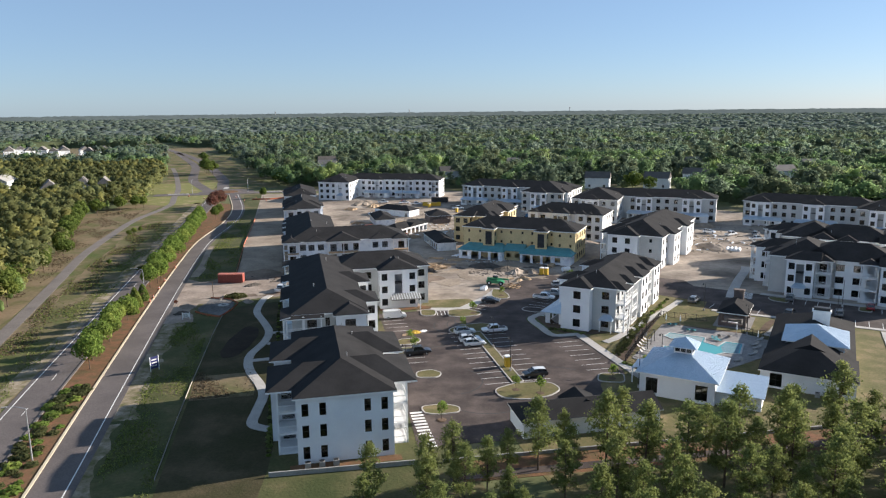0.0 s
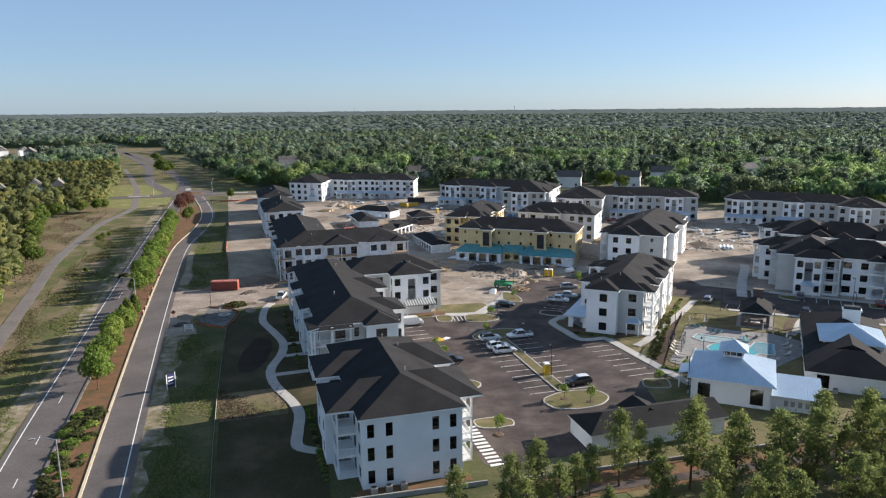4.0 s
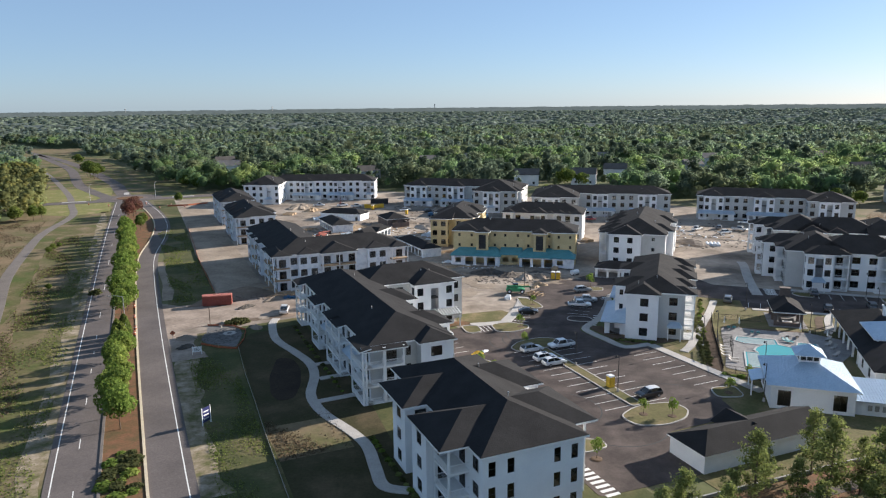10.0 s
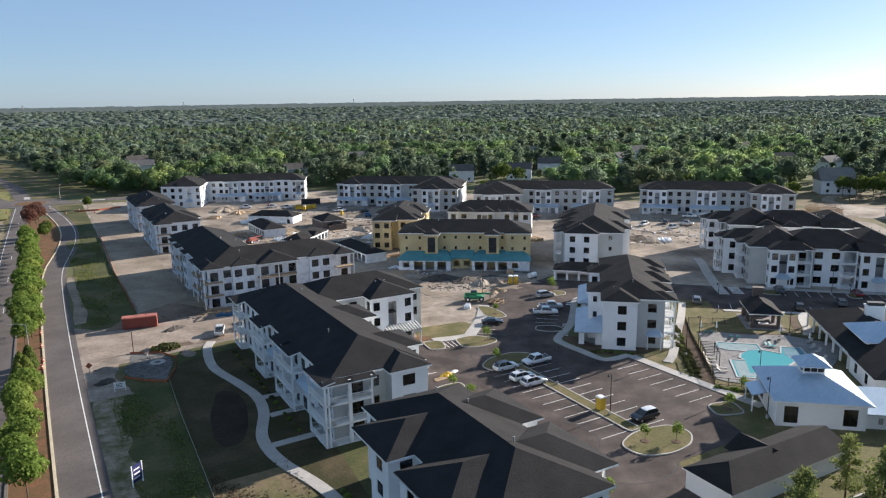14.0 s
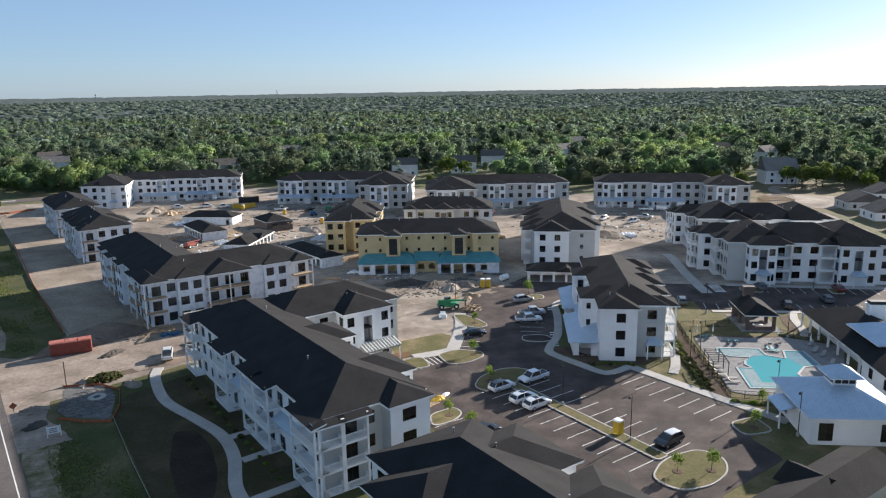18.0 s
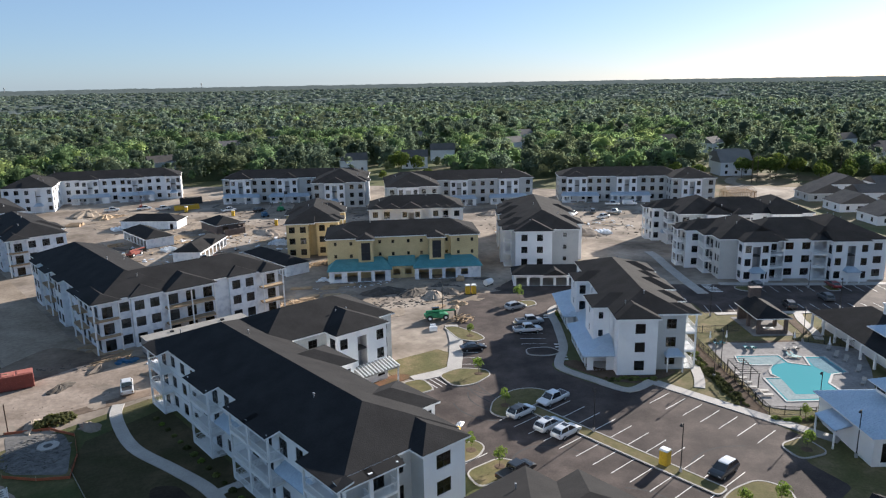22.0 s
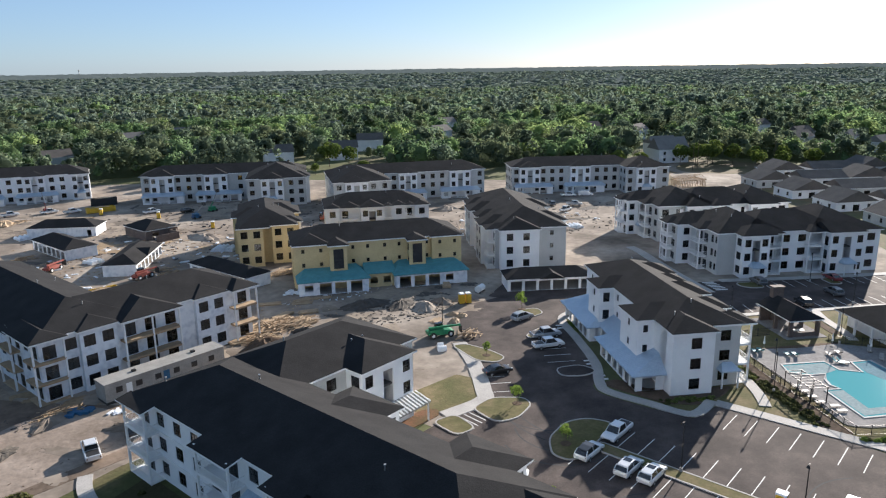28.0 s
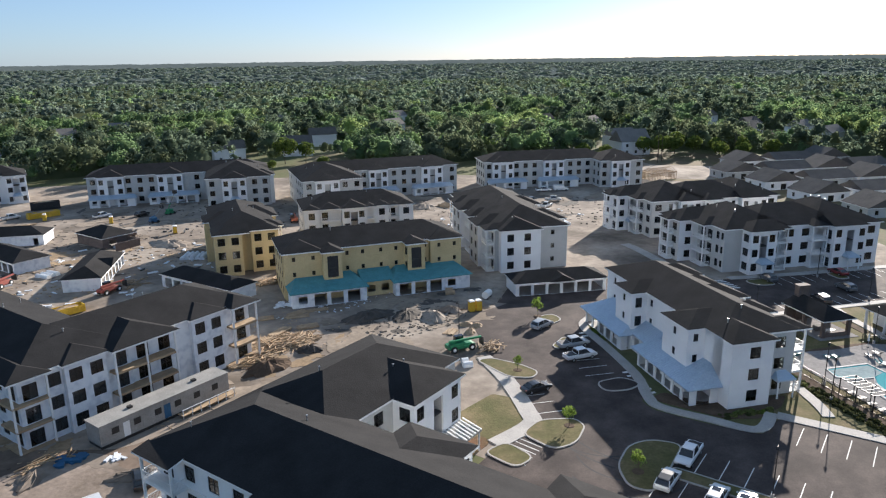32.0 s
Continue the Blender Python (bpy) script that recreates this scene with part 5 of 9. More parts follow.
row_house("white three-storey apartment house with charcoal hip roof", (26.5, 98), [(19.7, 82.2, 33.6, 113)], [(16, 90.6, 21, 95.6), (16.4, 99.4, 21, 104.4), (32, 90.8, 37, 96.6), (32, 99, 37, 106)], [((16.9, 85.8, 19.7, 90.4), "E"), ((33.6, 85.6, 36.2, 90.4), "W")], bay_wall="white", custom={(0, "S"): B1_FRONT}, cross_roofs=[(q[0] - 26.5, q[1] - 98, q[2] - 26.5, q[3] - 98, q[4]) for q in ((15.5, 85.1, 27, 96.2, "x1"), (15.7, 98.4, 27, 108.6, "x1"), (27, 85, 37.6, 97.2, "x0"), (27, 98.4, 37.6, 109.4, "x0"))])
HOUSE["row2"] = row_house("white L-shaped apartment house with grey bays and charcoal roof", (27, 150), [(19.4, 124.8, 34.2, 177.8), (30, 163.4, 54.2, 177.8)], [(27.9, 122.6, 34.0, 128), (41.2, 160.2, 50.8, 166), (31, 131.6, 37.2, 139.4), (31, 149.6, 37.2, 157.6)], [((17.6, 123.4, 19.4, 130.6), "E"), ((18.2, 123.4, 21.6, 124.9), "N"), ((21.6, 123.4, 25.2, 124.9), "N"), ((17.5, 138.2, 19.4, 143.4), "E"), ((17.5, 143.4, 19.4, 148.5), "E"), ((17.4, 154.8, 19.4, 161.2), "E"), ((17.6, 172.7, 19.4, 178.0), "E")], bay_wall="white", sheds=("W", "S"), custom={(2, "S"): [(2.9, 2.1, 1.75)], (0, "S"): [(3.9, 1.9, 1.75), (7.0, 0.9, 1.75)]}, side_mat={(1, "S"): "grey", (0, "S"): "grey", (2, "W"): "grey"})
for v0, v1 in ((131.0, 137.9), (148.8, 154.5)):
    x0, x1, y0, y1 = 17.9 - 27, 19.45 - 27, v0 - 150, v1 - 150
    part("awning", Geo().poly((x0, y0, 5.5), (x1, y0, 6.3), (x1, y1, 6.3), (x0, y1, 5.5)).poly((x0, y1, 5.38), (x1, y1, 6.18), (x1, y0, 6.18), (x0, y0, 5.38)).poly((x0, y1, 5.38), (x0, y0, 5.38), (x0, y0, 5.5), (x0, y1, 5.5)).poly((x0, y0, 5.38), (x1, y0, 6.18), (x1, y0, 6.3), (x0, y0, 5.5)), M["bluemetal"], HOUSE["row2"], "pale blue metal awning over a house door")
for zb in (3.12, 6.37):
    part("belt_board", Geo().box(19.28 - 27, 161.4 - 150, zb, 19.39 - 27, 172.5 - 150, zb + 0.28), M["trim"], HOUSE["row2"], "white belt board between storeys")
HOUSE["wrapped"] = row_house("unfinished L-shaped apartment house in white wrap", (27, 225), [(18.4, 206.2, 34, 258), (20, 206.4, 55.6, 221)], [(17.2, 228, 22, 233.4), (17.2, 248, 22, 253.4), (24.2, 205.4, 30, 210), (44, 205.6, 50, 210)], [((17.2, 205.4, 22.0, 209.6), "N"), ((17.0, 214, 18.6, 220), "E"), ((17.0, 238, 18.6, 244), "E"), ((30.6, 204.4, 40.4, 206.4), "N"), ((51, 204.6, 56, 206.4), "N")], wall="wrap", raw=True, rails=False, stairs=False, win=(1.8, 1.85), spacing=3.4, sheds=("W",))
for du in (30.75, 35.5, 40.25):
    part("post", Geo().box(du - 27 - 0.11, 204.5 - 225 - 0.11, 0.04, du - 27 + 0.11, 204.5 - 225 + 0.11, 9.7), M["trim"], HOUSE["wrapped"], "white balcony post")
row_house("unfinished white apartment house with charcoal roof", (25, 300), [(18, 282, 31.6, 320)], [(16.8, 290, 21, 298), (16.8, 306, 21, 314), (28, 290, 33, 300)], [((16.6, 300, 18, 305), "E"), ((17, 281, 22, 282.4), "N")], wall="wrap", raw=True, rails=False, stairs=False, win=(1.8, 1.85), spacing=3.4)
row_house("unfinished white apartment house near the junction", (25, 350), [(18, 331, 31.6, 366)], [(16.8, 338, 21, 346), (16.8, 354, 21, 362)], [((16.6, 347, 18, 353), "E"), ((17, 330, 22, 331.4), "N")], wall="wrap", raw=True, rails=False, stairs=False, win=(1.8, 1.85), spacing=3.4)

# the inner houses
HOUSE["porch"] = apartment("white apartment house with blue metal porch roofs", AB(-21.4, 173), -22.5, shift([(-28, 156, -16.0, 191.5)], -21.4, 173), shift([(-28, 153.7, -21.4, 158), (-30.8, 160.2, -27, 167), (-30.8, 177, -27, 182.5), (-19, 170.5, -13.8, 177), (-19, 183.4, -13.8, 189.6)], -21.4, 173), custom={(0, "S"): [(9.6, 1.7, 1.75)], (0, "W"): [(3, 0.8, 1.2), (13, 0.8, 1.2), (16, 0.8, 1.2), (30, 0.8, 1.2)], (1, "S"): [(3.7, 1.7, 1.75)], (1, "W"): [], (2, "W"): [(3.2, 0.8, 1.2)], (3, "W"): [(2.8, 0.8, 1.2)], (2, "S"): [(1.3, 0.8, 1.2)], (3, "S"): [(1.3, 1.2, 1.75)]}, side_mat={(0, "S"): "grey", (0, "E"): "grey"}, balconies=shift_b([((-16.0, 156.2, -14.0, 161), "W"), ((-16.0, 163.4, -14.2, 168.4), "W"), ((-16.0, 178, -14.2, 182.4), "W")], -21.4, 173))
HOUSE["teal"] = apartment("unfinished tan apartment house with teal lower roof", (3.6, 236.2), -16.5, [(0, 0.4, 39.4, 14)], [(8.0, -2.6, 11.9, 3), (26.2, -2.6, 30.1, 3), (0.2, -0.6, 8, 3), (32, -0.6, 39.2, 3)], wall="tan", custom={(0, "S"): [(13.6, 0.7, 0.9), (17, 0.7, 0.9), (21, 0.7, 0.9), (24.4, 0.7, 0.9), (31, 0.7, 0.9)], (3, "S"): [(2, 0.7, 0.9), (6, 0.7, 0.9)], (4, "S"): [(2, 0.7, 0.9), (5.6, 0.7, 0.9)], (1, "S"): [], (2, "S"): []}, tall=[(1, "S", 1.95, 2.3, 4.6, 9.2), (2, "S", 1.95, 2.3, 4.6, 9.2)], stairs=False)
apartment("unfinished white apartment house with charcoal roof", (26.4, 274), -19.5, [(0, 0, 29.6, 14)], [(0, -1.6, 4, 3), (10, -2.2, 16.5, 3), (19, -1.2, 23, 3), (25.6, -2, 29.6, 3)], [((4.4, -1.6, 9.6, 0), "N"), ((16.6, -1.6, 19, 0), "N"), ((23.1, -1.6, 25.5, 0), "N")], wall="white")
apartment("white apartment house with grey corner bays, partly finished", (50.2, 224.4), -24.5, [(0.6, 0.6, 18.4, 46)], [(1.6, -1.4, 11.2, 4), (-2.2, 5.4, 3, 13.4), (-2.2, 24, 3, 32), (15, 8, 20.4, 16), (15, 26, 20.4, 34)], [((-1.4, 0.6, 0.6, 5), "E"), ((-1.4, 16, 0.6, 22), "E"), ((-1.4, 34, 0.6, 40), "E")], side_mat={(0, "S"): "grey", (2, "W"): "grey", (3, "W"): "grey"}, custom={(1, "S"): [(2.3, 1.6, 1.75), (6.4, 1.6, 1.75)], (0, "S"): [(14.2, 0.9, 1.1)]}, stairs=False)
apartment("unfinished tan apartment house with charcoal hip roof", (-1.6, 263.6), -16, [(0.4, 0.6, 14.6, 31)], [(0.2, -3, 6.4, 4), (8.6, -1.2, 14.8, 4), (-1.2, 12, 3, 20), (12, 14, 16.4, 24)], [((14.6, 2, 16.2, 7), "W")], wall="tan", raw=True, rails=False, stairs=False)
apartment("white and grey apartment house with balconies facing the street", (88.4, 193.4), -24.5, [(10, -0.9, 34, 15), (3.2, -0.9, 19, 19.5), (26, -0.9, 42.4, 19)], [(7.6, -4.2, 14.2, 3), (29, -4.2, 37.6, 3), (-1.8, 10.2, 6, 19), (38.2, -2.4, 42.6, 3)], [((14.4, -2.7, 18.2, -0.9), "N"), ((24.6, -2.7, 28.6, -0.9), "N"), ((1.2, 4.6, 3.2, 9.6), "E"), ((-3.4, 12.6, -1.8, 16.6), "E")], wall="white", bay_wall="white", custom={(1, "S"): [(13.0, 1.7, 1.75)], (1, "W"): [(11.6, 1.9, 1.75), (14.4, 0.9, 1.6), (17.6, 1.2, 1.75), (19.4, 0.9, 1.6)], (5, "S"): [(2.4, 1.5, 1.75)]}, side_mat={(1, "W"): "grey", (1, "S"): "grey", (5, "W"): "grey"}, slope=0.45, win=(1.95, 1.75))
apartment("white and grey apartment house behind its twin", (103.4, 224), -24.5, [(8, -1.4, 32, 14), (1.8, -1.4, 18, 18), (25, -1.4, 40, 18)], [(9.6, -2.8, 16, 3), (28, -3, 36, 3), (-3.2, 8.8, 5, 17.4)], [((-0.2, 3.4, 1.8, 8.2), "E"), ((-4.8, 11, -3.2, 15), "E"), ((17, -2.8, 22, -1.4), "N")], wall="white", bay_wall="white", side_mat={(1, "W"): "grey", (1, "S"): "grey"}, slope=0.45, win=(1.95, 1.75))
FAR_ROW = []
# the far row
FAR_ROW.append(apartment("white and grey apartment house at the wood's edge", (118, 309.5), -26, [(0, 0, 50, 14), (43, -8, 60, 8)], [(3, -1.4, 11, 3), (23, -1.4, 31, 3), (47, -9.4, 54.5, -4)], wall="grey", bay_wall="white"))
FAR_ROW.append(apartment("white and grey apartment house at the wood's edge", (50, 330), -16, [(0, 0, 60, 14), (0, -16, 20, 6)], [(26, -1.4, 33, 3), (46, -1.4, 54, 3), (4, -17, 12, -10)], wall="grey", bay_wall="white"))
FAR_ROW.append(apartment("white and grey apartment house at the wood's edge", (-8.5, 372), -20, [(0, 0, 61, 14), (40, -18, 61, 6)], [(3.5, -1.4, 12, 3), (23, -1.4, 31.5, 3), (45, -19.4, 53, -14), (56, -15, 62.4, -8)], wall="grey", bay_wall="white"))
FAR_ROW.append(apartment("white and grey apartment house at the wood's edge", (-90, 404), -6, [(8, 0, 66, 14), (0, -18, 18, 6)], [(26, -1.4, 33, 3), (44, -1.4, 51, 3), (60, -2, 66.5, 3), (8, -19, 18.6, -10)], wall="white"))

# ---- smaller buildings ----


def small_house(name, label, pos, rot, w, d, eave=2.8, slope=0.42, wall="white", roof="shingle", gable=(), openings=None, over=0.4, win=(1.1, 1.3), category="building", group="", frame_style="dark"):
    """A one-storey building; openings per side as (u, w, h, sill, open)."""
    T = thing(name, label, category, pos[0], pos[1], 0, rot, group)
    openings = openings or {}
    r = (0, 0, w, d)
    for sd in "SENW":
        a, b = SIDES[sd](r)
        a, b = Vector(a), Vector(b)
        dd = (b - a).normalized()
        g = Geo()
        holes = openings.get(sd, [])
        wall_panel(g, a, b, 0, eave + 0.02, [(u, sill, ww, hh) for u, ww, hh, sill, op in holes], 0.2)
        part("wall", g, M[wall], T)
        for u, ww, hh, sill, op in holes:
            add_window(T, a, dd, u, sill, ww, hh, frame_style, open_hole=op)
    part("floor_slab", Geo().box(0.2, 0.2, 0, w - 0.2, d - 0.2, 0.09), M["concrete"], T)
    top, eaves = hip_geo(-over, -over, w + over, d + over, eave, slope, gable, 0.18)
    rf = part("roof", top, M[roof], T)
    part("fascia", eaves, M["trim"], rf, "white fascia board")
    # gable ends
    for e in gable:
        half = (d if e in ("x0", "x1") else w) / 2
        g = Geo()
        z = eave + 0.02
        if e in ("x0", "x1"):
            x = 0.02 if e == "x0" else w - 0.02
            g.poly((x, 0, z), (x, d, z), (x, d / 2, z + half * slope))
        else:
            y = 0.02 if e == "y0" else d - 0.02
            g.poly((0, y, z), (w, y, z), (w / 2, y, z + half * slope))
        part("gable", g, M[wall], T)
    return T


def ribs_on(parent, w, d, eave, slope, over, step=0.5, gable=()):
    """Standing seams of a metal hip roof, one mesh for each slope."""
    x0, y0, x1, y1 = -over, -over, w + over, d + over
    z = eave + 0.18
    half = min(x1 - x0, y1 - y0) / 2
    for side in range(4):
        g = Geo()
        L = (x1 - x0) if side % 2 == 0 else (y1 - y0)
        other = (y1 - y0) if side % 2 == 0 else (x1 - x0)
        k = int(L / step)
        for i in range(1, k):
            s = L * i / k
            run = min(s, L - s, other / 2, half)
            if side == 0:
                p, q = (x0 + s, y0), (x0 + s, y0 + run)
            elif side == 1:
                p, q = (x1, y0 + s), (x1 - run, y0 + s)
            elif side == 2:
                p, q = (x0 + s, y1), (x0 + s, y1 - run)
            else:
                p, q = (x0, y0 + s), (x0 + run, y0 + s)
            g.beam((*p, z + 0.02), (*q, z + run * slope + 0.02), 0.03, sides=4)
        part("seam", g, M["bluemetal"], parent)


# garage behind the tree belt
gn = small_house("garage", "long white garage with charcoal roof behind young pines", (24.6, 95.2), 17.8, 22.6, 7.0, 2.7, 0.42, gable=("x1",), openings={"N": [(1.8 + 3.0 * k, 2.5, 2.2, 0.09, True) for k in range(7)]})
top, eaves = hip_geo(8.4, 2.6, 14.4, 8.3, 2.75, 0.5, ("y0", "y1"), 0.15)
part("gable_roof", top, M["shingle"], gn)
part("gable", Geo().poly((14.1, 7.9, 2.8), (8.7, 7.9, 2.8), (11.4, 7.9, 4.1)), M["trim"], gn)
# open garage by the white house
gc = small_house("garage", "white garage with a row of open bays and a small gable", (42.6, 207.8), -25.0, 20.0, 7.2, 2.7, 0.42, openings={"S": [(2.0 + 3.2 * k, 2.6, 2.2, 0.09, True) for k in range(6)]})
top, eaves = hip_geo(7.2, -0.9, 12.8, 4.5, 2.75, 0.5, ("y0", "y1"), 0.15)
part("gable_roof", top, M["shingle"], gc)
part("gable", Geo().poly((7.5, -0.5, 2.8), (12.5, -0.5, 2.8), (10, -0.5, 4.05)), M["trim"], gc)
# unfinished garages on the site
small_house("garage", "unfinished long garage in white wrap", (-47.6, 330), -25, 20, 8.5, 2.8, 0.42, "wrap", openings={"S": [(18, 1.2, 2.0, 0.1, True)]}, group="unfinished garages")
small_house("garage", "unfinished garage in white wrap with open bays", (-39.5, 293.2), 19.5, 8.4, 21, 2.8, 0.42, "wrap", openings={"W": [(2.0 + 2.85 * k, 2.3, 2.2, 0.1, True) for k in range(7)]}, group="unfinished garages")
g3 = small_house("garage", "unfinished garage in white wrap with open bays and gable", (-32.8, 271.2), -25, 8.0, 21.5, 2.8, 0.42, "wrap", openings={"E": [(2.2 + 3.0 * k, 2.4, 2.2, 0.1, True) for k in range(7)]}, group="unfinished garages")
top, eaves = hip_geo(3.5, 8.2, 8.4, 14.2, 2.85, 0.5, ("x0", "x1"), 0.15)
part("gable_roof", top, M["shingle"], g3)
part("gable", Geo().poly((8.1, 8.5, 2.9), (8.1, 13.9, 2.9), (8.1, 11.2, 4.25)), M["wrap"], g3)
small_house("garage", "unfinished garage in white wrap beside the tan house", (-6.2, 241), 20.5, 6.8, 22.6, 2.8, 0.42, "wrap", openings={"W": [(2.2 + 3.0 * k, 2.4, 2.2, 0.1, True) for k in range(7)]}, group="unfinished garages")
small_house("shed_shell", "roofed shell of brown block walls on the site", (-17.6, 305.6), 18, 9.5, 13, 2.8, 0.4, "brick", openings={"S": [(3, 2.2, 2.0, 0.1, True), (8.6, 3.0, 2.0, 0.1, True)], "E": [(3, 2.4, 1.8, 0.5, True)]})
part_fence = thing("brown_screen_wall", "brown block screen wall on the site", "wall", -15.4, 300.6, 0, 24)
part("panel", Geo().box(0, 0, 0, 7.5, 0.25, 2.2), M["brick"], part_fence)
part("panel", Geo().box(7.25, 0.25, 0, 7.5, 7, 2.2), M["brick"], part_fence)

# clubhouse by the pool
CLUB = small_house("clubhouse", "white clubhouse wing with charcoal roof", (67.0, 120.6), -22.5, 15.2, 12.0, 3.1, 0.45, openings={"S": [(2.6, 2.0, 2.4, 0.4, False), (13.2, 1.2, 1.8, 0.8, False)], "W": [(3, 1.4, 1.8, 0.8, False), (8, 1.4, 1.8, 0.8, False)]})
g = Geo()
part("long_wall", Geo().box(2.4, 12, 0, 2.65, 39, 3.1), M["white"], CLUB)
part("long_wall", Geo().box(14.3, 12, 0, 14.55, 39, 3.1), M["white"], CLUB)
part("long_wall", Geo().box(2.65, 38.75, 0, 14.3, 39, 3.1), M["white"], CLUB)
top, eaves = hip_geo(-0.2, 8, 15.2, 39.6, 3.1, 0.42, ("y0",), 0.2)
rf = part("roof", top, M["shingle"], CLUB)
part("fascia", eaves, M["trim"], rf, "white fascia board")
for k in range(7):
    part("porch_post", Geo().box(0.0, 13 + k * 4.2, 0, 0.35, 13.35 + k * 4.2, 3.1), M["trim"], CLUB)
part("raised_wall", Geo().box(3.2, 13.4, 3.0, 13.2, 23.6, 5.2), M["white"], CLUB)
top, eaves = hip_geo(2.4, 12.6, 14.0, 24.4, 5.2, 0.42, (), 0.18)
rf = part("raised_roof", top, M["bluemetal"], CLUB, "blue-grey standing-seam metal roof")
part("fascia", eaves, M["trim"], rf)
g = Geo()
for k in range(1, 22):
    for sgn in (0, 1):
        s = k * 0.53
        run = min(s, 11.6 - s, 5.8)
        y = 12.6 if not sgn else 24.4
        g.beam((2.4 + s, y, 5.4), (2.4 + s, y + (run if not sgn else -run), 5.4 + run * 0.42), 0.03, sides=4)
        x = 2.4 if not sgn else 14.0
        g.beam((x, 12.7 + s, 5.4), (x + (run if not sgn else -run), 12.7 + s, 5.4 + run * 0.42), 0.03, sides=4)
part("seam", g, M["bluemetal"], CLUB)
part("chimney", Geo().box(7.2, 26.2, 4.5, 10.4, 27.8, 8.2).box(7.0, 26.0, 8.2, 10.6, 28.0, 8.5), M["trim"], CLUB, "white boxed chimney with dark cap")
part("chimney_cap", Geo().box(7.3, 26.3, 8.5, 10.3, 27.7, 9.1), M["dark"], CLUB)
for k, (x, y) in enumerate(((4.6, -0.9), (9.4, -1.0), (10.6, -1.0))):
    u = thing("air_conditioner", "grey air conditioner unit by a white wall", "air conditioner", 0, 0, group="air conditioners")
    u.matrix_basis = CLUB.matrix_basis @ Matrix.Translation((x, y, 0))
    part("case", Geo().box(-0.4, -0.4, 0.05, 0.4, 0.4, 0.85), M["tin"], u)
    part("fan_grille", Geo().beam((0, 0, 0.85), (0, 0, 0.9), 0.33, sides=12), M["dark"], u)

PH = small_house("pool_house", "white pool house with blue metal hip roof and cupola", (44.9, 115.2), -22.0, 12.6, 13.2, 4.1, 0.45, roof="bluemetal", over=0.7, openings={"S": [(2.1, 2.0, 2.7, 0.6, False), (10.4, 2.0, 2.7, 0.6, False)], "W": [(4, 2.0, 2.6, 0.6, False)], "E": [(9, 2.0, 2.4, 0.3, False)], "N": [(4, 3, 2.5, 0.1, False), (9, 3, 2.5, 0.1, False)]})
ribs_on(PH, 12.6, 13.2, 4.1, 0.45, 0.7, 0.45)
cup = part("cupola", Geo().box(4.7, 5.0, 5.5, 7.9, 8.2, 8.0), M["trim"], PH, "white cupola with small windows")
for sd, (a, b) in {"S": ((4.7, 5.0), (7.9, 5.0)), "E": ((7.9, 5.0), (7.9, 8.2)), "W": ((4.7, 8.2), (4.7, 5.0)), "N": ((7.9, 8.2), (4.7, 8.2))}.items():
    a, b = Vector(a), Vector(b)
    d = (b - a).normalized()
    for k in range(3):
        add_window(PH, a, d, 0.62 + k * 0.98, 7.15, 0.8, 0.6, "dark", deep=-0.03)
top, eaves = hip_geo(3.9, 4.2, 8.7, 9.0, 8.0, 0.6, (), 0.12)
part("cupola_roof", top, M["bluemetal"], PH, "small blue metal pyramid roof")
part("fascia", eaves, M["trim"], PH)
g = Geo()
for k in range(1, 10):
    s = k * 0.48
    run = min(s, 4.8 - s)
    for p, q in (((3.9 + s, 4.2), (3.9 + s, 4.2 + run)), ((3.9 + s, 9.0), (3.9 + s, 9.0 - run)), ((3.9, 4.2 + s), (3.9 + run, 4.2 + s)), ((8.7, 4.2 + s), (8.7 - run, 4.2 + s))):
        g.beam((*p, 8.13), (*q, 8.13 + run * 0.6), 0.03, sides=4)
part("seam", g, M["bluemetal"], PH)
# lean-to and side canopy of the pool house
part("annex_wall", Geo().box(12.6, 1.0, 0, 19.8, 1.25, 2.6).box(19.55, 1.25, 0, 19.8, 8.4, 2.6).box(12.6, 8.4, 0, 19.8, 8.65, 3.0), M["white"], PH)
part("annex_roof", Geo().poly((12.3, 0.4, 2.6), (20.3, 0.4, 2.6), (20.3, 9.2, 3.5), (12.3, 9.2, 3.5)).poly((12.3, 0.4, 2.45), (12.3, 9.2, 3.35), (20.3, 9.2, 3.35), (20.3, 0.4, 2.45)).poly((12.3, 0.4, 2.45), (20.3, 0.4, 2.45), (20.3, 0.4, 2.6), (12.3, 0.4, 2.6)).poly((20.3, 0.4, 2.45), (20.3, 9.2, 3.35), (20.3, 9.2, 3.5), (20.3, 0.4, 2.6)), M["bluemetal"], PH, "blue metal lean-to roof")
g = Geo()
for k in range(1, 18):
    x = 12.3 + k * 0.45
    g.beam((x, 0.4, 2.63), (x, 9.2, 3.53), 0.03, sides=4)
part("seam", g, M["bluemetal"], PH)
part("canopy", Geo().poly((-2.6, 4.4, 2.9), (-0.2, 4.4, 3.6), (-0.2, 9.6, 3.6), (-2.6, 9.6, 2.9)).poly((-2.6, 4.4, 2.8), (-2.6, 9.6, 2.8), (-0.2, 9.6, 3.5), (-0.2, 4.4, 3.5)), M["bluemetal"], PH, "small blue metal canopy")
for y in (4.6, 9.3):
    part("canopy_post", Geo().box(-2.5, y, 0, -2.3, y + 0.2, 2.85), M["trim"], PH)
for k, x in enumerate((14.6, 15.6, 16.7, 17.8)):
    part("meter_box", Geo().box(x, 0.8, 0.9, x + 0.6, 1.0, 1.8), M["tin"], PH)

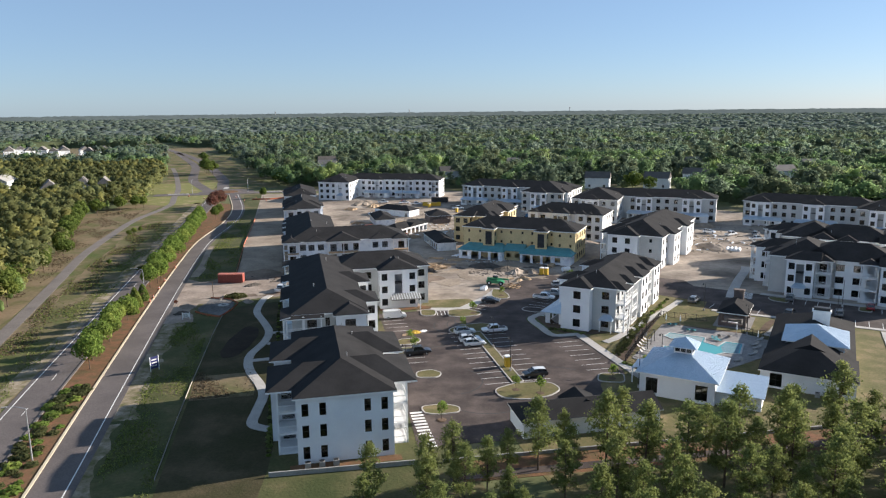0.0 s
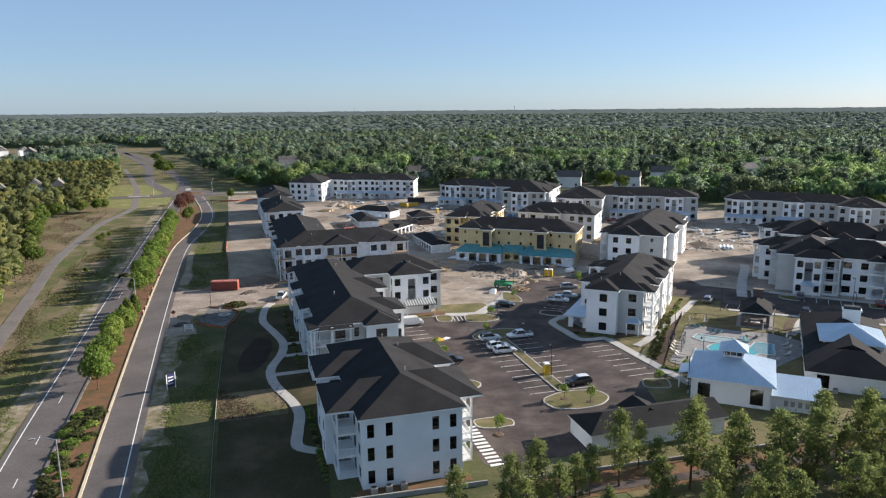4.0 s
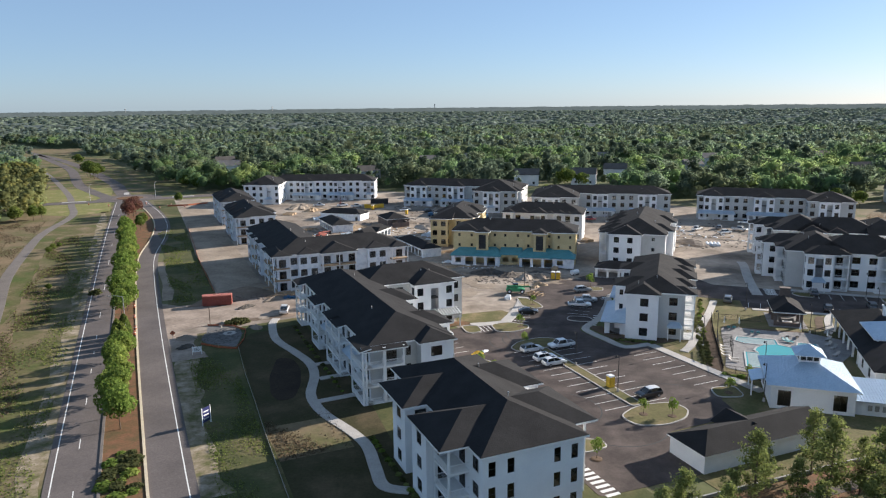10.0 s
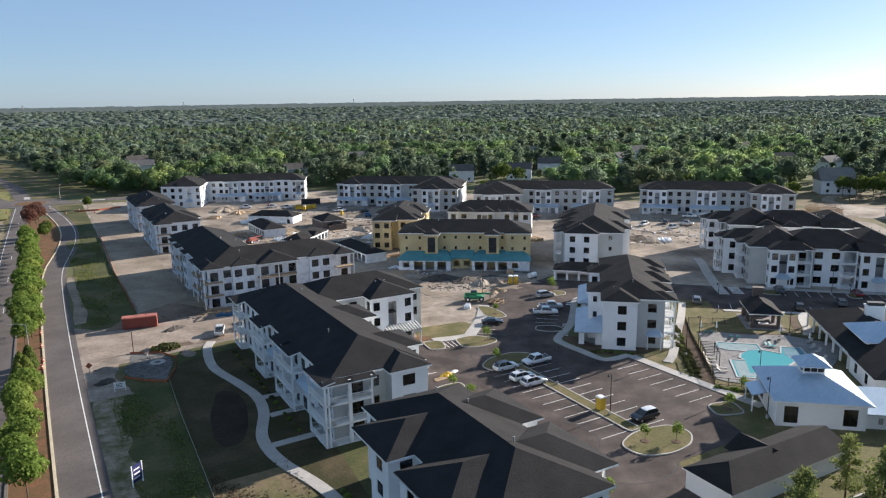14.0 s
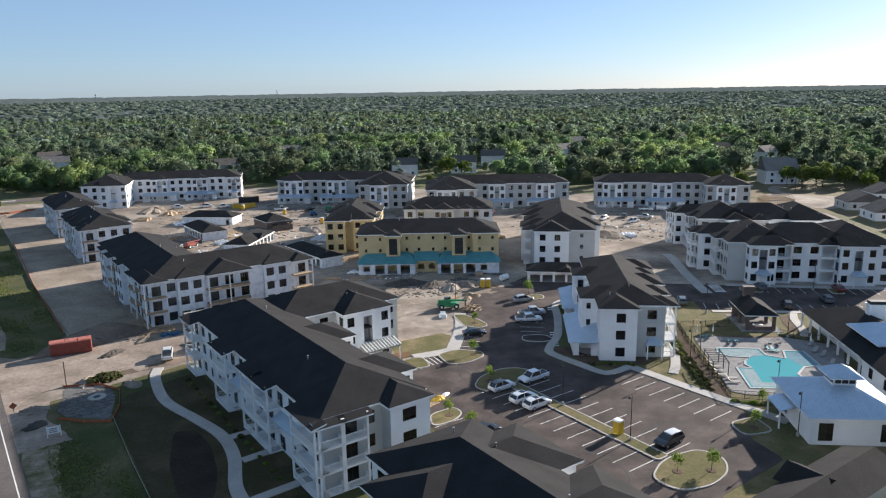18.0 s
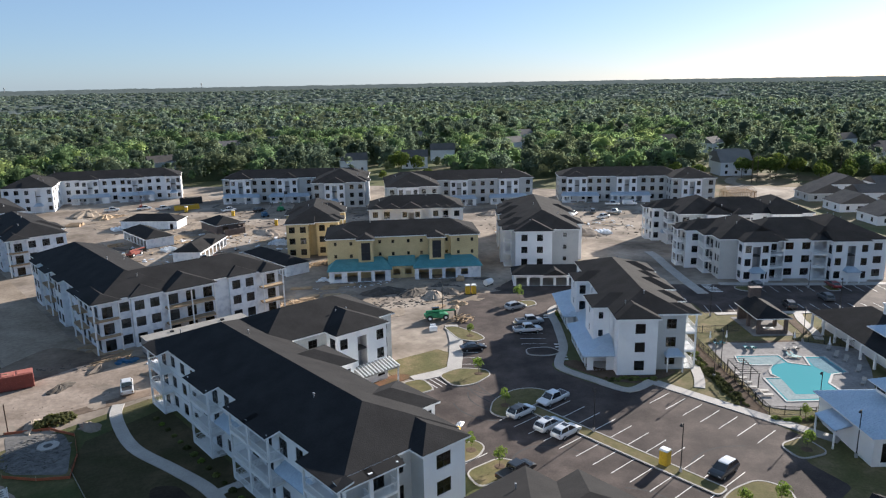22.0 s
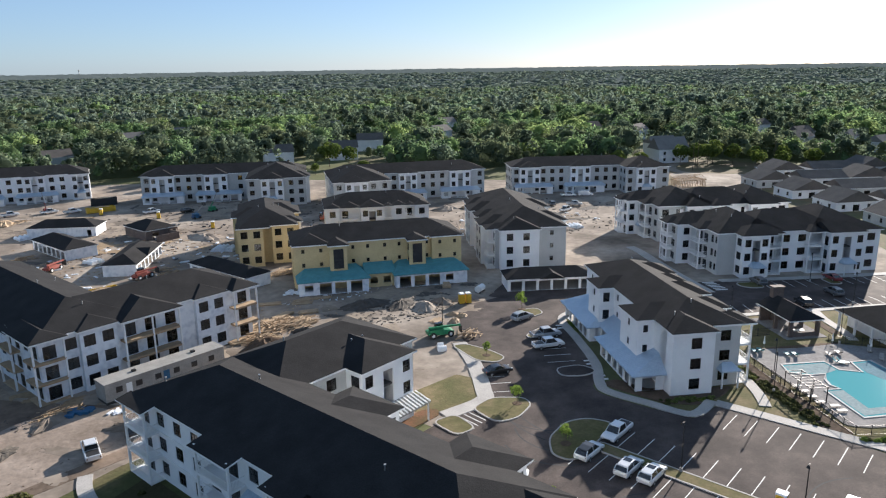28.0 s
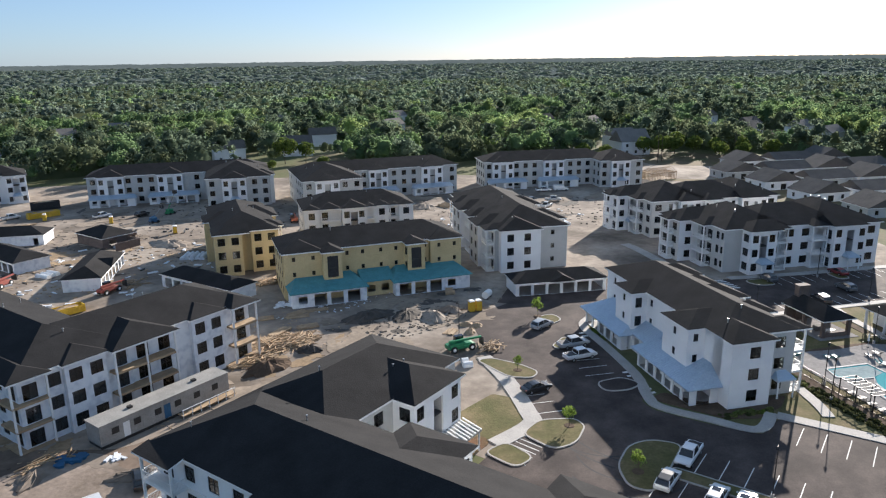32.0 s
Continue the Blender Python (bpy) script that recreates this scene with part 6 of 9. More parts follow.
# open pavilion with a chimney
PV = thing("pavilion", "open brick pavilion with charcoal roof and chimney", "pavilion", 69.2, 157.6, 0, -22.5)
top, eaves = hip_geo(-0.5, -0.5, 6.4, 10.2, 3.2, 0.5, ("y1",), 0.2)
rf = part("roof", top, M["shingle"], PV)
part("fascia", eaves, M["trim"], rf)
for x, y in ((0, 0), (5.3, 0), (0, 4.6), (5.3, 4.6), (0, 9.2), (5.3, 9.2)):
    part("brick_pier", Geo().box(x, y, 0, x + 0.6, y + 0.6, 3.2), M["brick"], PV)
part("back_wall", Geo().box(0.6, 9.3, 0, 5.3, 9.6, 3.2), M["brick"], PV)
part("low_wall", Geo().box(0.6, 0.1, 0, 5.3, 0.4, 0.9), M["brick"], PV)
part("chimney", Geo().box(2.0, 8.9, 0, 4.2, 10.1, 6.6).box(1.85, 8.75, 6.6, 4.35, 10.25, 6.85), M["brick"], PV, "brick chimney")
part("counter", Geo().box(1.5, 3.2, 0, 4.6, 4.1, 0.92), M["stone"], PV)
part("table", Geo().box(2.0, 1.4, 0.68, 4.0, 2.3, 0.75).box(2.9, 1.75, 0, 3.1, 1.95, 0.68), M["trim"], PV)
sheet("pavilion_floor", [AB(*p) for p in ((2.6, 171.2), (10.6, 171.2), (10.6, 182.6), (2.6, 182.6))], 0.1, M["deck"], "paved floor of the pavilion", "paving")

# ---- the pool ----
DECK = [(46.2, 133.6), (48.3, 131.4), (54.2, 128.6), (60.5, 126.4), (66, 130.5), (73, 136.4), (80, 143.6), (73.4, 151.4), (66.4, 153.6), (59.4, 157.4), (56.8, 157.6), (54.2, 151.7), (50, 141)]
POOL = [(57.1, 150.7), (64.0, 147.7), (62.9, 144.6), (65.3, 141.9), (67.7, 145.2), (70.8, 144.0), (68.4, 137.5), (65.4, 138.0), (61.9, 135.7), (60.9, 132.6), (60.5, 130.5), (59.9, 129.8), (50.5, 133.5), (54.2, 141.3), (56.5, 140.3), (56.6, 142.0), (57.8, 143.5), (59.9, 144.9), (56.8, 146.5), (55.6, 148.4)]
LEDGES = [([(57.1, 150.3), (63.6, 147.5), (62.6, 144.8), (60.2, 144.9), (57.1, 146.8), (56.0, 148.5)], "ledge"), ([(54.3, 140.9), (56.4, 140.0), (53.7, 134.7), (60.3, 131.9), (60.2, 130.6), (51.0, 133.7)], "ledge"), ([(67.5, 144.7), (70.4, 143.7), (68.2, 137.8), (65.3, 138.4), (65.7, 141.6)], "wet_ledge")]


def pool():
    T = thing("swimming_pool", "turquoise swimming pool with white coping and shallow ledges", "swimming pool", 61, 141, 0, 0)
    loc = [(x - 61, y - 141) for x, y in POOL]
    g = Geo()
    n = len(loc)
    area = sum(loc[i - 1][0] * loc[i][1] - loc[i][0] * loc[i - 1][1] for i in range(n))
    if area < 0:
        loc = loc[::-1]
    outer = []
    for i in range(n):
        d = (Vector(loc[(i + 1) % n]) - Vector(loc[i - 1])).normalized()
        outer.append(tuple(Vector(loc[i]) + Vector((d.y, -d.x)) * 0.4))
    for i in range(n):
        j = (i + 1) % n
        g.poly((*outer[i], 0.24), (*outer[j], 0.24), (*loc[j], 0.24), (*loc[i], 0.24))
        g.poly((*outer[i], 0.1), (*outer[j], 0.1), (*outer[j], 0.24), (*outer[i], 0.24))
        g.poly((*loc[i], 0.24), (*loc[j], 0.24), (*loc[j], 0.1), (*loc[i], 0.1))
    part("coping", g, M["coping"], T, "pale pool coping")
    part("basin", Geo().prism(loc, -0.2, 0.125), M["pool_tile"], T, "turquoise pool basin")
    part("water", Geo().prism(loc, 0.13, 0.17), M["water"], T, "clear turquoise water")
    for q, m in LEDGES:
        part("ledge", Geo().prism([(x - 61, y - 141) for x, y in q], 0.1, 0.18), M[m], T, "pale shallow ledge")



sheet("pool_deck", DECK, 0.13, M["deck"], "pale paved deck round the swimming pool", "paving", r=1.0)
pool()


def fence(pts, h=1.5, step=2.4, label="black metal fence round the pool", mat="black"):
    T = thing("fence", label, "fence", *pts[0])
    o = Vector(pts[0])
    post = Geo().box(-0.04, -0.04, 0, 0.04, 0.04, h + 0.1).mesh("post", M[mat])
    for a, b in zip(pts, pts[1:]):
        a, b = Vector(a) - o, Vector(b) - o
        L = (b - a).length
        n = max(1, round(L / step))
        ang = math.degrees(math.atan2((b - a).y, (b - a).x))
        g = Geo().box(0, -0.02, h - 0.1, L / n, 0.02, h - 0.04).box(0, -0.02, 0.15, L / n, 0.02, 0.21)
        k = int(L / n / 0.14)
        for i in range(1, k):
            x = L / n * i / k
            g.box(x - 0.01, -0.01, 0.1, x + 0.01, 0.01, h)
        me = g.mesh("panel", M[mat])
        for i in range(n):
            p = a + (b - a) * i / n
            part("panel", me, None, T, at=pose(p.x, p.y, 0, 0, 0, ang))
            part("post", post, None, T, at=pose(p.x, p.y, 0))
    return T


fence([(57.6, 164.2), (53.6, 155), (44.7, 131.4), (52.3, 127.2)])
fence([(58, 163.6), (67.6, 160.4)])
fence([(73, 152.6), (80, 144.6)])


def lounger(x, y, rot, col="tin", word="grey"):
    T = thing("sun_lounger", word + " sun lounger on the pool deck", "sun lounger", x, y, 0.13, rot, "sun loungers")
    part("frame", Geo().box(-0.33, -0.9, 0.25, 0.33, 0.5, 0.32), M[col], T)
    part("backrest", Geo().poly((-0.33, 0.5, 0.32), (0.33, 0.5, 0.32), (0.33, 1.05, 0.8), (-0.33, 1.05, 0.8)).poly((-0.33, 0.5, 0.26), (-0.33, 1.05, 0.74), (0.33, 1.05, 0.74), (0.33, 0.5, 0.26)), M[col], T)
    for sx in (-0.28, 0.28):
        for sy in (-0.8, 0.4):
            part("leg", Geo().box(sx - 0.03, sy - 0.03, 0, sx + 0.03, sy + 0.03, 0.25), M["metal"], T)


for k in range(4):
    lounger(49.2 + k * 0.7, 139.4 + k * 1.7, 65)
for x, y, r in ((61.5, 152.7, 150), (62.6, 152.1, 150), (58.1, 156.6, 150), (59.3, 156.4, 150), (65.6, 146.2, 20), (66.3, 145.9, 20)):
    lounger(x, y, r, "teal", "turquoise")
for x, y, r in ((49.3, 136.2, 65), (49.9, 137.6, 65), (56.6, 128.9, 160), (57.5, 128.5, 160), (62.6, 130.6, 200), (63.6, 130.0, 200), (67.4, 148.9, 150), (69.4, 148.6, 150), (73.0, 143.3, -60), (72.8, 141.2, -60), (70.8, 137.2, -60), (66.8, 133.2, -60), (74.9, 146.4, -60)):
    lounger(x, y, r)


def pergola():
    T = thing("pergola", "open black metal pergola frame beside the pool", "pergola", 50.2, 138.9, 0.13, 67)
    for x in (0, 3.1, 6.2):
        for y in (0, 2.6):
            part("post", Geo().box(x - 0.06, y - 0.06, 0, x + 0.06, y + 0.06, 2.4), M["black"], T)
    for y in (0, 2.6):
        part("beam", Geo().box(-0.1, y - 0.05, 2.4, 6.3, y + 0.05, 2.52), M["black"], T)
    for k in range(8):
        part("rafter", Geo().box(k * 0.88 - 0.03, -0.2, 2.52, k * 0.88 + 0.03, 2.8, 2.6), M["black"], T)


pergola()


def umbrella(x, y, col="trim"):
    T = thing("umbrella", "closed pale umbrella by the pool", "umbrella", x, y, 0.13, 0, "umbrellas")
    part("pole", Geo().beam((0, 0, 0), (0, 0, 2.5), 0.03), M["metal"], T)
    part("base", Geo().beam((0, 0, 0), (0, 0, 0.08), 0.28, sides=12), M["stone"], T)
    part("canopy", Geo().beam((0, 0, 1.1), (0, 0, 2.5), 0.2, 0.04, 8), M[col], T)


for x, y in ((57.5, 157.6), (60.5, 156.6), (74.5, 146), (71.5, 151)):
    umbrella(x, y)

# houses beyond the estate
LOW = [(193 + 20 * i * 0.914 + 24 * j * 0.407, 240 - 20 * i * 0.407 + 24 * j * 0.914) for j in (-2, -1, 0, 1, 2) for i in range(4) if not (j == 2 and i == 0)]
for k, (x, y) in enumerate(LOW):
    r, w, d = -24 + (k * 5 % 7) - 3, 15.5 + (k * 3 % 4), 11.5
    side = "x" if k % 2 else "y"
    small_house("house", "low house with grey shingle roof and white gable", (x, y), r, w, d, 3.0, 0.45, "white" if k % 3 else "grey", "shingle_old", (side + "0", side + "1"), openings={"W": [(3, 1.2, 1.4, 0.9, False), (d - 3, 1.2, 1.4, 0.9, False)], "S": [(3, 1.2, 1.4, 0.9, False), (w / 2, 2.4, 2.1, 0.1, False), (w - 3, 1.2, 1.4, 0.9, False)]}, group="low houses")
WOOD_HOUSES = [(-36, 508, 15), (11, 580, 10), (42, 830, 0), (50, 622, -15), (128, 478, -20), (234, 558, 10), (375, 357, 0), (361, 316, 0), (390, 399, 0), (356, 296, 0), (98, 448, -20), (195, 498, 20), (348, 340, 0), (247, 358, -15), (-155, 604, 20), (159, 605, 10), (62, 448, -12), (-143, 560, 10), (300, 470, 0), (300, 420, 20), (330, 560, 15)]
for k, (x, y, r) in enumerate(WOOD_HOUSES):
    small_house("house", "pale house among the trees with a gabled roof", (x, y), r, 15, 10, 6.4 if k % 3 else 5.0, 0.7, "white" if k % 3 else "grey", "pale_shingle" if k % 2 else "shingle_old", ("x0", "x1"), openings={"S": [(3, 1.3, 1.5, 1.0, False), (12, 1.3, 1.5, 1.0, False)]} if y < 470 else {}, group="houses in the woods")
small_house("house", "tall white house with steep roof at the wood's edge", (228, 336), -20, 16, 12, 6.5, 0.9, "white", "pale_shingle", ("x0", "x1"), openings={"S": [(3, 1.3, 1.5, 1.0, False), (8, 1.3, 1.5, 1.0, False), (13, 1.3, 1.5, 1.0, False), (3, 1.3, 1.5, 4.2, False), (8, 1.3, 1.5, 4.2, False), (13, 1.3, 1.5, 4.2, False)]})
small_house("barn", "large grey building with a low gabled roof beside the woods", (-322, 404), 25, 20, 26, 7.0, 0.6, "grey", "tin", ("y0", "y1"), openings={"S": [(8, 3, 3, 0.1, False), (14, 2, 1.5, 2.5, False)]})
WEST_HOUSES = [(-252, 372, 36), (-244, 391, 30), (-231, 392, 28)]
for x, y, r in WEST_HOUSES:
    small_house("house", "white gabled house standing among western pines", (x, y), r, 10, 13, 6.6, 0.95, "white", "pale_shingle", ("y0", "y1"), openings={"S": [(3, 1.2, 1.5, 4.2, False), (7, 1.2, 1.5, 4.2, False)]}, group="houses in the woods")
for k in range(14):
    small_house("house", "far white house of a new street", (-640 + k * 13 + (k % 3) * 4, 772 + (k % 4) * 14), 15 + k * 7 % 40, 11, 9, 6.2, 0.75, "white", "pale_shingle", ("y0", "y1"), openings={}, group="new street houses")

# ---- trees ----
RNG = np.random.default_rng(7)
ICO_V = np.array([(0, 0, -1), (0.724, -0.526, -0.447), (-0.276, -0.851, -0.447), (-0.894, 0, -0.447), (-0.276, 0.851, -0.447), (0.724, 0.526, -0.447), (0.276, -0.851, 0.447), (-0.724, -0.526, 0.447), (-0.724, 0.526, 0.447), (0.276, 0.851, 0.447), (0.894, 0, 0.447), (0, 0, 1)])
ICO_F = np.array([(0, 1, 2), (1, 0, 5), (0, 2, 3), (0, 3, 4), (0, 4, 5), (1, 5, 10), (2, 1, 6), (3, 2, 7), (4, 3, 8), (5, 4, 9), (1, 10, 6), (2, 6, 7), (3, 7, 8), (4, 8, 9), (5, 9, 10), (6, 10, 11), (7, 6, 11), (8, 7, 11), (9, 8, 11), (10, 9, 11)])


def leaf_tris(centers, normals, size, rng, spread=0.5):
    """One ragged triangle for each leaf spray."""
    n = len(centers)
    nn = normals + rng.normal(0, spread, (n, 3))
    nn /= np.linalg.norm(nn, axis=1, keepdims=True) + 1e-9
    a = np.cross(nn, rng.normal(0, 1, (n, 3)))
    a /= np.linalg.norm(a, axis=1, keepdims=True) + 1e-9
    b = np.cross(nn, a)
    s = size * rng.uniform(0.6, 1.3, (n, 1))
    v = np.stack([centers + a * s, centers - a * s * 0.5 + b * s * 0.9, centers - a * s * 0.5 - b * s * 0.9], 1).reshape(-1, 3)
    return v, np.arange(3 * n).reshape(-1, 3)


def crown(rng, n, kind="broad", core=True, leaf=0.085, spread=None):
    """A crown for a tree one unit high: rounded lobes with leaf sprays on them and a leafy heart."""
    lobes = []
    if kind == "broad":
        k = rng.integers(4, 8)
        wide = rng.uniform(0.16, 0.27)
        for i in range(k):
            w = 2 * np.pi * (i + rng.uniform(0, 0.7)) / k
            r = wide * rng.uniform(0.75, 1.2)
            lobes.append((np.array([np.cos(w) * r, np.sin(w) * r, rng.uniform(0.46, 0.70)]), rng.uniform(0.15, 0.25)))
        lobes.insert(0, (np.array([rng.uniform(-0.05, 0.05), rng.uniform(-0.05, 0.05), 0.74]), rng.uniform(0.2, 0.26)))
        lobes.insert(1, (np.array([0, 0, 0.5]), 0.28))
    elif kind == "oak":
        # a broad full crown of many small lobes over a rounded heart
        lobes = [(np.array([0, 0, 0.56]), 0.25), (np.array([rng.uniform(-0.1, 0.1), rng.uniform(-0.1, 0.1), 0.70]), 0.2)]
        for i in range(15):
            w, q = rng.uniform(0, 2 * np.pi), rng.uniform(0.1, 1.0)
            r = 0.31 * np.sqrt(1 - q * q * 0.8) * rng.uniform(0.8, 1.15)
            lobes.append((np.array([np.cos(w) * r, np.sin(w) * r, 0.42 + 0.42 * q * rng.uniform(0.85, 1.1)]), rng.uniform(0.085, 0.16)))
    elif kind == "umbrella":
        # an old pine: bare below, flat tufts of needles high up
        for i in range(11):
            w, q = rng.uniform(0, 2 * np.pi), rng.uniform(0, 1)
            r = rng.uniform(0.02, 0.2) * (1.15 - 0.7 * q)
            lobes.append((np.array([np.cos(w) * r, np.sin(w) * r, 0.56 + 0.36 * q]), rng.uniform(0.07, 0.13)))
    elif kind == "tall":
        for i in range(7):
            w = rng.uniform(0, 2 * np.pi)
            r = rng.uniform(0.05, 0.15)
            lobes.append((np.array([np.cos(w) * r, np.sin(w) * r, 0.88 - 0.075 * i]), rng.uniform(0.085, 0.16)))
    elif kind == "dome":
        lobes = [(np.array([0, 0, 0.5]), 0.42), (np.array([rng.uniform(-0.25, 0.25), rng.uniform(-0.25, 0.25), 0.5]), 0.33)]
    weights = np.array([r * r for _, r in lobes])
    pick = rng.choice(len(lobes), n, p=weights / weights.sum())
    d = rng.normal(0, 1, (n, 3))
    d[:, 2] = d[:, 2] * 0.8 + 0.35
    d /= np.linalg.norm(d, axis=1, keepdims=True)
    flat = np.array([1, 1, 0.82])
    c = np.array([lobes[i][0] for i in pick]) + d * (np.array([lobes[i][1] for i in pick]) * rng.uniform(0.88, 1.04, n))[:, None] * flat
    v, f = leaf_tris(c, d, leaf, rng, spread or (0.5 if core is False else 0.24))
    vs, fs = [v], [f]
    middle = np.array([0, 0, 0.46])
    out = c - middle
    out /= np.linalg.norm(out, axis=1, keepdims=True) + 1e-9
    soft = [np.repeat(0.55 * d + 0.6 * out + rng.normal(0, 0.09, d.shape) + np.array([0, 0, 0.34]), 3, axis=0)]
    if core:
        off = len(v)
        for cc, r in lobes[: (len(lobes) if core is True else core)]:
            vs.append(ICO_V * r * 0.86 * rng.uniform(0.9, 1.08, (12, 1)) * flat + cc)
            fs.append(ICO_F + off)
            soft.append(ICO_V * 0.7 + (cc - middle) * 1.2 + np.array([0, 0, 0.34]))
            off += 12
    soft = np.concatenate(soft)
    soft /= np.linalg.norm(soft, axis=1, keepdims=True) + 1e-9
    return np.concatenate(vs), np.concatenate(fs), soft


def raw_mesh(name, v, f, mat, tone=None, soft=None):
    me = bpy.data.meshes.new(name)
    me.vertices.add(len(v))
    me.vertices.foreach_set("co", np.asarray(v, np.float32).ravel())
    me.loops.add(f.size)
    me.loops.foreach_set("vertex_index", np.asarray(f, np.int32).ravel())
    me.polygons.add(len(f))
    me.polygons.foreach_set("loop_start", np.arange(0, f.size, 3, dtype=np.int32))
    me.materials.append(mat)
    me.update(calc_edges=True)
    if soft is not None:
        me.polygons.foreach_set("use_smooth", np.ones(len(f), bool))
        me.normals_split_custom_set_from_vertices(np.asarray(soft, np.float32))
    if tone is not None:
        me.attributes.new("tree_tone", "FLOAT", "POINT").data.foreach_set("value", np.asarray(tone, np.float32))
    return me


def scatter(xy, h, templates, rng, squash=(0.85, 1.25), z=None):
    """Many trees in one mesh."""
    which = rng.integers(0, len(templates), len(xy))
    V, F, T, N, off = [], [], [], [], 0
    for k, (tv, tf, tn) in enumerate(templates):
        sel = np.where(which == k)[0]
        if not len(sel):
            continue
        w = rng.uniform(0, 2 * np.pi, len(sel))
        s = rng.uniform(*squash, len(sel))
        c, sn = np.cos(w), np.sin(w)
        hh = h[sel]
        x = (tv[None, :, 0] * c[:, None] - tv[None, :, 1] * sn[:, None]) * (hh * s)[:, None] + xy[sel, 0][:, None]
        y = (tv[None, :, 0] * sn[:, None] + tv[None, :, 1] * c[:, None]) * (hh * s)[:, None] + xy[sel, 1][:, None]
        zz = tv[None, :, 2] * hh[:, None] + (0 if z is None else z[sel][:, None])
        V.append(np.stack([x, y, zz], -1).reshape(-1, 3))
        N.append(np.stack([tn[None, :, 0] * c[:, None] - tn[None, :, 1] * sn[:, None], tn[None, :, 0] * sn[:, None] + tn[None, :, 1] * c[:, None], np.repeat(tn[None, :, 2], len(sel), 0)], -1).reshape(-1, 3))
        F.append((tf[None] + (np.arange(len(sel)) * len(tv))[:, None, None] + off).reshape(-1, 3))
        T.append(np.repeat(np.clip(rng.normal(0.5, 0.26, len(sel)), 0, 1), len(tv)))
        off += len(sel) * len(tv)
    return np.concatenate(V), np.concatenate(F), np.concatenate(T), np.concatenate(N)


CLEAR = [UV(-50, -60), UV(-50, 150), UV(-52, 196), UV(-57, 223), UV(-60, 262), UV(-70, 300), UV(-79, 345), UV(-72, 372), UV(-56, 384), UV(-58, 410), UV(-62, 436), UV(-66, 452), UV(-66, 548), UV(-8, 548), UV(14, 470), UV(20, 458), UV(60, 456), (-80, 440), (-18, 438), (8, 436), (34, 396), (58, 400), (70, 428), (104, 424), (110, 374), (132, 362), (160, 362), (204, 334), (226, 350), (246, 346), (258, 324), (272, 300), (284, 262), (290, 200), (240, 100), (120, 40), (60, -100)]
HOLES = [(x + 6, y + 4, 14) for x, y, _ in WOOD_HOUSES] + [(x + 2, y - 10, 11) for x, y, _ in WOOD_HOUSES] + [(236, 336, 20), (-292, 404, 26)] + [(x + 3, y - 4, 13) for x, y, _ in WEST_HOUSES] + [(x + 6 - 0.22 * x * 0.3, y - 24, 12) for x, y, _ in WOOD_HOUSES if y < 620]


def toward_site(x, y, d):
    q = math.hypot(x + 20, y - 40)
    return (x - (x + 20) / q * d, y - (y - 40) / q * d)


HOLES += [(*toward_site(x + 7, y + 2, d), 9.5) for x, y, _ in WOOD_HOUSES if y < 720 for d in (14, 28)]
LOW_GROWTH = [(*toward_site(x + 7, y + 2, d), 9.5) for x, y, _ in WOOD_HOUSES if y < 720 for d in (40, 54, 68)]


def woods_points(r0, r1, cell, rng):
    """Uneven points of woodland in a ring round the estate."""
    n = int(2 * r1 / cell)
    gx, gy = np.meshgrid(np.arange(n) * cell - r1, np.arange(n) * cell - r1)
    x = (gx + rng.uniform(-0.48, 0.48, gx.shape) * cell).ravel()
    y = (gy + rng.uniform(-0.48, 0.48, gx.shape) * cell).ravel() + 60
    out = woods_mask(x, y, r1, r0)
    return x[~out], y[~out]


def west_block(x, y):
    """The pine wood between the trail and the new street."""
    c, s = math.cos(radians(18.5)), math.sin(radians(18.5))
    u, v = c * x + s * y, -s * x + c * y
    return (u < -48) & (v < 600 - 0.5 * (u + 60)) & (y < 700)


def woods_mask(x, y, r1, r0=0.0):
    """True where no trees stand."""
    r = np.hypot(x, y - 60)
    az = np.degrees(np.arctan2(x, y - 20))
    out = (r < r0) | (r >= r1) | (az < -50) | (az > 80) | inside_poly(x, y, CLEAR)
    for hx, hy, hr in HOLES:
        out |= np.hypot(x - hx, y - hy) < hr
    # the far road, the new street with its field, and a few glades
    c, s = math.cos(radians(18.5)), math.sin(radians(18.5))
    u, v = c * x + s * y, -s * x + c * y
    road = np.interp(v, (440, 548, 680, 825, 1000, 1300), (-24, -38, -58, -82, -125, -210))
    out |= (v > 430) & (v < 1250) & (np.abs(u - road) < np.interp(v, (430, 830, 1000, 1300), (34, 30, 18, 8)))
    out |= (x < -430) & (x > -780) & (y > 640) & (y < 850)
    out |= (x < -370) & (x > -640) & (y > 830) & (y < 960)
    glade = np.sin(x * 0.011 + 1.3) * np.sin(y * 0.013 + 0.4) + 0.4 * np.sin(x * 0.031 - y * 0.027)
    return out | ((glade > 1.12) & (r > 420))


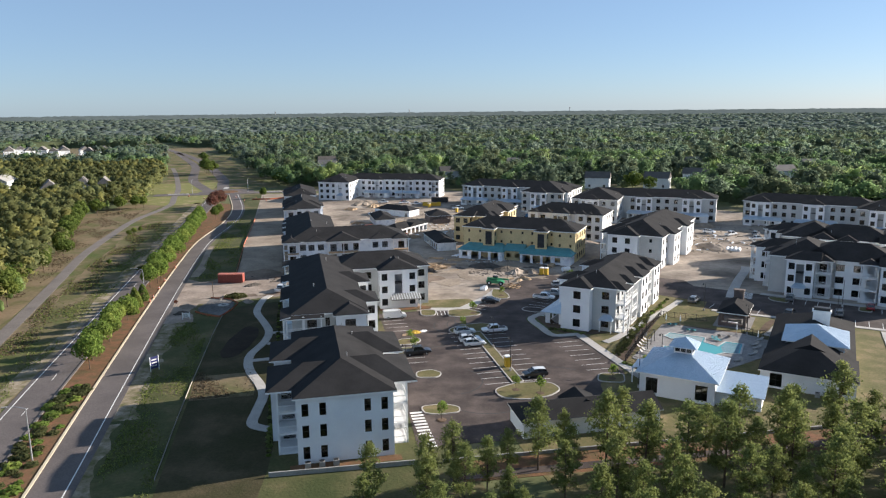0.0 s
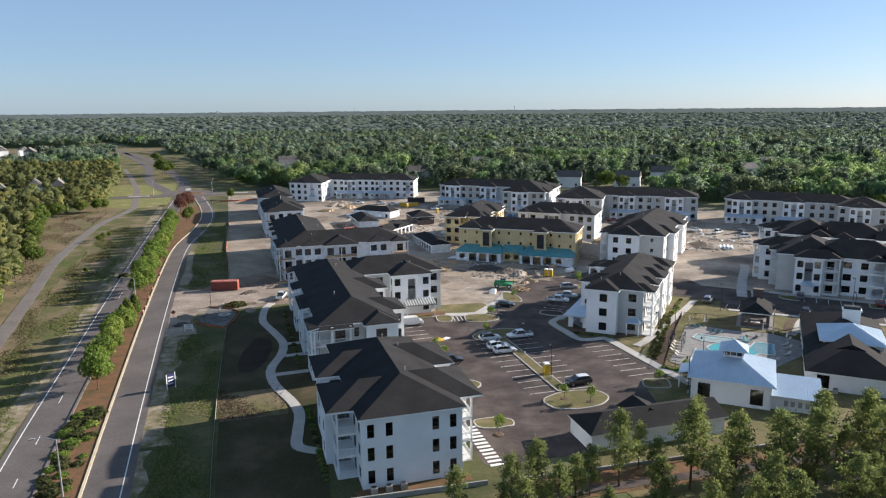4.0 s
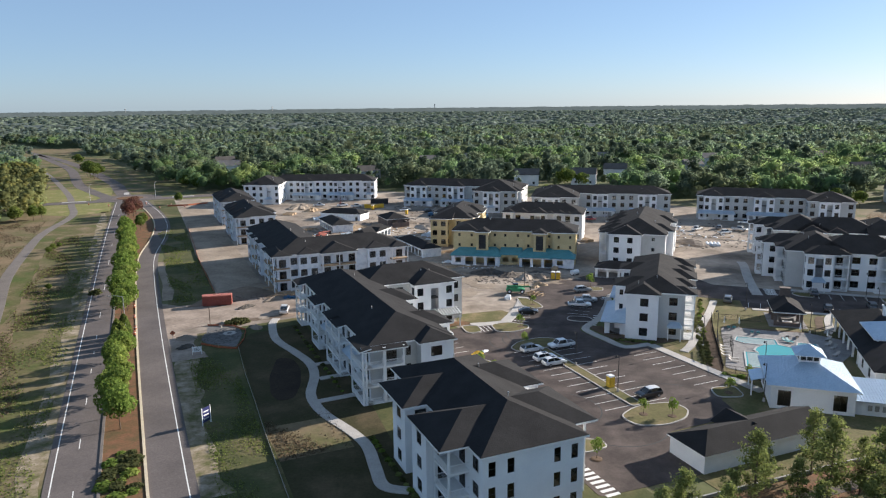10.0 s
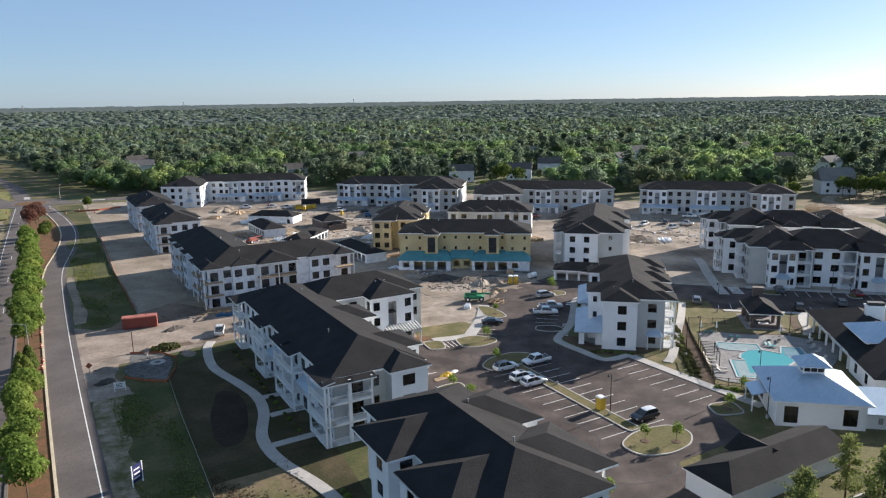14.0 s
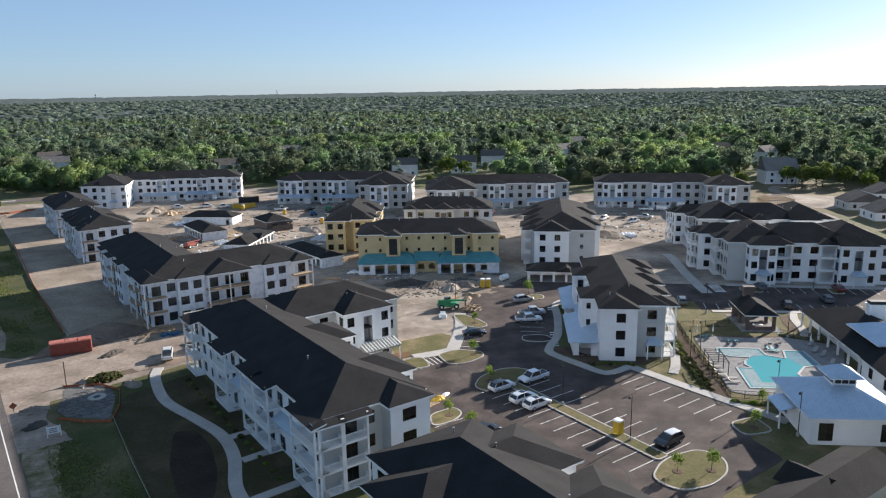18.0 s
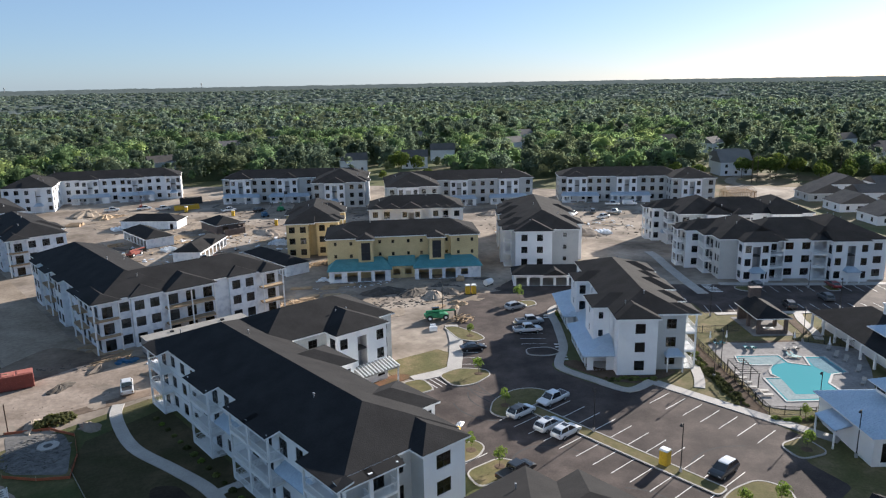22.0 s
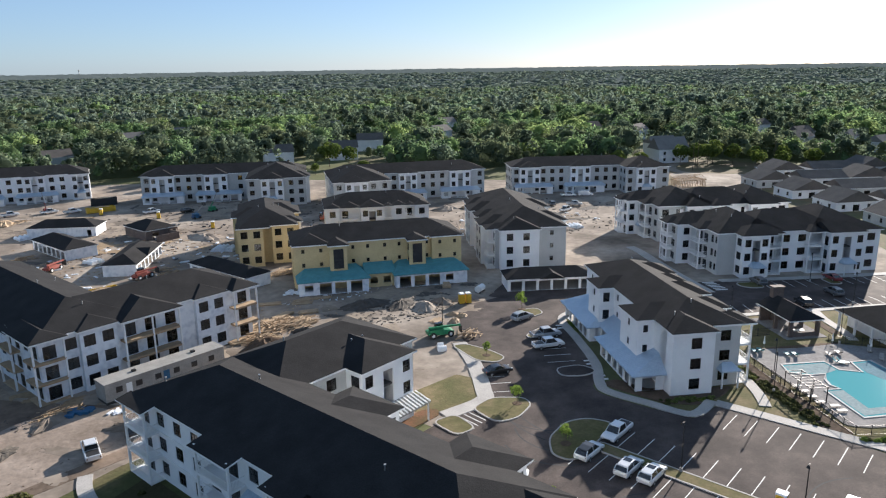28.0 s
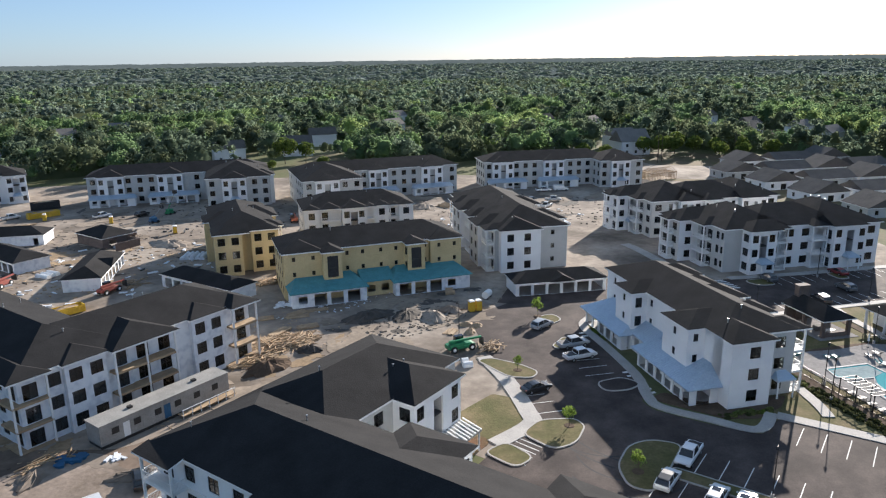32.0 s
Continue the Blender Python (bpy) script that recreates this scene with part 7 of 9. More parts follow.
def pine_crown(rng, n):
    """Limbs at uneven heights, each ending in tufts of needles, airy between."""
    P, N = [], []
    limbs = 46
    base = rng.uniform(0.16, 0.30)
    for i in range(limbs):
        s = (i + rng.uniform(0, 1)) / limbs
        z = base + (0.96 - base) * s
        reach = 0.29 * (1.03 - s) ** 0.55 * min(1.0, 0.55 + 2.2 * s) * rng.uniform(0.55, 1.15)
        w = rng.uniform(0, 2 * np.pi)
        m = max(12, int(n / limbs * (1.25 - 0.5 * s)))
        k = rng.integers(3, 6)
        tips = np.stack([rng.uniform(0.35, 1.0, k), rng.normal(0, 0.22, k), rng.uniform(-0.02, 0.05, k)], 1)
        q = rng.integers(0, k, m)
        t, aw, dz = tips[q, 0], w + tips[q, 1], tips[q, 2]
        c = np.stack([np.cos(aw) * reach * t, np.sin(aw) * reach * t, z + reach * 0.3 * t + dz], 1) + rng.normal(0, 1, (m, 3)) * np.array([0.026, 0.026, 0.017])
        P.append(c)
        N.append(np.tile([np.cos(w) * 0.4, np.sin(w) * 0.4, 0.8], (m, 1)))
    return leaf_tris(np.concatenate(P), np.concatenate(N), 0.0135, rng, 0.9)


def woods(name, r0, r1, cell, n_leaf, leaf, mats, heights, core, label, wide=(0.9, 1.35), west=False, spread=None, uneven=(0.55, 1.3)):
    rng = np.random.default_rng(int(r0) + int(cell * 7))
    x, y = woods_points(r0, r1, cell, rng)
    pick = west_block(x, y) == west
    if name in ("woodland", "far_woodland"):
        for hx, hy, hr in LOW_GROWTH:
            pick &= np.hypot(x - hx, y - hy) > hr
    x, y = x[pick], y[pick]
    stand = np.clip(0.5 + 0.28 * np.sin(x * 0.017 + 0.7) * np.cos(y * 0.021) + 0.16 * np.sin(x * 0.05 - y * 0.04) + rng.normal(0, 0.22, len(x)), 0, 0.999)
    for q, (mat, kind, lo, hi) in enumerate(mats):
        sel = (stand >= lo) & (stand < hi)
        tem = [crown(rng, n_leaf, kind, core, leaf, spread) for _ in range(10)]
        xy = np.stack([x[sel], y[sel]], 1)
        h = rng.uniform(*heights, len(xy)) * rng.uniform(*uneven, len(xy)) * (1.15 if kind in ("tall", "umbrella") else 1.0)
        r = np.hypot(xy[:, 0], xy[:, 1] - 60)
        z = np.where(r < 1500, 0.0, 22.0 * (np.maximum(r - 1500, 0) / 3400) ** 1.2)
        v, f, tone, soft = scatter(xy, h, tem, rng, (0.95, 1.35) if kind == "tall" else (0.9, 1.3) if kind == "umbrella" else wide, z)
        solid(name, raw_mesh(name, v, f, M[mat], tone, soft), None, label, "woodland", kind="stuff")


MIX = [("wood_pine", "umbrella", 0, 0.26), ("wood_pine", "oak", 0.26, 0.38), ("wood_olive", "oak", 0.38, 0.54), ("wood_green", "oak", 0.54, 0.76), ("wood_fresh", "oak", 0.76, 0.91), ("wood_yellow", "oak", 0.91, 1)]
FILL = [("wood_pine", "tall", 0, 0.36), ("wood_olive", "broad", 0.36, 0.62), ("wood_green", "broad", 0.62, 0.9), ("wood_fresh", "broad", 0.9, 1)]
woods("woodland", 0, 600, 12.0, 330, 0.034, MIX, (14, 18), 2, "dense mixed woodland of pine and fresh green trees", (0.95, 1.3), spread=0.42, uneven=(0.7, 1.15))
woods("low_woodland", 0, 600, 8.6, 64, 0.06, FILL, (7.5, 11), 2, "younger trees filling the mixed woodland", (0.9, 1.3), spread=0.5, uneven=(0.7, 1.2))
woods("pine_woodland", 0, 760, 5.0, 120, 0.042, [("west_pine", "tall", 0, 0.62), ("west_olive", "tall", 0.62, 0.88), ("wood_yellow", "broad", 0.88, 1)], (7.5, 10.5), 2, "olive-green pine woodland beside the trail", (0.5, 0.8), True, spread=0.6)
# the outer rings wear leaf colours that carry painted haze
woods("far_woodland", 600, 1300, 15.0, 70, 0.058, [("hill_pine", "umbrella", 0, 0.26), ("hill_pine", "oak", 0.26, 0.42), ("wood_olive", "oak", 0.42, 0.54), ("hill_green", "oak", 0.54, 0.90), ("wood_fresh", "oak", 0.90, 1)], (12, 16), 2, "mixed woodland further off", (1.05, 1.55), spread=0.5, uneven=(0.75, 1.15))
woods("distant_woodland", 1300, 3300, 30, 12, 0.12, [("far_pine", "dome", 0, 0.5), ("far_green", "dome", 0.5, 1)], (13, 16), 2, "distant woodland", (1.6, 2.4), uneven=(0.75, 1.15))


def gap_filler():
    """A raised leafy sheet, added to lighten the dark gaps between crowns."""
    rng = np.random.default_rng(21)
    cell, r1 = 7.0, 1250.0
    n = int(2 * r1 / cell)
    gx, gy = np.meshgrid(np.arange(n) * cell - r1, np.arange(n) * cell - r1 + 60)
    free = ~woods_mask(gx.ravel(), gy.ravel(), r1).reshape(gx.shape) & ~(west_block(gx, gy) & (np.hypot(gx, gy) < 330))
    ok = free.copy()
    for a, b in ((0, 1), (0, -1), (1, 0), (-1, 0), (1, 1), (-1, -1), (1, -1), (-1, 1)):
        ok &= np.roll(np.roll(free, a, 0), b, 1) & np.roll(np.roll(free, 2 * a, 0), 2 * b, 1)
    z = np.where(ok, rng.uniform(4.0, 7.0, gx.shape) + np.clip((np.hypot(gx, gy - 60) - 560) / 60, 0, 3.8), 0.1)
    x, y = gx + rng.uniform(-2.4, 2.4, gx.shape), gy + rng.uniform(-2.4, 2.4, gx.shape)
    idx = np.arange(n * n).reshape(n, n)
    keep = (ok[:-1, :-1] | ok[1:, :-1] | ok[:-1, 1:] | ok[1:, 1:]).ravel()
    a, b, c, d = (q.ravel()[keep] for q in (idx[:-1, :-1], idx[:-1, 1:], idx[1:, 1:], idx[1:, :-1]))
    f = np.concatenate([np.stack([a, b, c], 1), np.stack([a, c, d], 1)])
    used, inv = np.unique(f.ravel(), return_inverse=True)
    v = np.stack([x.ravel(), y.ravel(), z.ravel()], 1)[used]
    solid("undergrowth", raw_mesh("undergrowth", v, inv.reshape(-1, 3), M["wood_olive"], rng.uniform(0.1, 0.7, len(v))), None, "raised leafy sheet added to lighten gaps between woodland trees", "undergrowth", kind="stuff")


gap_filler()


def canopy_far():
    """The last woods before the horizon: one rough canopy, haze painted into its colour."""
    rng = np.random.default_rng(5)
    # the inner rings are added to close dark gaps under distant crowns
    rs = np.concatenate([np.linspace(1260, 3150, 64), np.linspace(3200, 3900, 30), np.linspace(3930, 4900, 30)])
    az = np.radians(np.linspace(-50, 80, 560))
    R, A = np.meshgrid(rs, az, indexing="ij")
    R = R + rng.uniform(-8, 8, R.shape)
    x, y = R * np.sin(A), 60 + R * np.cos(A)
    z = 22.0 * (np.maximum(R - 1500, 0) / 3400) ** 1.2 + 6 + rng.uniform(0, 5, R.shape) * np.where(R < 3200, 0.6, 1.0) + 1.5 * np.sin(x * 0.02) * np.cos(y * 0.017)
    n, m = R.shape
    idx = np.arange(n * m).reshape(n, m)
    a, b, c, d = idx[:-1, :-1].ravel(), idx[:-1, 1:].ravel(), idx[1:, 1:].ravel(), idx[1:, :-1].ravel()
    f = np.concatenate([np.stack([a, b, c], 1), np.stack([a, c, d], 1)])
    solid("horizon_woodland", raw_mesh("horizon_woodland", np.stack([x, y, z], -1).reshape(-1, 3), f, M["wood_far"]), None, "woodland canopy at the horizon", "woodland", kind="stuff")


canopy_far()


def tree_parts(rng, h, kind, n, leaf, limbs):
    g = Geo()
    lean = rng.uniform(-0.02, 0.02, 2) * h
    top = 0.9 if kind == "pine" else 0.62
    rad = 0.011 * h + 0.03
    pts = [(0, 0, -0.1), (lean[0] * 0.4, lean[1] * 0.4, h * top * 0.5), (lean[0], lean[1], h * top)]
    g.beam(pts[0], pts[1], rad, rad * 0.7, 7)
    g.beam(pts[1], pts[2], rad * 0.7, rad * 0.2, 6)
    for k in range(limbs):
        w = rng.uniform(0, 2 * np.pi)
        z0 = h * rng.uniform(0.35, top * 0.92)
        L = h * (0.2 if kind == "broad" else 0.24 * (1.05 - z0 / h))
        g.beam((lean[0] * z0 / h, lean[1] * z0 / h, z0), (math.cos(w) * L, math.sin(w) * L, z0 + L * (0.7 if kind == "broad" else 0.3)), rad * 0.3, rad * 0.08, 4)
    v, f = pine_crown(rng, n) if kind == "pine" else crown(rng, n, kind, False, leaf)[:2]
    return g, v * h, f


def tree_kinds(count, kind, n, leaf, mat, limbs=12, wide=1.0):
    out = []
    for k in range(count):
        g, v, f = tree_parts(RNG, 10.0, kind, n, leaf, limbs)
        v = v * np.array([wide, wide, 1])
        out.append((g.mesh("trunk", M["bark"]), raw_mesh("crown", v, f, M[mat])))
    return out


def plant_tree(kinds, x, y, h, name, label, group, k=None, z=0.0):
    tr, cr = kinds[RNG.integers(len(kinds)) if k is None else k]
    T = thing(name, label, "tree", x, y, z, float(RNG.uniform(0, 360)), group)
    T.scale = (h / 10,) * 3
    part("trunk", tr, None, T)
    part("crown", cr, None, T)
    return T


PINES = tree_kinds(7, "pine", 4000, 0.030, "pine", 30, 1.0)
BROADS = tree_kinds(5, "broad", 1700, 0.036, "leaf_bright", 12, 0.95)
SAPS = tree_kinds(3, "broad", 260, 0.06, "leaf_bright", 6, 0.7)
REDS = tree_kinds(2, "broad", 1500, 0.036, "leaf_red", 12, 0.9)
EDGE = tree_kinds(4, "broad", 1500, 0.04, "leaf", 10, 1.0)

# the belt of pines below the estate
placed = []
for u, v, h in ((36, 70.5, 8.6), (40, 71.5, 9.4), (44, 69, 8), (52.5, 73, 11), (57.6, 76.5, 7), (61, 69.5, 12.5), (66.8, 76.6, 9.5), (65, 66, 12), (70, 64, 12.5), (75, 63, 12.5), (98, 70, 13), (92, 60, 12), (86, 66, 12), (80, 68, 12)):
    placed.append((u, v, h))
for _ in range(900):
    u, v = float(RNG.uniform(24, 150)), float(RNG.uniform(38, 73))
    if v > 73.5 - 0.06 * max(0, u - 40) + (4 if u > 95 else 0):
        continue
    if all((u - a) ** 2 + (v - b) ** 2 > (4.0 if u > 62 else 4.7) ** 2 for a, b, _ in placed):
        placed.append((u, v, float(RNG.uniform(8.0, 11.5)) * (0.8 if u < 50 else 1.0)))
for u, v, h in placed:
    x, y = UV(u, v)
    plant_tree(PINES, x, y, h, "pine_tree", "young green pine in the tree belt", "belt pines")

# planted trees between the roads
for v, h in ((131, 7.2), (136.5, 6.6), (142.5, 6.8), (148.5, 6.6), (154, 6.8), (160, 6.4), (165.5, 6.0), (199, 7), (204, 7.4), (208, 7.2), (213, 7.6), (218, 7.4), (223, 7.8), (228.5, 7.6), (234, 7.8), (239, 7.4), (244.5, 7.8), (250, 7.6), (256, 7.8), (262, 7.6), (268, 7.8), (274, 7.6), (280, 7.6), (286, 7.8), (292, 7.8), (298, 7.6), (305, 8), (312, 7.8), (319, 8), (325, 7.6)):
    x, y = UV(-20.4 + float(RNG.uniform(-1.1, 1.1)), v)
    plant_tree(BROADS, x, y, h * 1.1, "street_tree", "leafy bright green tree in the planted strip", "planted strip trees")
for u, v, h in ((-20, 366, 9), (-18, 374, 10), (-17, 382, 9.4), (-20.5, 380, 8.5)):
    x, y = UV(u, v)
    plant_tree(REDS, x, y, h, "street_tree", "reddish tree at the end of the planted strip", "planted strip trees")
for u, v, h in ((-15.5, 334, 6.5), (-14.5, 342, 6.8), (-44, 584, 13), (-47, 596, 14), (-42, 592, 12), (-62, 720, 12), (-50, 610, 12)):
    x, y = UV(u, v)
    plant_tree(EDGE, x, y, h, "street_tree", "dark green tree on an island between the roads", "planted strip trees")
# saplings on the islands
for x, y, h in ((10.5, 150.2, 3.2), (12, 163, 3.4), (18.4, 180.5, 2.8), (41, 121.6, 3.2), (27.5, 113.4, 3.6), (23.2, 114.6, 3.0), (1.6, 134.6, 3.2), (0, 140, 3.0), (38, 196.4, 4.2), (11.3, 100.8, 3.6), (48, 128, 2.8)):
    plant_tree(SAPS, x, y, h, "sapling", "young slender tree on a lawn island", "saplings", z=0.15)
    solid("mulch_ring", Geo().beam((x, y, 0.15), (x, y, 0.24), 0.85, 0.6, 14), M["bed"], "brown mulch ring round a young tree", "mulch bed", "mulch rings")
# trees at the edge of the western woods and by the junction
edge_line = [(-54 - 2.5 * (k % 3), 128 + 6.5 * k, 7.5 + (k * 7 % 5)) for k in range(12)] + [(-58 - 2.5 * (k % 3), 208 + 7 * k, 8 + (k * 5 % 5)) for k in range(9)] + [(-64 - 1.6 * k, 272 + 9 * k, 9 + k % 3) for k in range(9)]
for u, v, h in edge_line + [(-74, 362, 9), (-66, 374, 9), (-60, 382, 8), (-57, 386, 7), (-63, 398, 9), (-66, 420, 9), (4, 412, 7), (-44.5, 298, 3.2), (-43, 303, 2.8), (-45.5, 293, 3), (-40, 235, 2.4), (18, 470, 9), (12, 486, 10)]:
    x, y = UV(u, v)
    plant_tree(EDGE, x, y, h, "tree", "green tree at the edge of the woods", "wood edge trees")


def shrub_kind(n, leaf, mat, cone=False):
    rng = RNG
    d = rng.normal(0, 1, (n, 3))
    d[:, 2] = np.abs(d[:, 2])
    d /= np.linalg.norm(d, axis=1, keepdims=True)
    r = rng.uniform(0.6, 1.05, n)[:, None]
    c = d * r
    if cone:
        zz = rng.uniform(0, 1, n) ** 1.3
        w = rng.uniform(0, 2 * np.pi, n)
        rr = 0.62 * np.sqrt(1 - zz) * rng.uniform(0.85, 1.0, n)
        c = np.stack([np.cos(w) * rr, np.sin(w) * rr, zz * 1.75], 1)
        d = np.stack([np.cos(w), np.sin(w), 0.5 + 0 * w], 1)
    v, f = leaf_tris(c, d, leaf, rng)
    return raw_mesh("shrub", v, f, M[mat])


SHRUBS = [shrub_kind(170, 0.24, "leaf_olive"), shrub_kind(150, 0.26, "leaf_bright"), shrub_kind(140, 0.26, "pine")]
CONE = shrub_kind(900, 0.1, "leaf", True)


def shrub(x, y, s, k=None, label="low green shrub in a mulch bed", group="shrubs", z=0.05, flat=0.8):
    me = CONE if k == "cone" else SHRUBS[int(RNG.integers(3)) if k is None else k]
    ob = solid("shrub", me, None, label, "shrub", group)
    ob.matrix_basis = pose(x, y, z, 0, 0, float(RNG.uniform(0, 360))) @ Matrix.Diagonal((s, s, s * flat, 1))


for u, v in ((-20.2, 171.5), (-21.6, 174.5), (-20.4, 178), (-21.4, 181), (-20.0, 184.5)):
    x, y = UV(u, v)
    shrub(x, y, 2.7, "cone", "clipped dark green conical shrub", "conical shrubs", 0.0, 0.95)
for v in np.arange(70, 124, 2.6):
    for du in (-1.8, -0.2, 1.6):
        if RNG.uniform() < 0.95:
            x, y = UV(-19.9 + du + float(RNG.uniform(-0.5, 0.5)), v + float(RNG.uniform(-0.8, 0.8)))
            shrub(x, y, float(RNG.uniform(0.7, 1.5)), int(RNG.integers(2)), flat=0.5)
# hedge along the pool fence
for k in range(44):
    t = k / 43
    for off in (0.9, 2.0):
        if RNG.uniform() < 0.75:
            shrub(44.8 + 11 * t - off * 0.95 + float(RNG.uniform(-0.3, 0.3)), 134.6 + 29.6 * t + off * 0.3, float(RNG.uniform(0.35, 0.7)), 0, "low shrub along the pool fence", "hedge shrubs")
for k in range(16):
    t = k / 15
    shrub(44.4 + 6.5 * t, 130.2 - 3.6 * t + float(RNG.uniform(-0.8, 0.3)), float(RNG.uniform(0.4, 0.7)), None, "low shrub along the pool fence", "hedge shrubs")
for x, y, s in ((-53.5, 173.0, 1.7), (-52.0, 173.8, 1.4), (-55.2, 172.4, 1.3), (-54.2, 174.2, 1.2), (-98, 205, 1.8)):
    shrub(x, y, s, 0, "bushy green shrub on bare ground", "wild shrubs")
# planting at the feet of the houses
for k in range(36):
    u, v = [(16.6, 86 + k * 0.75), (17.2, 130 + k * 1.2)][k % 2]
    x, y = UV(u - 1.2, v)
    shrub(x, y, float(RNG.uniform(0.35, 0.6)), None, "small shrub at the foot of a house", "foundation shrubs")
for k in range(26):
    x, y = AB(-12.4 + float(RNG.uniform(0, 1)), 156 + k * 1.35)
    shrub(x, y, float(RNG.uniform(0.35, 0.65)), None, "small shrub at the foot of a house", "foundation shrubs")
for k in range(30):
    x, y = AB(-30 + k * 0.35, 152.0 + float(RNG.uniform(-0.6, 0.6))) if k < 24 else AB(-33, 158 + k)
    shrub(x, y, float(RNG.uniform(0.3, 0.55)), None, "small shrub at the foot of a house", "foundation shrubs")

# trees on the open ground beyond the last houses
for x, y, h in ((236, 320, 12), (241, 317, 11), (247, 319, 13), (253, 312, 11), (232, 326, 11), (262, 306, 10), (205, 326, 9), (198, 334, 10), (268, 296, 11), (275, 284, 10), (260, 290, 9), (250, 296, 10), (72, 402, 6), (92, 392, 7), (88, 424, 14), (97, 420, 11)):
    plant_tree(EDGE, x, y, h, "tree", "dark leafy tree on open ground beyond the houses", "open ground trees")


def tufts(name, n, seed, u0, u1, v0, v1, size, mat, label):
    """Rough grass and weeds that nobody could count."""
    rng = np.random.default_rng(seed)
    u, v = rng.uniform(u0, u1, n), rng.uniform(v0, v1, n)
    keep = np.sin(u * 0.55 + 2 * np.sin(v * 0.11)) + np.sin(v * 0.23 + u * 0.2) + rng.normal(0, 0.5, n) > 0.1
    trail = np.interp(v, (60, 120, 187, 221, 258, 301, 341), (-40, -43, -47.8, -50.5, -53.5, -53.6, -52.3))
    keep &= np.abs(u - trail) > 2.4
    u, v = u[keep], v[keep]
    c, s = math.cos(radians(18.5)), math.sin(radians(18.5))
    p = np.stack([c * u - s * v, s * u + c * v, rng.uniform(0.08, 0.2, len(u))], 1)
    nn = np.tile([0.0, 0.0, 0.5], (len(u), 1))
    vv, f = leaf_tris(p, nn, size, rng, 1.0)
    vv[:, 2] = np.maximum(vv[:, 2], 0.02)
    solid(name, raw_mesh(name, vv, f, M[mat]), None, label, "grass", kind="stuff")


tufts("rough_grass", 34000, 31, -47, -31, 60, 330, 0.17, "weed", "rough weeds and grass beside the trail")
tufts("rough_grass", 14000, 32, -8, 0.2, 60, 160, 0.15, "weed", "rough grass on the verge")
tufts("rough_grass", 9000, 33, -9, 1.5, 206, 330, 0.2, "weed", "rough grass on the verge")
tufts("dry_weeds", 14000, 34, -74, -54, 196, 380, 0.22, "dry_weed", "dry brown weeds on the slope")
tufts("dry_weeds", 16000, 35, -46, -37, 60, 330, 0.22, "dry_weed", "dry brown weeds below the trail")
tufts("dry_weeds", 3000, 36, 1, 12, 110, 124, 0.16, "dry_weed", "dry grass on the verge")

# ---- lean-to roofs, canopies and ground-floor blocks ----


def annex(parent, x, y, rot, w, d, z_lo, z_hi, wall, roof, holes=(), hip=1.2, label="", seams=True, over=0.45, side_holes=()):
    """A ground-floor block under a lean-to roof; its front faces -y of its own frame, its back meets the house."""
    A = new("annex")
    A.parent = parent
    A.matrix_basis = pose(x, y, 0, 0, 0, rot)
    if label:
        A["label"] = label
    for a, b, hs in (((0, 0), (w, 0), holes), ((w, 0), (w, d), side_holes), ((0, d), (0, 0), side_holes)):
        g = Geo()
        wall_panel(g, a, b, 0, z_lo, list(hs), 0.22)
        part("wall", g, M[wall], A)
    part("floor", Geo().box(0.2, 0.2, 0, w - 0.2, d, 0.08), M["concrete"], A)
    g = Geo()
    x0, x1, y0, y1 = -over, w + over, -over, d
    a, b, c, e = (x0, y0, z_lo), (x1, y0, z_lo), (x1 - hip, y1, z_hi), (x0 + hip, y1, z_hi)
    g.poly(a, b, c, e)
    g.poly(b, (x1, y1, z_lo), c)
    g.poly((x0, y1, z_lo), a, e)
    lo = -0.18
    g.poly((x0, y0, z_lo + lo), (x0, y1, z_lo + lo), (x1, y1, z_lo + lo), (x1, y0, z_lo + lo))
    g.poly((x0, y0, z_lo + lo), (x1, y0, z_lo + lo), b, a)
    g.poly((x1, y0, z_lo + lo), (x1, y1, z_lo + lo), (x1, y1, z_lo), b)
    g.poly((x0, y1, z_lo + lo), (x0, y0, z_lo + lo), a, (x0, y1, z_lo))
    part("roof", g, M[roof], A)
    if seams:
        g = Geo()
        n = int((x1 - x0) / 0.5)
        for k in range(1, n):
            s = (x1 - x0) * k / n
            f = min(1.0, s / hip, (x1 - x0 - s) / hip)
            g.beam((x0 + s, y0, z_lo + 0.02), (x0 + s, y0 + (y1 - y0) * f, z_lo + (z_hi - z_lo) * f + 0.02), 0.03, sides=4)
        part("seam", g, M[roof], A)
    return A


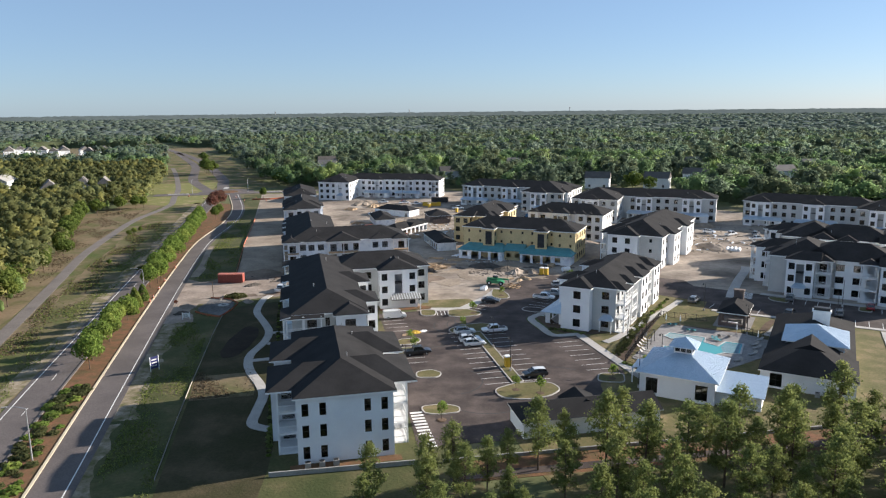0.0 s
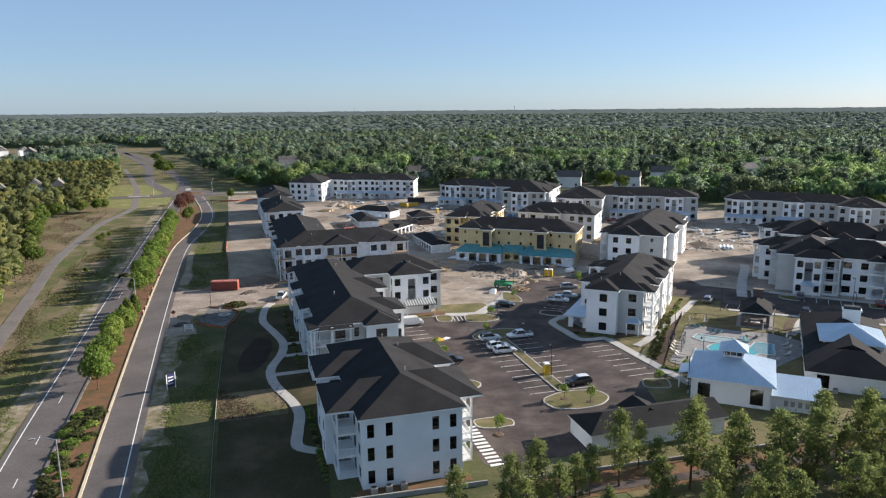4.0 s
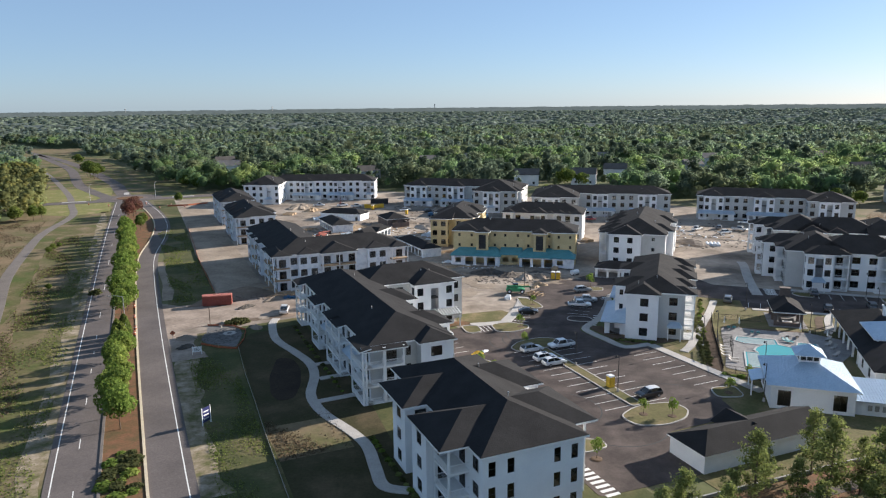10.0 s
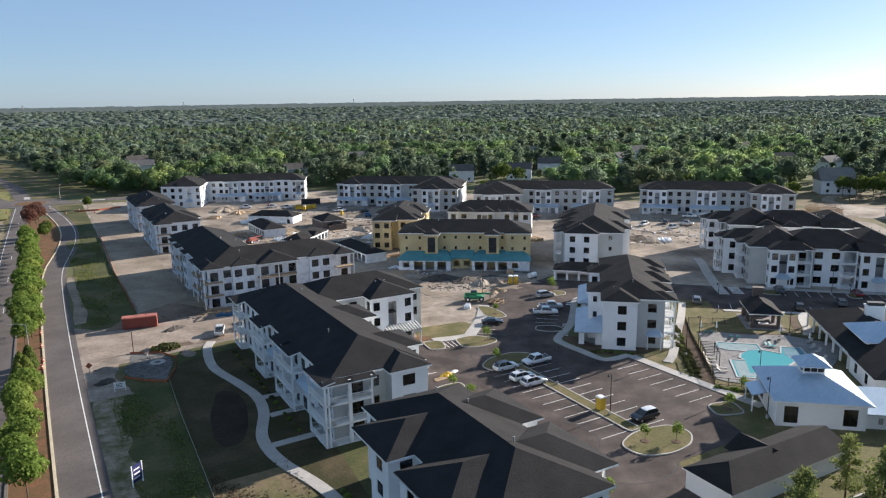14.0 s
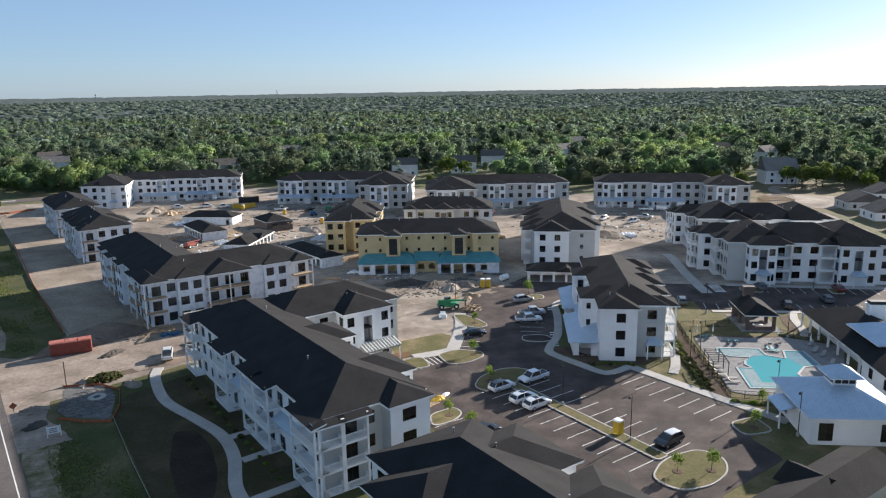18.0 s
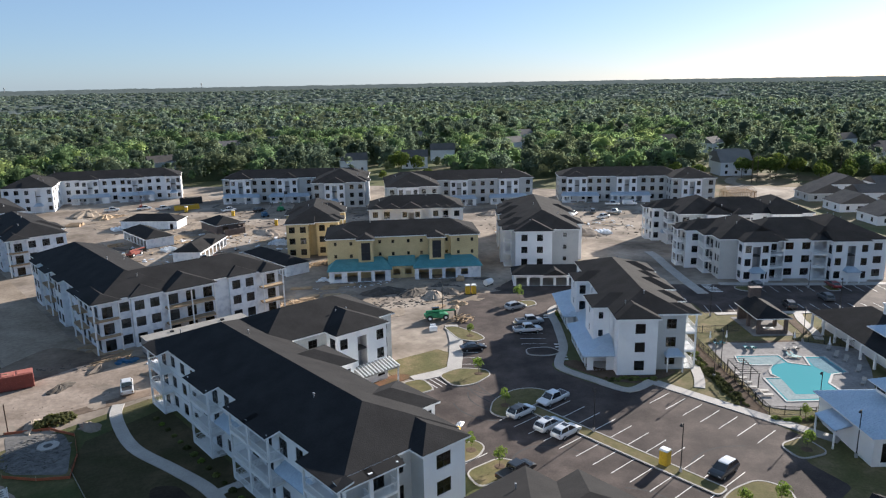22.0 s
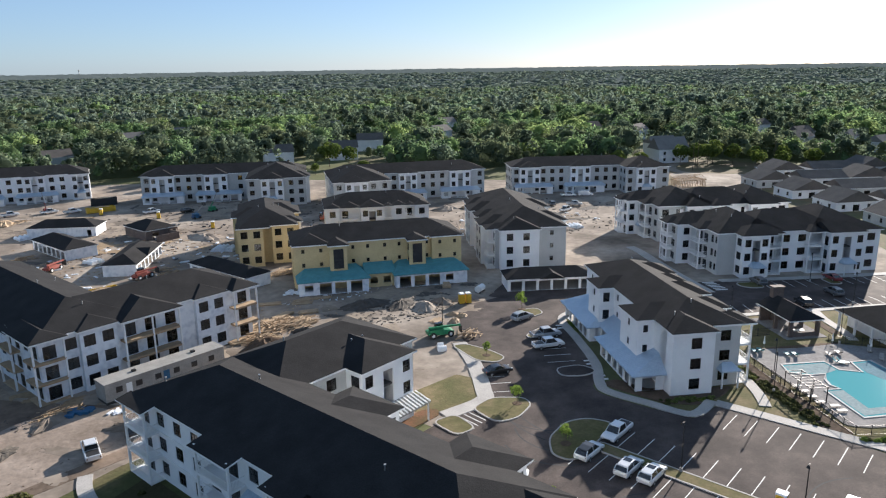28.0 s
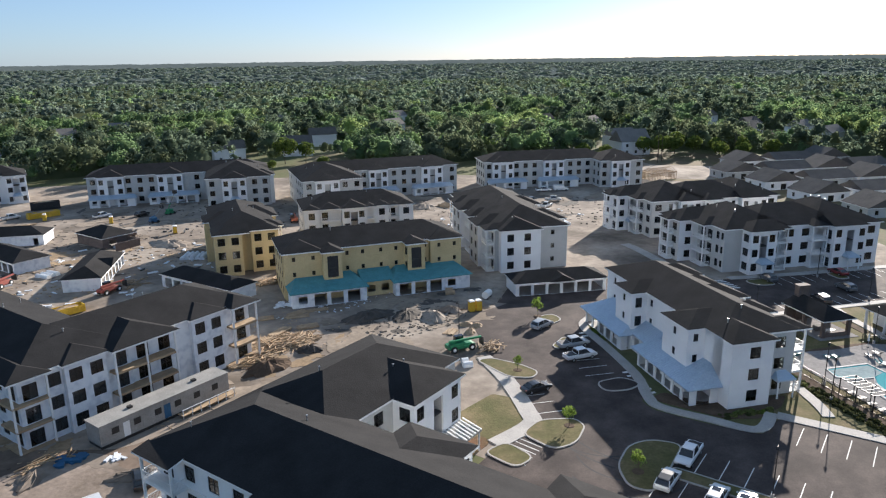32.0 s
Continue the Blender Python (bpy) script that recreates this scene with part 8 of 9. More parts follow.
def entry_canopy(parent, x, y, w=3.6, d=2.4, z=3.0, roof="bluemetal"):
    C_ = new("entry_canopy")
    C_.parent = parent
    C_.matrix_basis = pose(x, y, 0)
    C_["label"] = "metal entry canopy on two posts"
    g = Geo()
    h = z + 0.9
    g.poly((-w / 2, -d, z), (w / 2, -d, z), (w / 2 - 0.8, 0, h), (-w / 2 + 0.8, 0, h)).poly((w / 2, -d, z), (w / 2, 0, z), (w / 2 - 0.8, 0, h)).poly((-w / 2, 0, z), (-w / 2, -d, z), (-w / 2 + 0.8, 0, h))
    g.poly((-w / 2, -d, z - 0.2), (-w / 2, 0, z - 0.2), (w / 2, 0, z - 0.2), (w / 2, -d, z - 0.2)).poly((-w / 2, -d, z - 0.2), (w / 2, -d, z - 0.2), (w / 2, -d, z), (-w / 2, -d, z)).poly((w / 2, -d, z - 0.2), (w / 2, 0, z - 0.2), (w / 2, 0, z), (w / 2, -d, z)).poly((-w / 2, 0, z - 0.2), (-w / 2, -d, z - 0.2), (-w / 2, -d, z), (-w / 2, 0, z))
    part("roof", g, M[roof], C_)
    for sx in (-w / 2 + 0.2, w / 2 - 0.4):
        part("post", Geo().box(sx, -d + 0.15, 0, sx + 0.2, -d + 0.35, z - 0.2), M["trim"], C_)


# garages of the far row under pale blue lean-to roofs
GARAGES = [[(1.0, 15.5), (20.6, 36)], [(22.5, 36), (42, 57)], [(0.8, 15.5), (20, 36.5)], [(22, 37), (41, 55)]]
for T, spans in zip(FAR_ROW, GARAGES):
    for x0, x1 in spans:
        w = x1 - x0
        n = max(2, int((w - 3) / 3.1))
        annex(T, x0, -4.0, 0, w, 2.6, 2.9, 3.9, "white", "bluemetal", [(1.6, 0.9, 1.6, 1.5)] + [(4.6 + 3.1 * k, 0.1, 2.5, 2.3) for k in range(n)], 0.8, "garage front under a pale blue metal roof", False)


def under_garage(T, r):
    return any(T == F and x0 < (r[0] + r[2]) / 2 < x1 and r[1] > -3 for F, sp in zip(FAR_ROW, GARAGES) for x0, x1 in sp)


for T, r, L in DOORS:
    if T not in (HOUSE["row2"],) and not under_garage(T, r):
        entry_canopy(T, (r[0] + r[2]) / 2, r[1] - 0.02, 3.4, 2.2)
# blue porches of the white house
for b0, b1, a0, dep in ((156.0, 171.0, -32.6, 4.7), (177.0, 191.0, -32.4, 4.5)):
    w = b1 - b0
    annex(HOUSE["porch"], a0 + 21.4, b1 - 173, -90, w, dep, 3.0, 5.3, "white", "bluemetal", [(1.5 + 2.5 * k, 0.1, 1.9, 2.45) for k in range(int(w / 2.5))], 3.2, "porch block under a blue metal roof", True, 0.9, ((2.2, 0.1, 2.2, 2.4),))
annex(HOUSE["porch"], -30.4 + 21.4, 177 - 173, -90, 6.0, 2.5, 3.2, 5.0, "white", "bluemetal", [(1.6, 0.9, 1.4, 1.6), (4.4, 0.9, 1.4, 1.6)], 0.1)
entry_canopy(HOUSE["porch"], 3.5, 153.9 - 173 + 2.1, 3.2, 1.6)
# teal ground floor of the tan house
annex(HOUSE["teal"], 0.6, -6.4, 0, 15.4, 6.6, 3.2, 4.9, "wrap", "teal", [(2.2, 0.9, 1.8, 1.5), (5.8, 0.1, 2.6, 2.5), (9.2, 0.1, 2.6, 2.5), (12.7, 0.1, 2.6, 2.5)], 2.4, "unfinished ground floor under teal roof underlay", False)
annex(HOUSE["teal"], 16.0, -4.0, 0, 6.2, 4.2, 3.4, 4.9, "tan", "teal", [(1.6, 0.9, 1.7, 1.5), (4.6, 0.9, 1.7, 1.5)], 0.1, "", False)
annex(HOUSE["teal"], 22.2, -6.4, 0, 16.8, 6.6, 3.2, 4.9, "wrap", "teal", [(2.2, 0.1, 2.6, 2.5), (5.6, 0.1, 2.6, 2.5), (9.0, 0.1, 2.6, 2.5), (12.6, 0.9, 1.8, 1.5)], 2.4, "unfinished ground floor under teal roof underlay", False)
# white canopy of the wing entrance
wing = HOUSE["row2"]
entry_canopy(wing, 47.6 - 27, 160.2 - 150, 7.6, 2.8, 3.0, "tin")
for k in range(12):
    x = 47.6 - 27 - 3.6 + k * 7.2 / 11
    part("batten", Geo().beam((x, 10.2, 3.86), (x, 7.3, 3.12), 0.11, sides=4), M["trim"], wing, "white roof batten")


# ---- vehicles ----
CARS = {}


def wheel_geo(r=0.34, w=0.22):
    return Geo().beam((0, -w / 2, 0), (0, w / 2, 0), r, sides=14)


TYRE = wheel_geo().mesh("tyre", M["tyre"])
RIM = Geo().beam((0, -0.12, 0), (0, 0.12, 0), 0.2, sides=10).mesh("rim", M["metal"])


def loft(sections):
    """A closed skin over cross-sections of the same count."""
    g = Geo()
    n = len(sections[0])
    for s in sections:
        g.v += [tuple(p) for p in s]
    for i in range(len(sections) - 1):
        for k in range(n):
            j = (k + 1) % n
            g.f.append((i * n + k, i * n + j, (i + 1) * n + j, (i + 1) * n + k))
    g.f.append(tuple(reversed(range(n))))
    g.f.append(tuple((len(sections) - 1) * n + k for k in range(n)))
    return g


def body_section(x, w, z0, z1):
    h = w / 2
    return [(x, -h * 0.92, z0), (x, -h, z0 + (z1 - z0) * 0.35), (x, -h * 0.97, z1 - 0.06), (x, -h * 0.9, z1), (x, h * 0.9, z1), (x, h * 0.97, z1 - 0.06), (x, h, z0 + (z1 - z0) * 0.35), (x, h * 0.92, z0)]


def cabin_section(x, wb, wt, z0, z1):
    return [(x, -wb / 2, z0), (x, -wt / 2, z1), (x, wt / 2, z1), (x, wb / 2, z0)]


def build_car(kind, paint, label, x, y, rot, category):
    T = thing(category.replace(" ", "_"), label, category, x, y, 0.07, rot, "parked vehicles")
    P = PAINTS[paint]
    if kind == "sedan":
        L, W, zb = 4.8, 1.84, 0.88
        prof = [(-2.4, 0.5, 0.72), (-2.3, 0.32, 0.86), (-1.6, 0.26, 0.95), (0.8, 0.26, 0.94), (1.8, 0.28, 0.85), (2.35, 0.34, 0.68), (2.4, 0.5, 0.62)]
        cab = [(-1.85, 0.92, 0.95), (-1.0, 0.91, 1.36), (-0.3, 0.91, 1.43), (0.3, 0.91, 1.40), (1.3, 0.88, 0.93)]
    elif kind == "suv":
        L, W, zb = 4.75, 1.92, 1.02
        prof = [(-2.38, 0.52, 0.86), (-2.33, 0.38, 1.0), (-2.0, 0.34, 1.07), (-1.2, 0.30, 1.08), (0.9, 0.30, 1.06), (1.6, 0.32, 1.02), (2.1, 0.36, 0.92), (2.33, 0.42, 0.78), (2.38, 0.55, 0.68)]
        cab = [(-2.22, 1.04, 1.08), (-1.78, 1.04, 1.60), (-0.7, 1.04, 1.70), (0.25, 1.04, 1.66), (1.3, 1.02, 1.06)]
    elif kind == "van":
        L, W, zb = 5.6, 2.0, 1.2
        prof = [(-2.8, 0.45, 2.0), (-2.7, 0.38, 2.1), (0.9, 0.36, 2.12), (1.5, 0.36, 1.3), (2.6, 0.38, 1.1), (2.78, 0.5, 0.8)]
        cab = [(0.9, 1.15, 2.1), (1.0, 1.15, 2.08), (1.35, 1.15, 1.95), (1.85, 1.15, 1.25)]
    else:
        L, W, zb = 5.8, 2.0, 1.08
        prof = [(-2.9, 0.55, 1.04), (-2.82, 0.44, 1.1), (-1.0, 0.4, 1.1), (0.9, 0.4, 1.1), (2.2, 0.42, 1.08), (2.8, 0.5, 0.9), (2.88, 0.6, 0.8)]
        cab = [(-0.9, 1.08, 1.1), (-0.75, 1.08, 1.82), (0.75, 1.08, 1.84), (1.55, 1.08, 1.12)]
    part("body", loft([body_section(px, W * (0.93 if i in (0, len(prof) - 1) else 1.0), z0, z1) for i, (px, z0, z1) in enumerate(prof)]), P, T)
    sec = [cabin_section(cx, W * 0.9, W * 0.9 if i in (0, len(cab) - 1) else W * 0.74, z0 - 0.03, z1) for i, (cx, z0, z1) in enumerate(cab)]
    part("glasshouse", loft(sec), M["cabin_glass"], T, "dark tinted windows")
    roof_paint = PAINTS["black"] if "dark roof" in label else PAINTS["white"] if "pale roof" in label else P
    inner = cab[1:-1]
    ends = [(inner[0][0] - 0.12, 0, inner[0][2] - 0.05)] + list(inner) + [(inner[-1][0] + 0.12, 0, inner[-1][2] - 0.05)]
    part("roof_panel", loft([body_section(cx, W * (0.66 if k in (0, len(ends) - 1) else 0.755), z1 - 0.05, z1 + 0.03) for k, (cx, _, z1) in enumerate(ends)]), roof_paint, T)
    for (bx, bz, _), (cx, _, z1) in ((cab[0], cab[1]), (cab[-1], cab[-2])):
        for q in (-1, 1):
            part("pillar", Geo().beam((bx, q * W * 0.445, bz), (cx, q * W * 0.375, z1), 0.06, sides=4), P, T)
    if kind in ("suv", "sedan"):
        mx = cab[2][0] + 0.25
        for q in (-1, 1):
            part("pillar", Geo().beam((mx, q * W * 0.45, 1.0), (mx - 0.06, q * W * 0.378, cab[2][2]), 0.035, sides=4), P if kind == "suv" else M["dark"], T)
            part("mirror", Geo().box(cab[-1][0] - 0.42, q * W * 0.54 - 0.09, cab[-1][1] + 0.02, cab[-1][0] - 0.28, q * W * 0.54 + 0.09, cab[-1][1] + 0.16), P, T)
    if kind == "suv" and paint == "white" and "dark roof" not in label:
        part("sunroof", Geo().box(-0.75, -0.48, 1.722, 0.1, 0.48, 1.738), M["cabin_glass"], T, "dark glass sunroof")
    part("grille", Geo().box(L / 2 - 0.08, -W * 0.24, 0.52, L / 2 - 0.005, W * 0.24, 0.7), M["dark"], T)
    if kind == "pickup":
        part("bed", Geo().box(-2.7, -0.78, 1.08, -1.05, 0.78, 1.115), M["dark"], T, "dark open cargo bed")
    for wx in (-L * 0.3, L * 0.31):
        for s in (-1, 1):
            wh = part("wheel", TYRE, None, T, at=pose(wx, s * (W / 2 - 0.1), 0.34))
            part("rim", RIM, None, wh)
    for s in (-1, 1):
        part("headlight", Geo().box(L / 2 - 0.16, s * W * 0.36 - 0.16, 0.62, L / 2 - 0.02, s * W * 0.36 + 0.16, 0.78), M["trim"], T)
        part("taillight", Geo().box(-L / 2 + 0.0, s * W * 0.4 - 0.1, 0.74, -L / 2 + 0.1, s * W * 0.4 + 0.1, 0.92), M["red"], T)
    return T


M["cabin_glass"] = material("tinted_car_glass", (0.015, 0.017, 0.02), (0.02, 0.022, 0.025), 1, 9, 0.06, 0.0, spec=0.9)


def park(kind, paint, x, y, rot, label, category="car"):
    key = (kind, paint, label)
    if key in CARS:
        return copy_thing(CARS[key], pose(x, y, 0.07, 0, 0, rot))
    CARS[key] = build_car(kind, paint, label, x, y, rot, category)
    return CARS[key]


def park_uv(kind, paint, u, v, label, category="car", turn=0.0):
    x, y = UV(u, v)
    return park(kind, paint, x, y, 18.5 + turn, label, category)


park_uv("suv", "white", 57.2, 135.4, "white SUV with dark roof parked in the lot")
park_uv("suv", "white", 57.0, 129.8, "white SUV parked in the lot")
park_uv("suv", "white", 57.3, 126.9, "white SUV parked in the lot")
park_uv("pickup", "white", 64.0, 135.0, "white pickup truck parked in the lot", "pickup truck", 180)
park_uv("suv", "black", 63.9, 106.9, "black SUV with pale roof parked in the lot", "car", 180)
park_uv("pickup", "black", 44.4, 124.4, "black pickup truck beside the house", "pickup truck")
park_uv("van", "white", 43.6, 151.4, "white delivery van near the house entrance", "van")
park("sedan", "black", 15.9, 173.6, -8, "black sedan in a stall by the footpath")
park("suv", "silver", 34.6, 191.8, 8, "silver SUV parked beside the white house")
park("pickup", "silver", 32.6, 182.0, -14, "silver pickup with a capped bed", "pickup truck")
park("pickup", "white", 29.8, 177.8, -14, "white pickup truck beside the white house", "pickup truck")
park("suv", "grey", 68.4, 178.0, 60, "dark SUV parked by the pool lawn")
park("suv", "black", 88.4, 167.4, 60, "black SUV parked in the street")
park("sedan", "red", 110, 174.4, 66, "dark red car in front of the balcony house")
park("suv", "grey", 93.4, 181.6, 66, "dark SUV parked by the pool lawn")
park("suv", "grey", 100, 168, 66, "dark SUV parked in the street")
park("pickup", "white", -43.6, 181.4, 92, "white pickup truck on the site drive", "pickup truck")
park("suv", "black", -38.0, 184.6, 80, "black SUV parked on the site drive")
for x, y, r, k, p in ((-40, 370, 10, "pickup", "white"), (-33, 366, 15, "pickup", "white"), (-9, 349.5, 20, "pickup", "white"), (2, 344, 25, "suv", "black"), (131, 291, -30, "pickup", "white"), (105, 279, 40, "pickup", "white"), (115, 281, 60, "suv", "grey"), (112, 270, 20, "pickup", "white"), (121, 276, -40, "pickup", "silver"), (70, 309, -10, "pickup", "red"), (137, 288, -30, "van", "white"), (-52, 372, 5, "pickup", "white"), (98, 284, -30, "suv", "white")):
    park(k, p, x, y, r, f"{p} work vehicle parked on the site", "pickup truck" if k == "pickup" else "van" if k == "van" else "car")

# ---- lamps, signs, bins ----


def lot_lamp(x, y, rot, h=6.8):
    T = thing("lamp_post", "black parking lot lamp post", "lamp post", x, y, 0.1, rot, "parking lot lamps")
    part("base", Geo().beam((0, 0, 0), (0, 0, 0.6), 0.22, 0.2, 10), M["concrete"], T)
    part("pole", Geo().beam((0, 0, 0.5), (0, 0, h), 0.075, 0.055, 8), M["black"], T)
    part("arm", Geo().beam((0, 0, h - 0.1), (0.55, 0, h + 0.12), 0.035), M["black"], T)
    part("lamp_head", Geo().beam((0.55, 0, h + 0.1), (0.55, 0, h - 0.25), 0.07, 0.22, 10), M["black"], T)


for x, y in ((18.1, 137.6), (22.0, 124.1), (47, 145.2), (51.5, 148.4), (51.1, 128.4), (73.7, 151), (45.2, 117.6), (19.6, 197.4), (97, 162), (69, 170), (104, 176), (2.6, 118)):
    lot_lamp(x, y, 200)


def street_lamp(u, v, rot, h=8.2):
    x, y = UV(u, v)
    T = thing("street_lamp", "tall grey street lamp with a long arm", "street lamp", x, y, 0, rot, "street lamps")
    part("pole", Geo().beam((0, 0, 0), (0, 0, h), 0.13, 0.07, 8), M["metal"], T)
    part("arm", Geo().beam((0, 0, h), (1.3, 0, h + 0.45), 0.05, 0.04).beam((1.3, 0, h + 0.45), (2.6, 0, h + 0.5), 0.04), M["metal"], T)
    part("lamp_head", Geo().box(2.4, -0.14, h + 0.42, 3.1, 0.14, h + 0.56), M["tin"], T)


street_lamp(-18.3, 92.2, 200)
street_lamp(-19.8, 185.7, 200)
street_lamp(-6.6, 449, 90)
street_lamp(-40, 449, 90)


def toilet(x, y, rot, label="yellow portable toilet with pale roof"):
    T = thing("portable_toilet", label, "portable toilet", x, y, 0.05, rot, "portable toilets")
    part("cabin", Geo().box(-0.55, -0.55, 0.12, 0.55, 0.55, 2.1), M["yellow"], T)
    part("base", Geo().box(-0.6, -0.6, 0, 0.6, 0.6, 0.12), M["dark"], T)
    part("door", Geo().box(-0.4, -0.58, 0.2, 0.4, -0.55, 2.0), M["yellow"], T)
    part("roof", Geo().extrude_y([(-0.6, 2.1), (0.6, 2.1), (0.45, 2.32), (-0.45, 2.32)], -0.6, 0.6), M["trim"], T)


toilet(21.4, 126.4, 20)
for x, y in ((29.8, 206.6), (31.2, 206.2), (3.2, 312), (-8.6, 338.4), (-24.6, 356)):
    toilet(x, y, -15)


def dumpster(x, y, rot, w, d, h, mat, label):
    T = thing("dumpster", label, "dumpster", x, y, 0.03, rot, "site containers")
    part("body", Geo().box(0, 0, 0.15, w, 0.1, h).box(0, d - 0.1, 0.15, w, d, h).box(0, 0.1, 0.15, 0.1, d - 0.1, h).box(w - 0.1, 0.1, 0.15, w, d - 0.1, h).box(0.1, 0.1, 0.15, w - 0.1, d - 0.1, 0.3), M[mat], T)
    for k in range(int(w / 0.7)):
        part("rib", Geo().box(0.3 + k * 0.7, -0.07, 0.2, 0.4 + k * 0.7, 0, h - 0.1), M[mat], T)
    part("debris", heap_geo(w * 0.42, d * 0.4, 0.6, 3, w / 2, d / 2, h - 0.35), M["wood"], T, "loose building waste")
    return T


def heap_geo(rx, ry, h, seed, cx=0, cy=0, cz=0, n=22):
    """An uneven heap with a ragged foot."""
    rng = random.Random(seed)
    g = Geo()
    rings = [(1.0, 0.0), (0.8, 0.3), (0.55, 0.62), (0.28, 0.88)]
    v0 = len(g.v)
    for f, z in rings:
        for k in range(n):
            w = 2 * math.pi * k / n
            j = rng.uniform(0.8, 1.2)
            g.v.append((cx + rx * f * j * math.cos(w), cy + ry * f * j * math.sin(w), cz + (z * h * rng.uniform(0.75, 1.2) if z else -0.05)))
    g.v.append((cx, cy, cz + h))
    for i in range(len(rings) - 1):
        for k in range(n):
            a, b = i * n + k, i * n + (k + 1) % n
            g.f.append((a, b, b + n, a + n))
    top = len(g.v) - 1
    for k in range(n):
        g.f.append(((len(rings) - 1) * n + k, (len(rings) - 1) * n + (k + 1) % n, top))
    return g


def heap(x, y, rx, ry, h, mat, label, seed, rot=0):
    solid("earth_mound", heap_geo(rx, ry, h, seed), M[mat], label, "mound", "earth mounds", at=pose(x, y, 0.03, 0, 0, rot))


dumpster(-28.6, 360.5, 8, 9.5, 2.5, 1.9, "yellow", "long yellow skip on the site")
dumpster(-38, 253.5, 12, 7, 2.4, 1.6, "yellow", "yellow skip with waste beside the wrapped house")
RED_BOX = dumpster(-65.2, 188.6, 8, 7.2, 2.5, 2.5, "red", "rust-red open container by the site drive")
dumpster(-26, 376, -4, 9, 2.6, 2.7, "dark", "dark steel container on the site")
for k, (x, y, rx, ry, h, m, lb) in enumerate(((12, 216.5, 6, 2.6, 1.3, "rubble", "dark earth heap in front of the tan house"), (18.6, 213, 4.5, 2.4, 1.0, "rubble", "dark earth heap in front of the tan house"), (22, 208.6, 4.2, 2.2, 1.2, "dirt", "sandy heap with rubble on it"), (26.8, 209.6, 3.0, 1.8, 1.0, "dirt", "sandy heap with rubble on it"), (-4.4, 208.6, 2.6, 1.6, 1.1, "rubble", "grey rubble heap by the timber"), (-13, 206, 4.2, 2.4, 1.5, "bed", "dark brown earth heap by the wrapped house"), (-61, 366, 7, 5, 2.2, "sand", "pale sand heap on the building site"), (-54, 356, 5, 3.5, 1.6, "wood", "light brown earth heap on the site"), (92, 252, 8, 4, 1.6, "dirt", "sandy heap on the site road"), (100, 300, 5, 3, 1.6, "sand", "pale sand heap on the building site"), (80, 296, 6, 4, 1.4, "dirt", "sandy heap on the building site"), (-48, 194, 4, 1.6, 0.8, "dirt", "sandy heap beside the drive"), (-70, 430, 6, 3, 1.2, "dirt", "sandy heap by the junction"), (-2, 300, 7, 4, 1.2, "dirt", "sandy heap on the building site"), (16, 250, 5, 3, 1.4, "wood", "light brown earth heap on the site"), (46, 258, 6, 4, 1.5, "dirt", "sandy heap on the building site"), (-54, 187, 3, 1.4, 0.7, "rubble", "dark rubble by the container"))):
    heap(x, y, rx, ry, h, m, lb, k + 5, k * 37 % 180)


def lumber(x, y, rot, n, L, label="stack of raw timber boards on the site"):
    T = thing("timber_stack", label, "timber", x, y, 0.04, rot, "timber stacks")
    rng = random.Random(int(x * 10 + y))
    for k in range(n):
        row, lay = k % 6, k // 6
        l = L * rng.uniform(0.85, 1.05)
        part("board", Geo().box(-l / 2, -0.14, 0, l / 2, 0.14, 0.09), M["wood"], T, at=pose(rng.uniform(-0.2, 0.2), (row - 2.5) * 0.34 + rng.uniform(-0.05, 0.05), 0.05 + lay * 0.1, 0, 0, rng.uniform(-4, 4)))


for x, y, r, n, L in ((-9.6, 216.6, 15, 24, 5), (-5, 219.6, 30, 20, 5), (-12.4, 213.4, -10, 22, 4.6), (-3.4, 214.6, 60, 16, 4), (-16, 210.6, 20, 18, 4.4), (0.4, 219, -12, 18, 4), (2, 227, 10, 12, 4), (-5, 228.4, -20, 14, 5), (30, 224, -16, 12, 3), (-26, 206, 15, 14, 4), (20, 200.4, 30, 10, 3), (-30, 352, 20, 16, 5), (9, 268, 40, 14, 4), (-33, 287.6, 20, 12, 4)):
    lumber(x, y, r, n, L)
for x, y, r in ((25.5, 199.8, 10), (22.8, 198.2, 40), (24.4, 201.6, -20)):
    heap(x, y, 1.6, 1.0, 0.7, "wood", "broken timber and rubble heap", int(x * 3), r)


def debris(name, label, cx, cy, rx, ry, n, mat, smin, smax, seed):
    """Loose bits on the ground that nobody could count."""
    rng = random.Random(seed)
    g = Geo()
    for _ in range(n):
        a, r = rng.uniform(0, 6.283), math.sqrt(rng.uniform(0, 1))
        x, y = cx + rx * r * math.cos(a), cy + ry * r * math.sin(a)
        s, t = rng.uniform(smin, smax), rng.uniform(0, 3.14)
        l = s * rng.uniform(1, 4)
        dx, dy = math.cos(t), math.sin(t)
        h = s * rng.uniform(0.2, 0.6)
        p = [(x + dx * l * i - dy * s * j, y + dy * l * i + dx * s * j) for i, j in ((-0.5, -0.5), (0.5, -0.5), (0.5, 0.5), (-0.5, 0.5))]
        g.prism(p, 0.0, 0.05 + h)
    solid(name, g, M[mat], label, "debris", kind="stuff")


